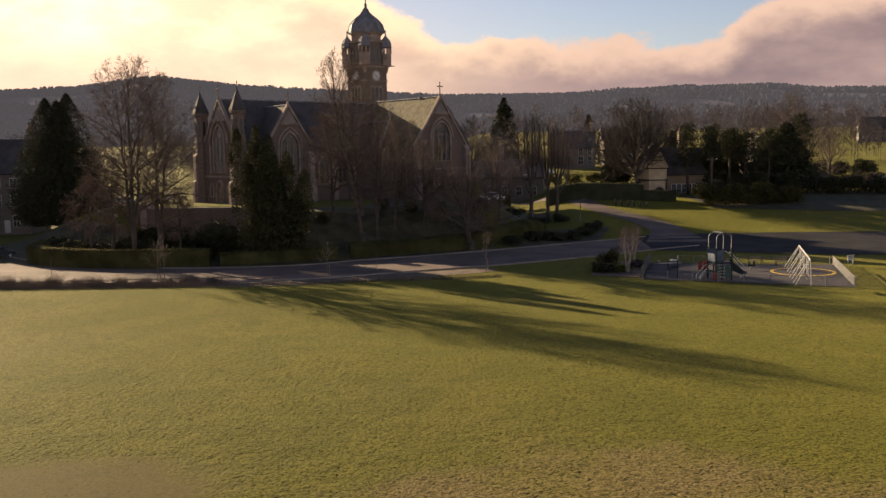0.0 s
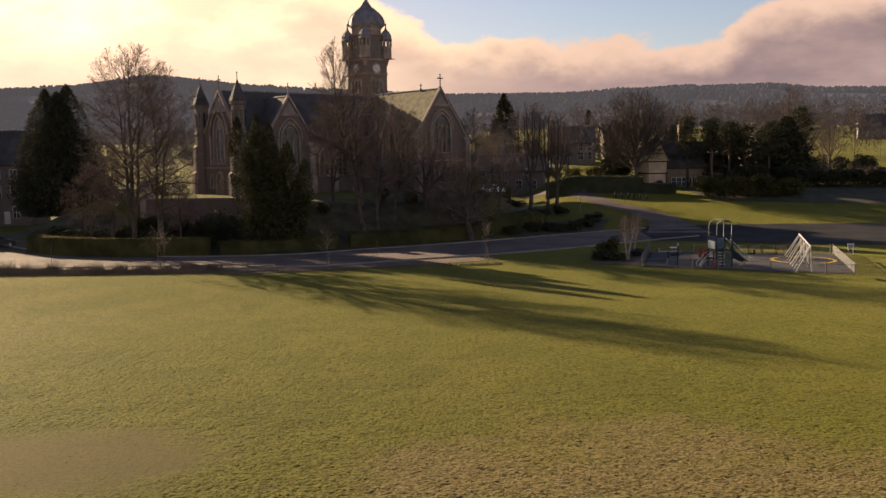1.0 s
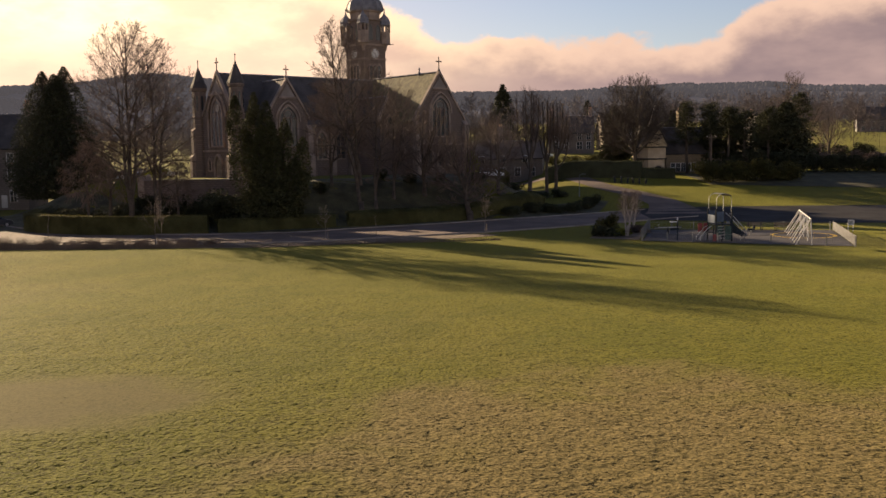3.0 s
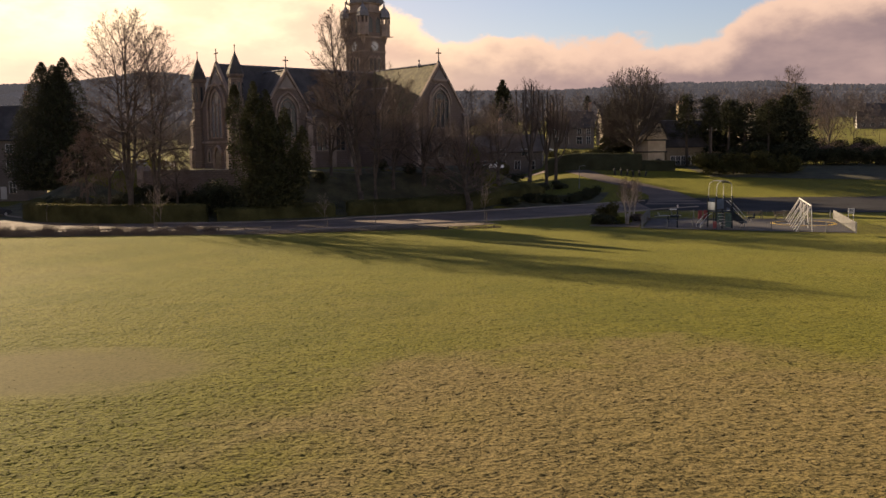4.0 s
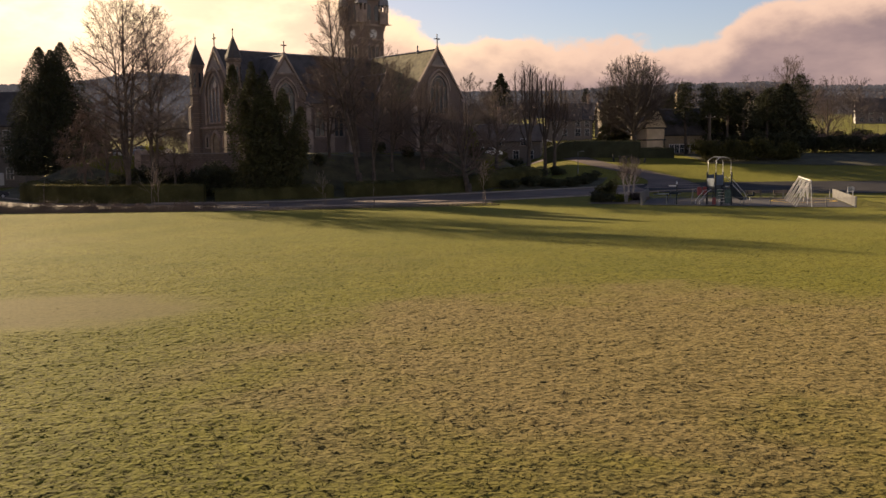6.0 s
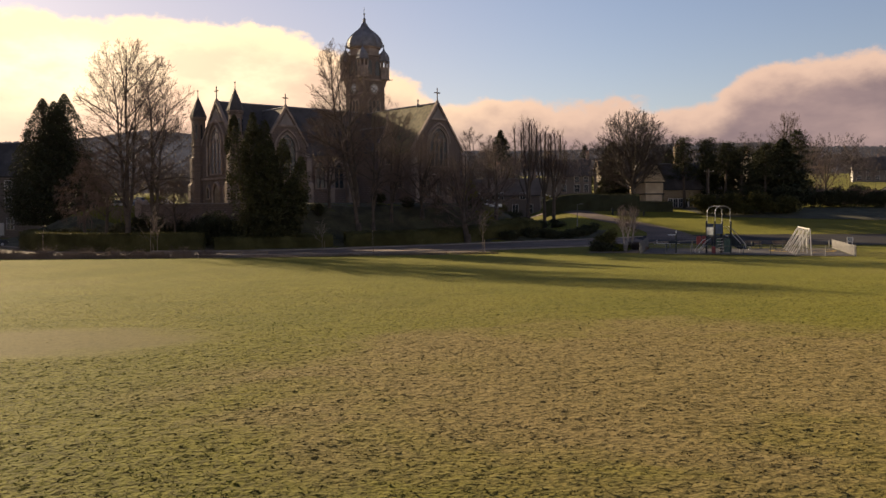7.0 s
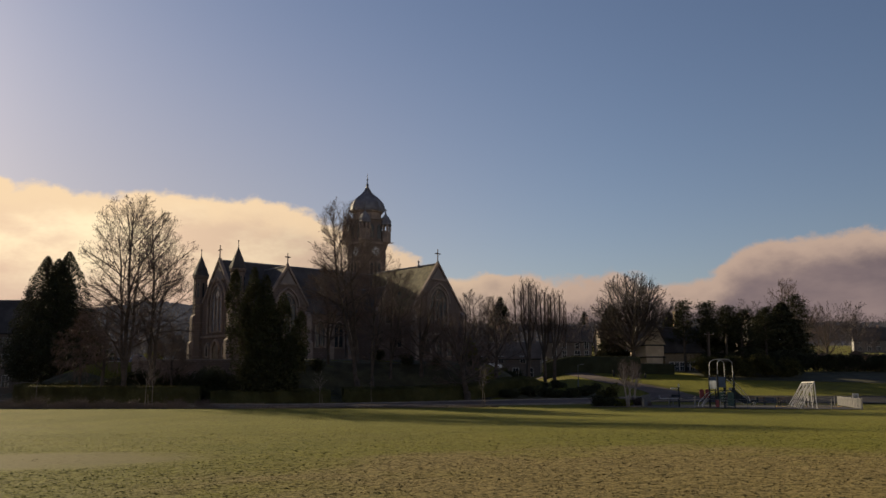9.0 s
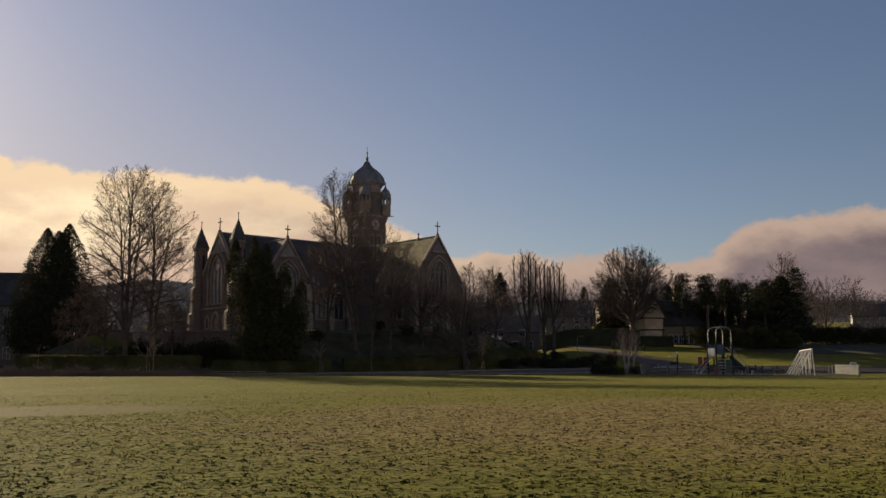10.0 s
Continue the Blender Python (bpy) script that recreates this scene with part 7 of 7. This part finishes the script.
# ---- far woods ----
def far_woods():
    """Leafless woodland between the village and the hills."""
    rng = random.Random(191)
    lean_spec = [(9, 0.25, 44, 0.0, 0.04, 0.55, 0.6), (6, 0.2, 40, 0.04, 0.1, 0.5, 0.7), (4, 0.2, 42, 0.03, 0.14, 0.5, 0.8), (2, 0.2, 42, 0.0, 0.14, 0.5, 0.8)]
    kinds = []
    for k in range(7):
        wood, segs = Shape(), []
        grow(wood, segs, (0, 0, 0), (0, 0, 1), 0.6, 0.02, random.Random(300 + k), [(*lean_spec[0][:2], lean_spec[0][2] + 4 * (k - 3), *lean_spec[0][3:])] + lean_spec[1:])
        q = np.array(segs)
        big = []
        for lo, hi in ((0.0, 0.3), (0.28, 0.62)):
            big.append((0, 0, lo, 0, 0, hi, 0.016))
        q = np.vstack([q, np.array(big)])
        q[:, 6] = np.maximum(q[:, 6] * 0.25, 0.0052)
        f = 1 / max(q[:, 5])
        q[:, [2, 5]] *= f
        kinds.append(q)
    spots = []
    for _ in range(420):
        y = 255 + 600 * rng.random() ** 1.3
        x = rng.uniform(-0.56, 0.56) * y
        if abs(x - 34) < 16 and y < 275 or abs(x - 176) < 40 and y < 380:
            continue
        spots.append((x, y))
    spots += [(rng.uniform(46, 120), rng.uniform(212, 270)) for _ in range(60)] + [(rng.uniform(-10, 40), rng.uniform(215, 262)) for _ in range(40)] + [(rng.uniform(85, 138), rng.uniform(262, 420)) for _ in range(60)] + [(rng.uniform(130, 230), rng.uniform(372, 460)) for _ in range(40)] + [(rng.uniform(-78, -45), rng.uniform(200, 300)) for _ in range(34)] + [(rng.uniform(-120, -70), rng.uniform(210, 320)) for _ in range(24)]
    rows = []
    for x, y in spots:
        q = kinds[rng.randrange(7)].copy()
        h, a = rng.uniform(9, 16.5), rng.uniform(0, 6.28)
        c, s = math.cos(a), math.sin(a)
        for o in (0, 3):
            u, v = q[:, o].copy(), q[:, o + 1].copy()
            q[:, o], q[:, o + 1], q[:, o + 2] = x + h * (u * c - v * s), y + h * (u * s + v * c), ground_z(x, y) + h * q[:, o + 2]
        q[:, 6] *= h
        rows.append(q)
    ob = numpy_mesh("far_woods", *twig_arrays(np.vstack(rows)), FAR_TWIG, None)
    tagged(ob, "leafless grey-brown woodland behind the village", "trees", kind="stuff")


far_woods()


# ---- turf tussocks ----
def tussocks():
    """Short tufts of dead and living grass over the nearer field."""
    rng = random.Random(201)
    s = Shape()
    for _ in range(14000):
        y = 9 + 26 * rng.random() ** 1.5
        x = rng.uniform(-1, 1) * (4 + 0.52 * y)
        if ((x + 16.5) / 8) ** 2 + ((y - 37) / 5) ** 2 < 1:
            continue
        if noise.noise((x * 4.9, y * 6.2, 0.3)) > 0.1:
            continue
        z = ground_z(x, y) + field_relief(x, y) - 0.01
        for _ in range(3):
            a, h, w2 = rng.uniform(0, math.pi), rng.uniform(0.02, 0.06), rng.uniform(0.006, 0.014)
            px, py = x + rng.gauss(0, 0.04), y + rng.gauss(0, 0.04)
            s.poly([(px - w2 * math.cos(a), py - w2 * math.sin(a), z), (px + w2 * math.cos(a), py + w2 * math.sin(a), z), (px + rng.gauss(0, 0.03), py + rng.gauss(0, 0.03), z + h)], [(0, 1, 2)])
    tagged(part("grass_tufts", s, TURF), "short worn grass blades on the field", "grass", kind="stuff")


tussocks()


def clods():
    """Small lumps of tufted turf and worm casts that catch the low sun."""
    rs = np.random.RandomState(211)
    n = 28000
    y = 9.5 + 50 * rs.rand(n) ** 1.5
    x = rs.uniform(-1, 1, n) * (3.5 + 0.5 * y)
    keep = []
    for i in range(n):
        worn = ((x[i] + 16.5) / 8) ** 2 + ((y[i] - 37) / 5) ** 2 < 1.1
        patch = noise.noise((x[i] * 0.35, y[i] * 0.35, 2.0))
        keep.append(rs.rand() < (0.12 if worn else 0.62 + 0.5 * patch))
    x, y = x[np.array(keep)], y[np.array(keep)]
    n = len(x)
    z = np.array([ground_z(a, b) + field_relief(a, b) for a, b in zip(x, y)]) - 0.005
    r, h, turn = 0.018 + 0.03 * rs.rand(n) ** 2, 0.012 + 0.016 * rs.rand(n) ** 2, rs.uniform(0, 6.28, n)
    rings = []
    for scale, up in ((1.0, 0.0), (0.62, 0.78)):
        for k in range(4):
            a = turn + k * 1.5708
            q = r * scale * rs.uniform(0.7, 1.25, n)
            rings.append(np.stack([x + q * np.cos(a) * 1.3, y + q * np.sin(a), z + h * up * rs.uniform(0.8, 1.2, n)], 1))
    rings.append(np.stack([x + rs.normal(0, 0.01, n), y, z + h], 1))
    verts = np.stack(rings, 1).reshape(-1, 3)
    k = np.arange(n)[:, None] * 9
    tri = []
    for j in range(4):
        m = (j + 1) % 4
        tri += [(j, m, m + 4), (j, m + 4, j + 4), (j + 4, m + 4, 8)]
    faces = (k[:, :, None] + np.array(tri)[None]).reshape(-1, 3)
    ob = numpy_mesh("turf_clods", verts, faces, TURF, None)
    tagged(ob, "small lumps of tufted turf over the field", "grass", kind="stuff")


clods()
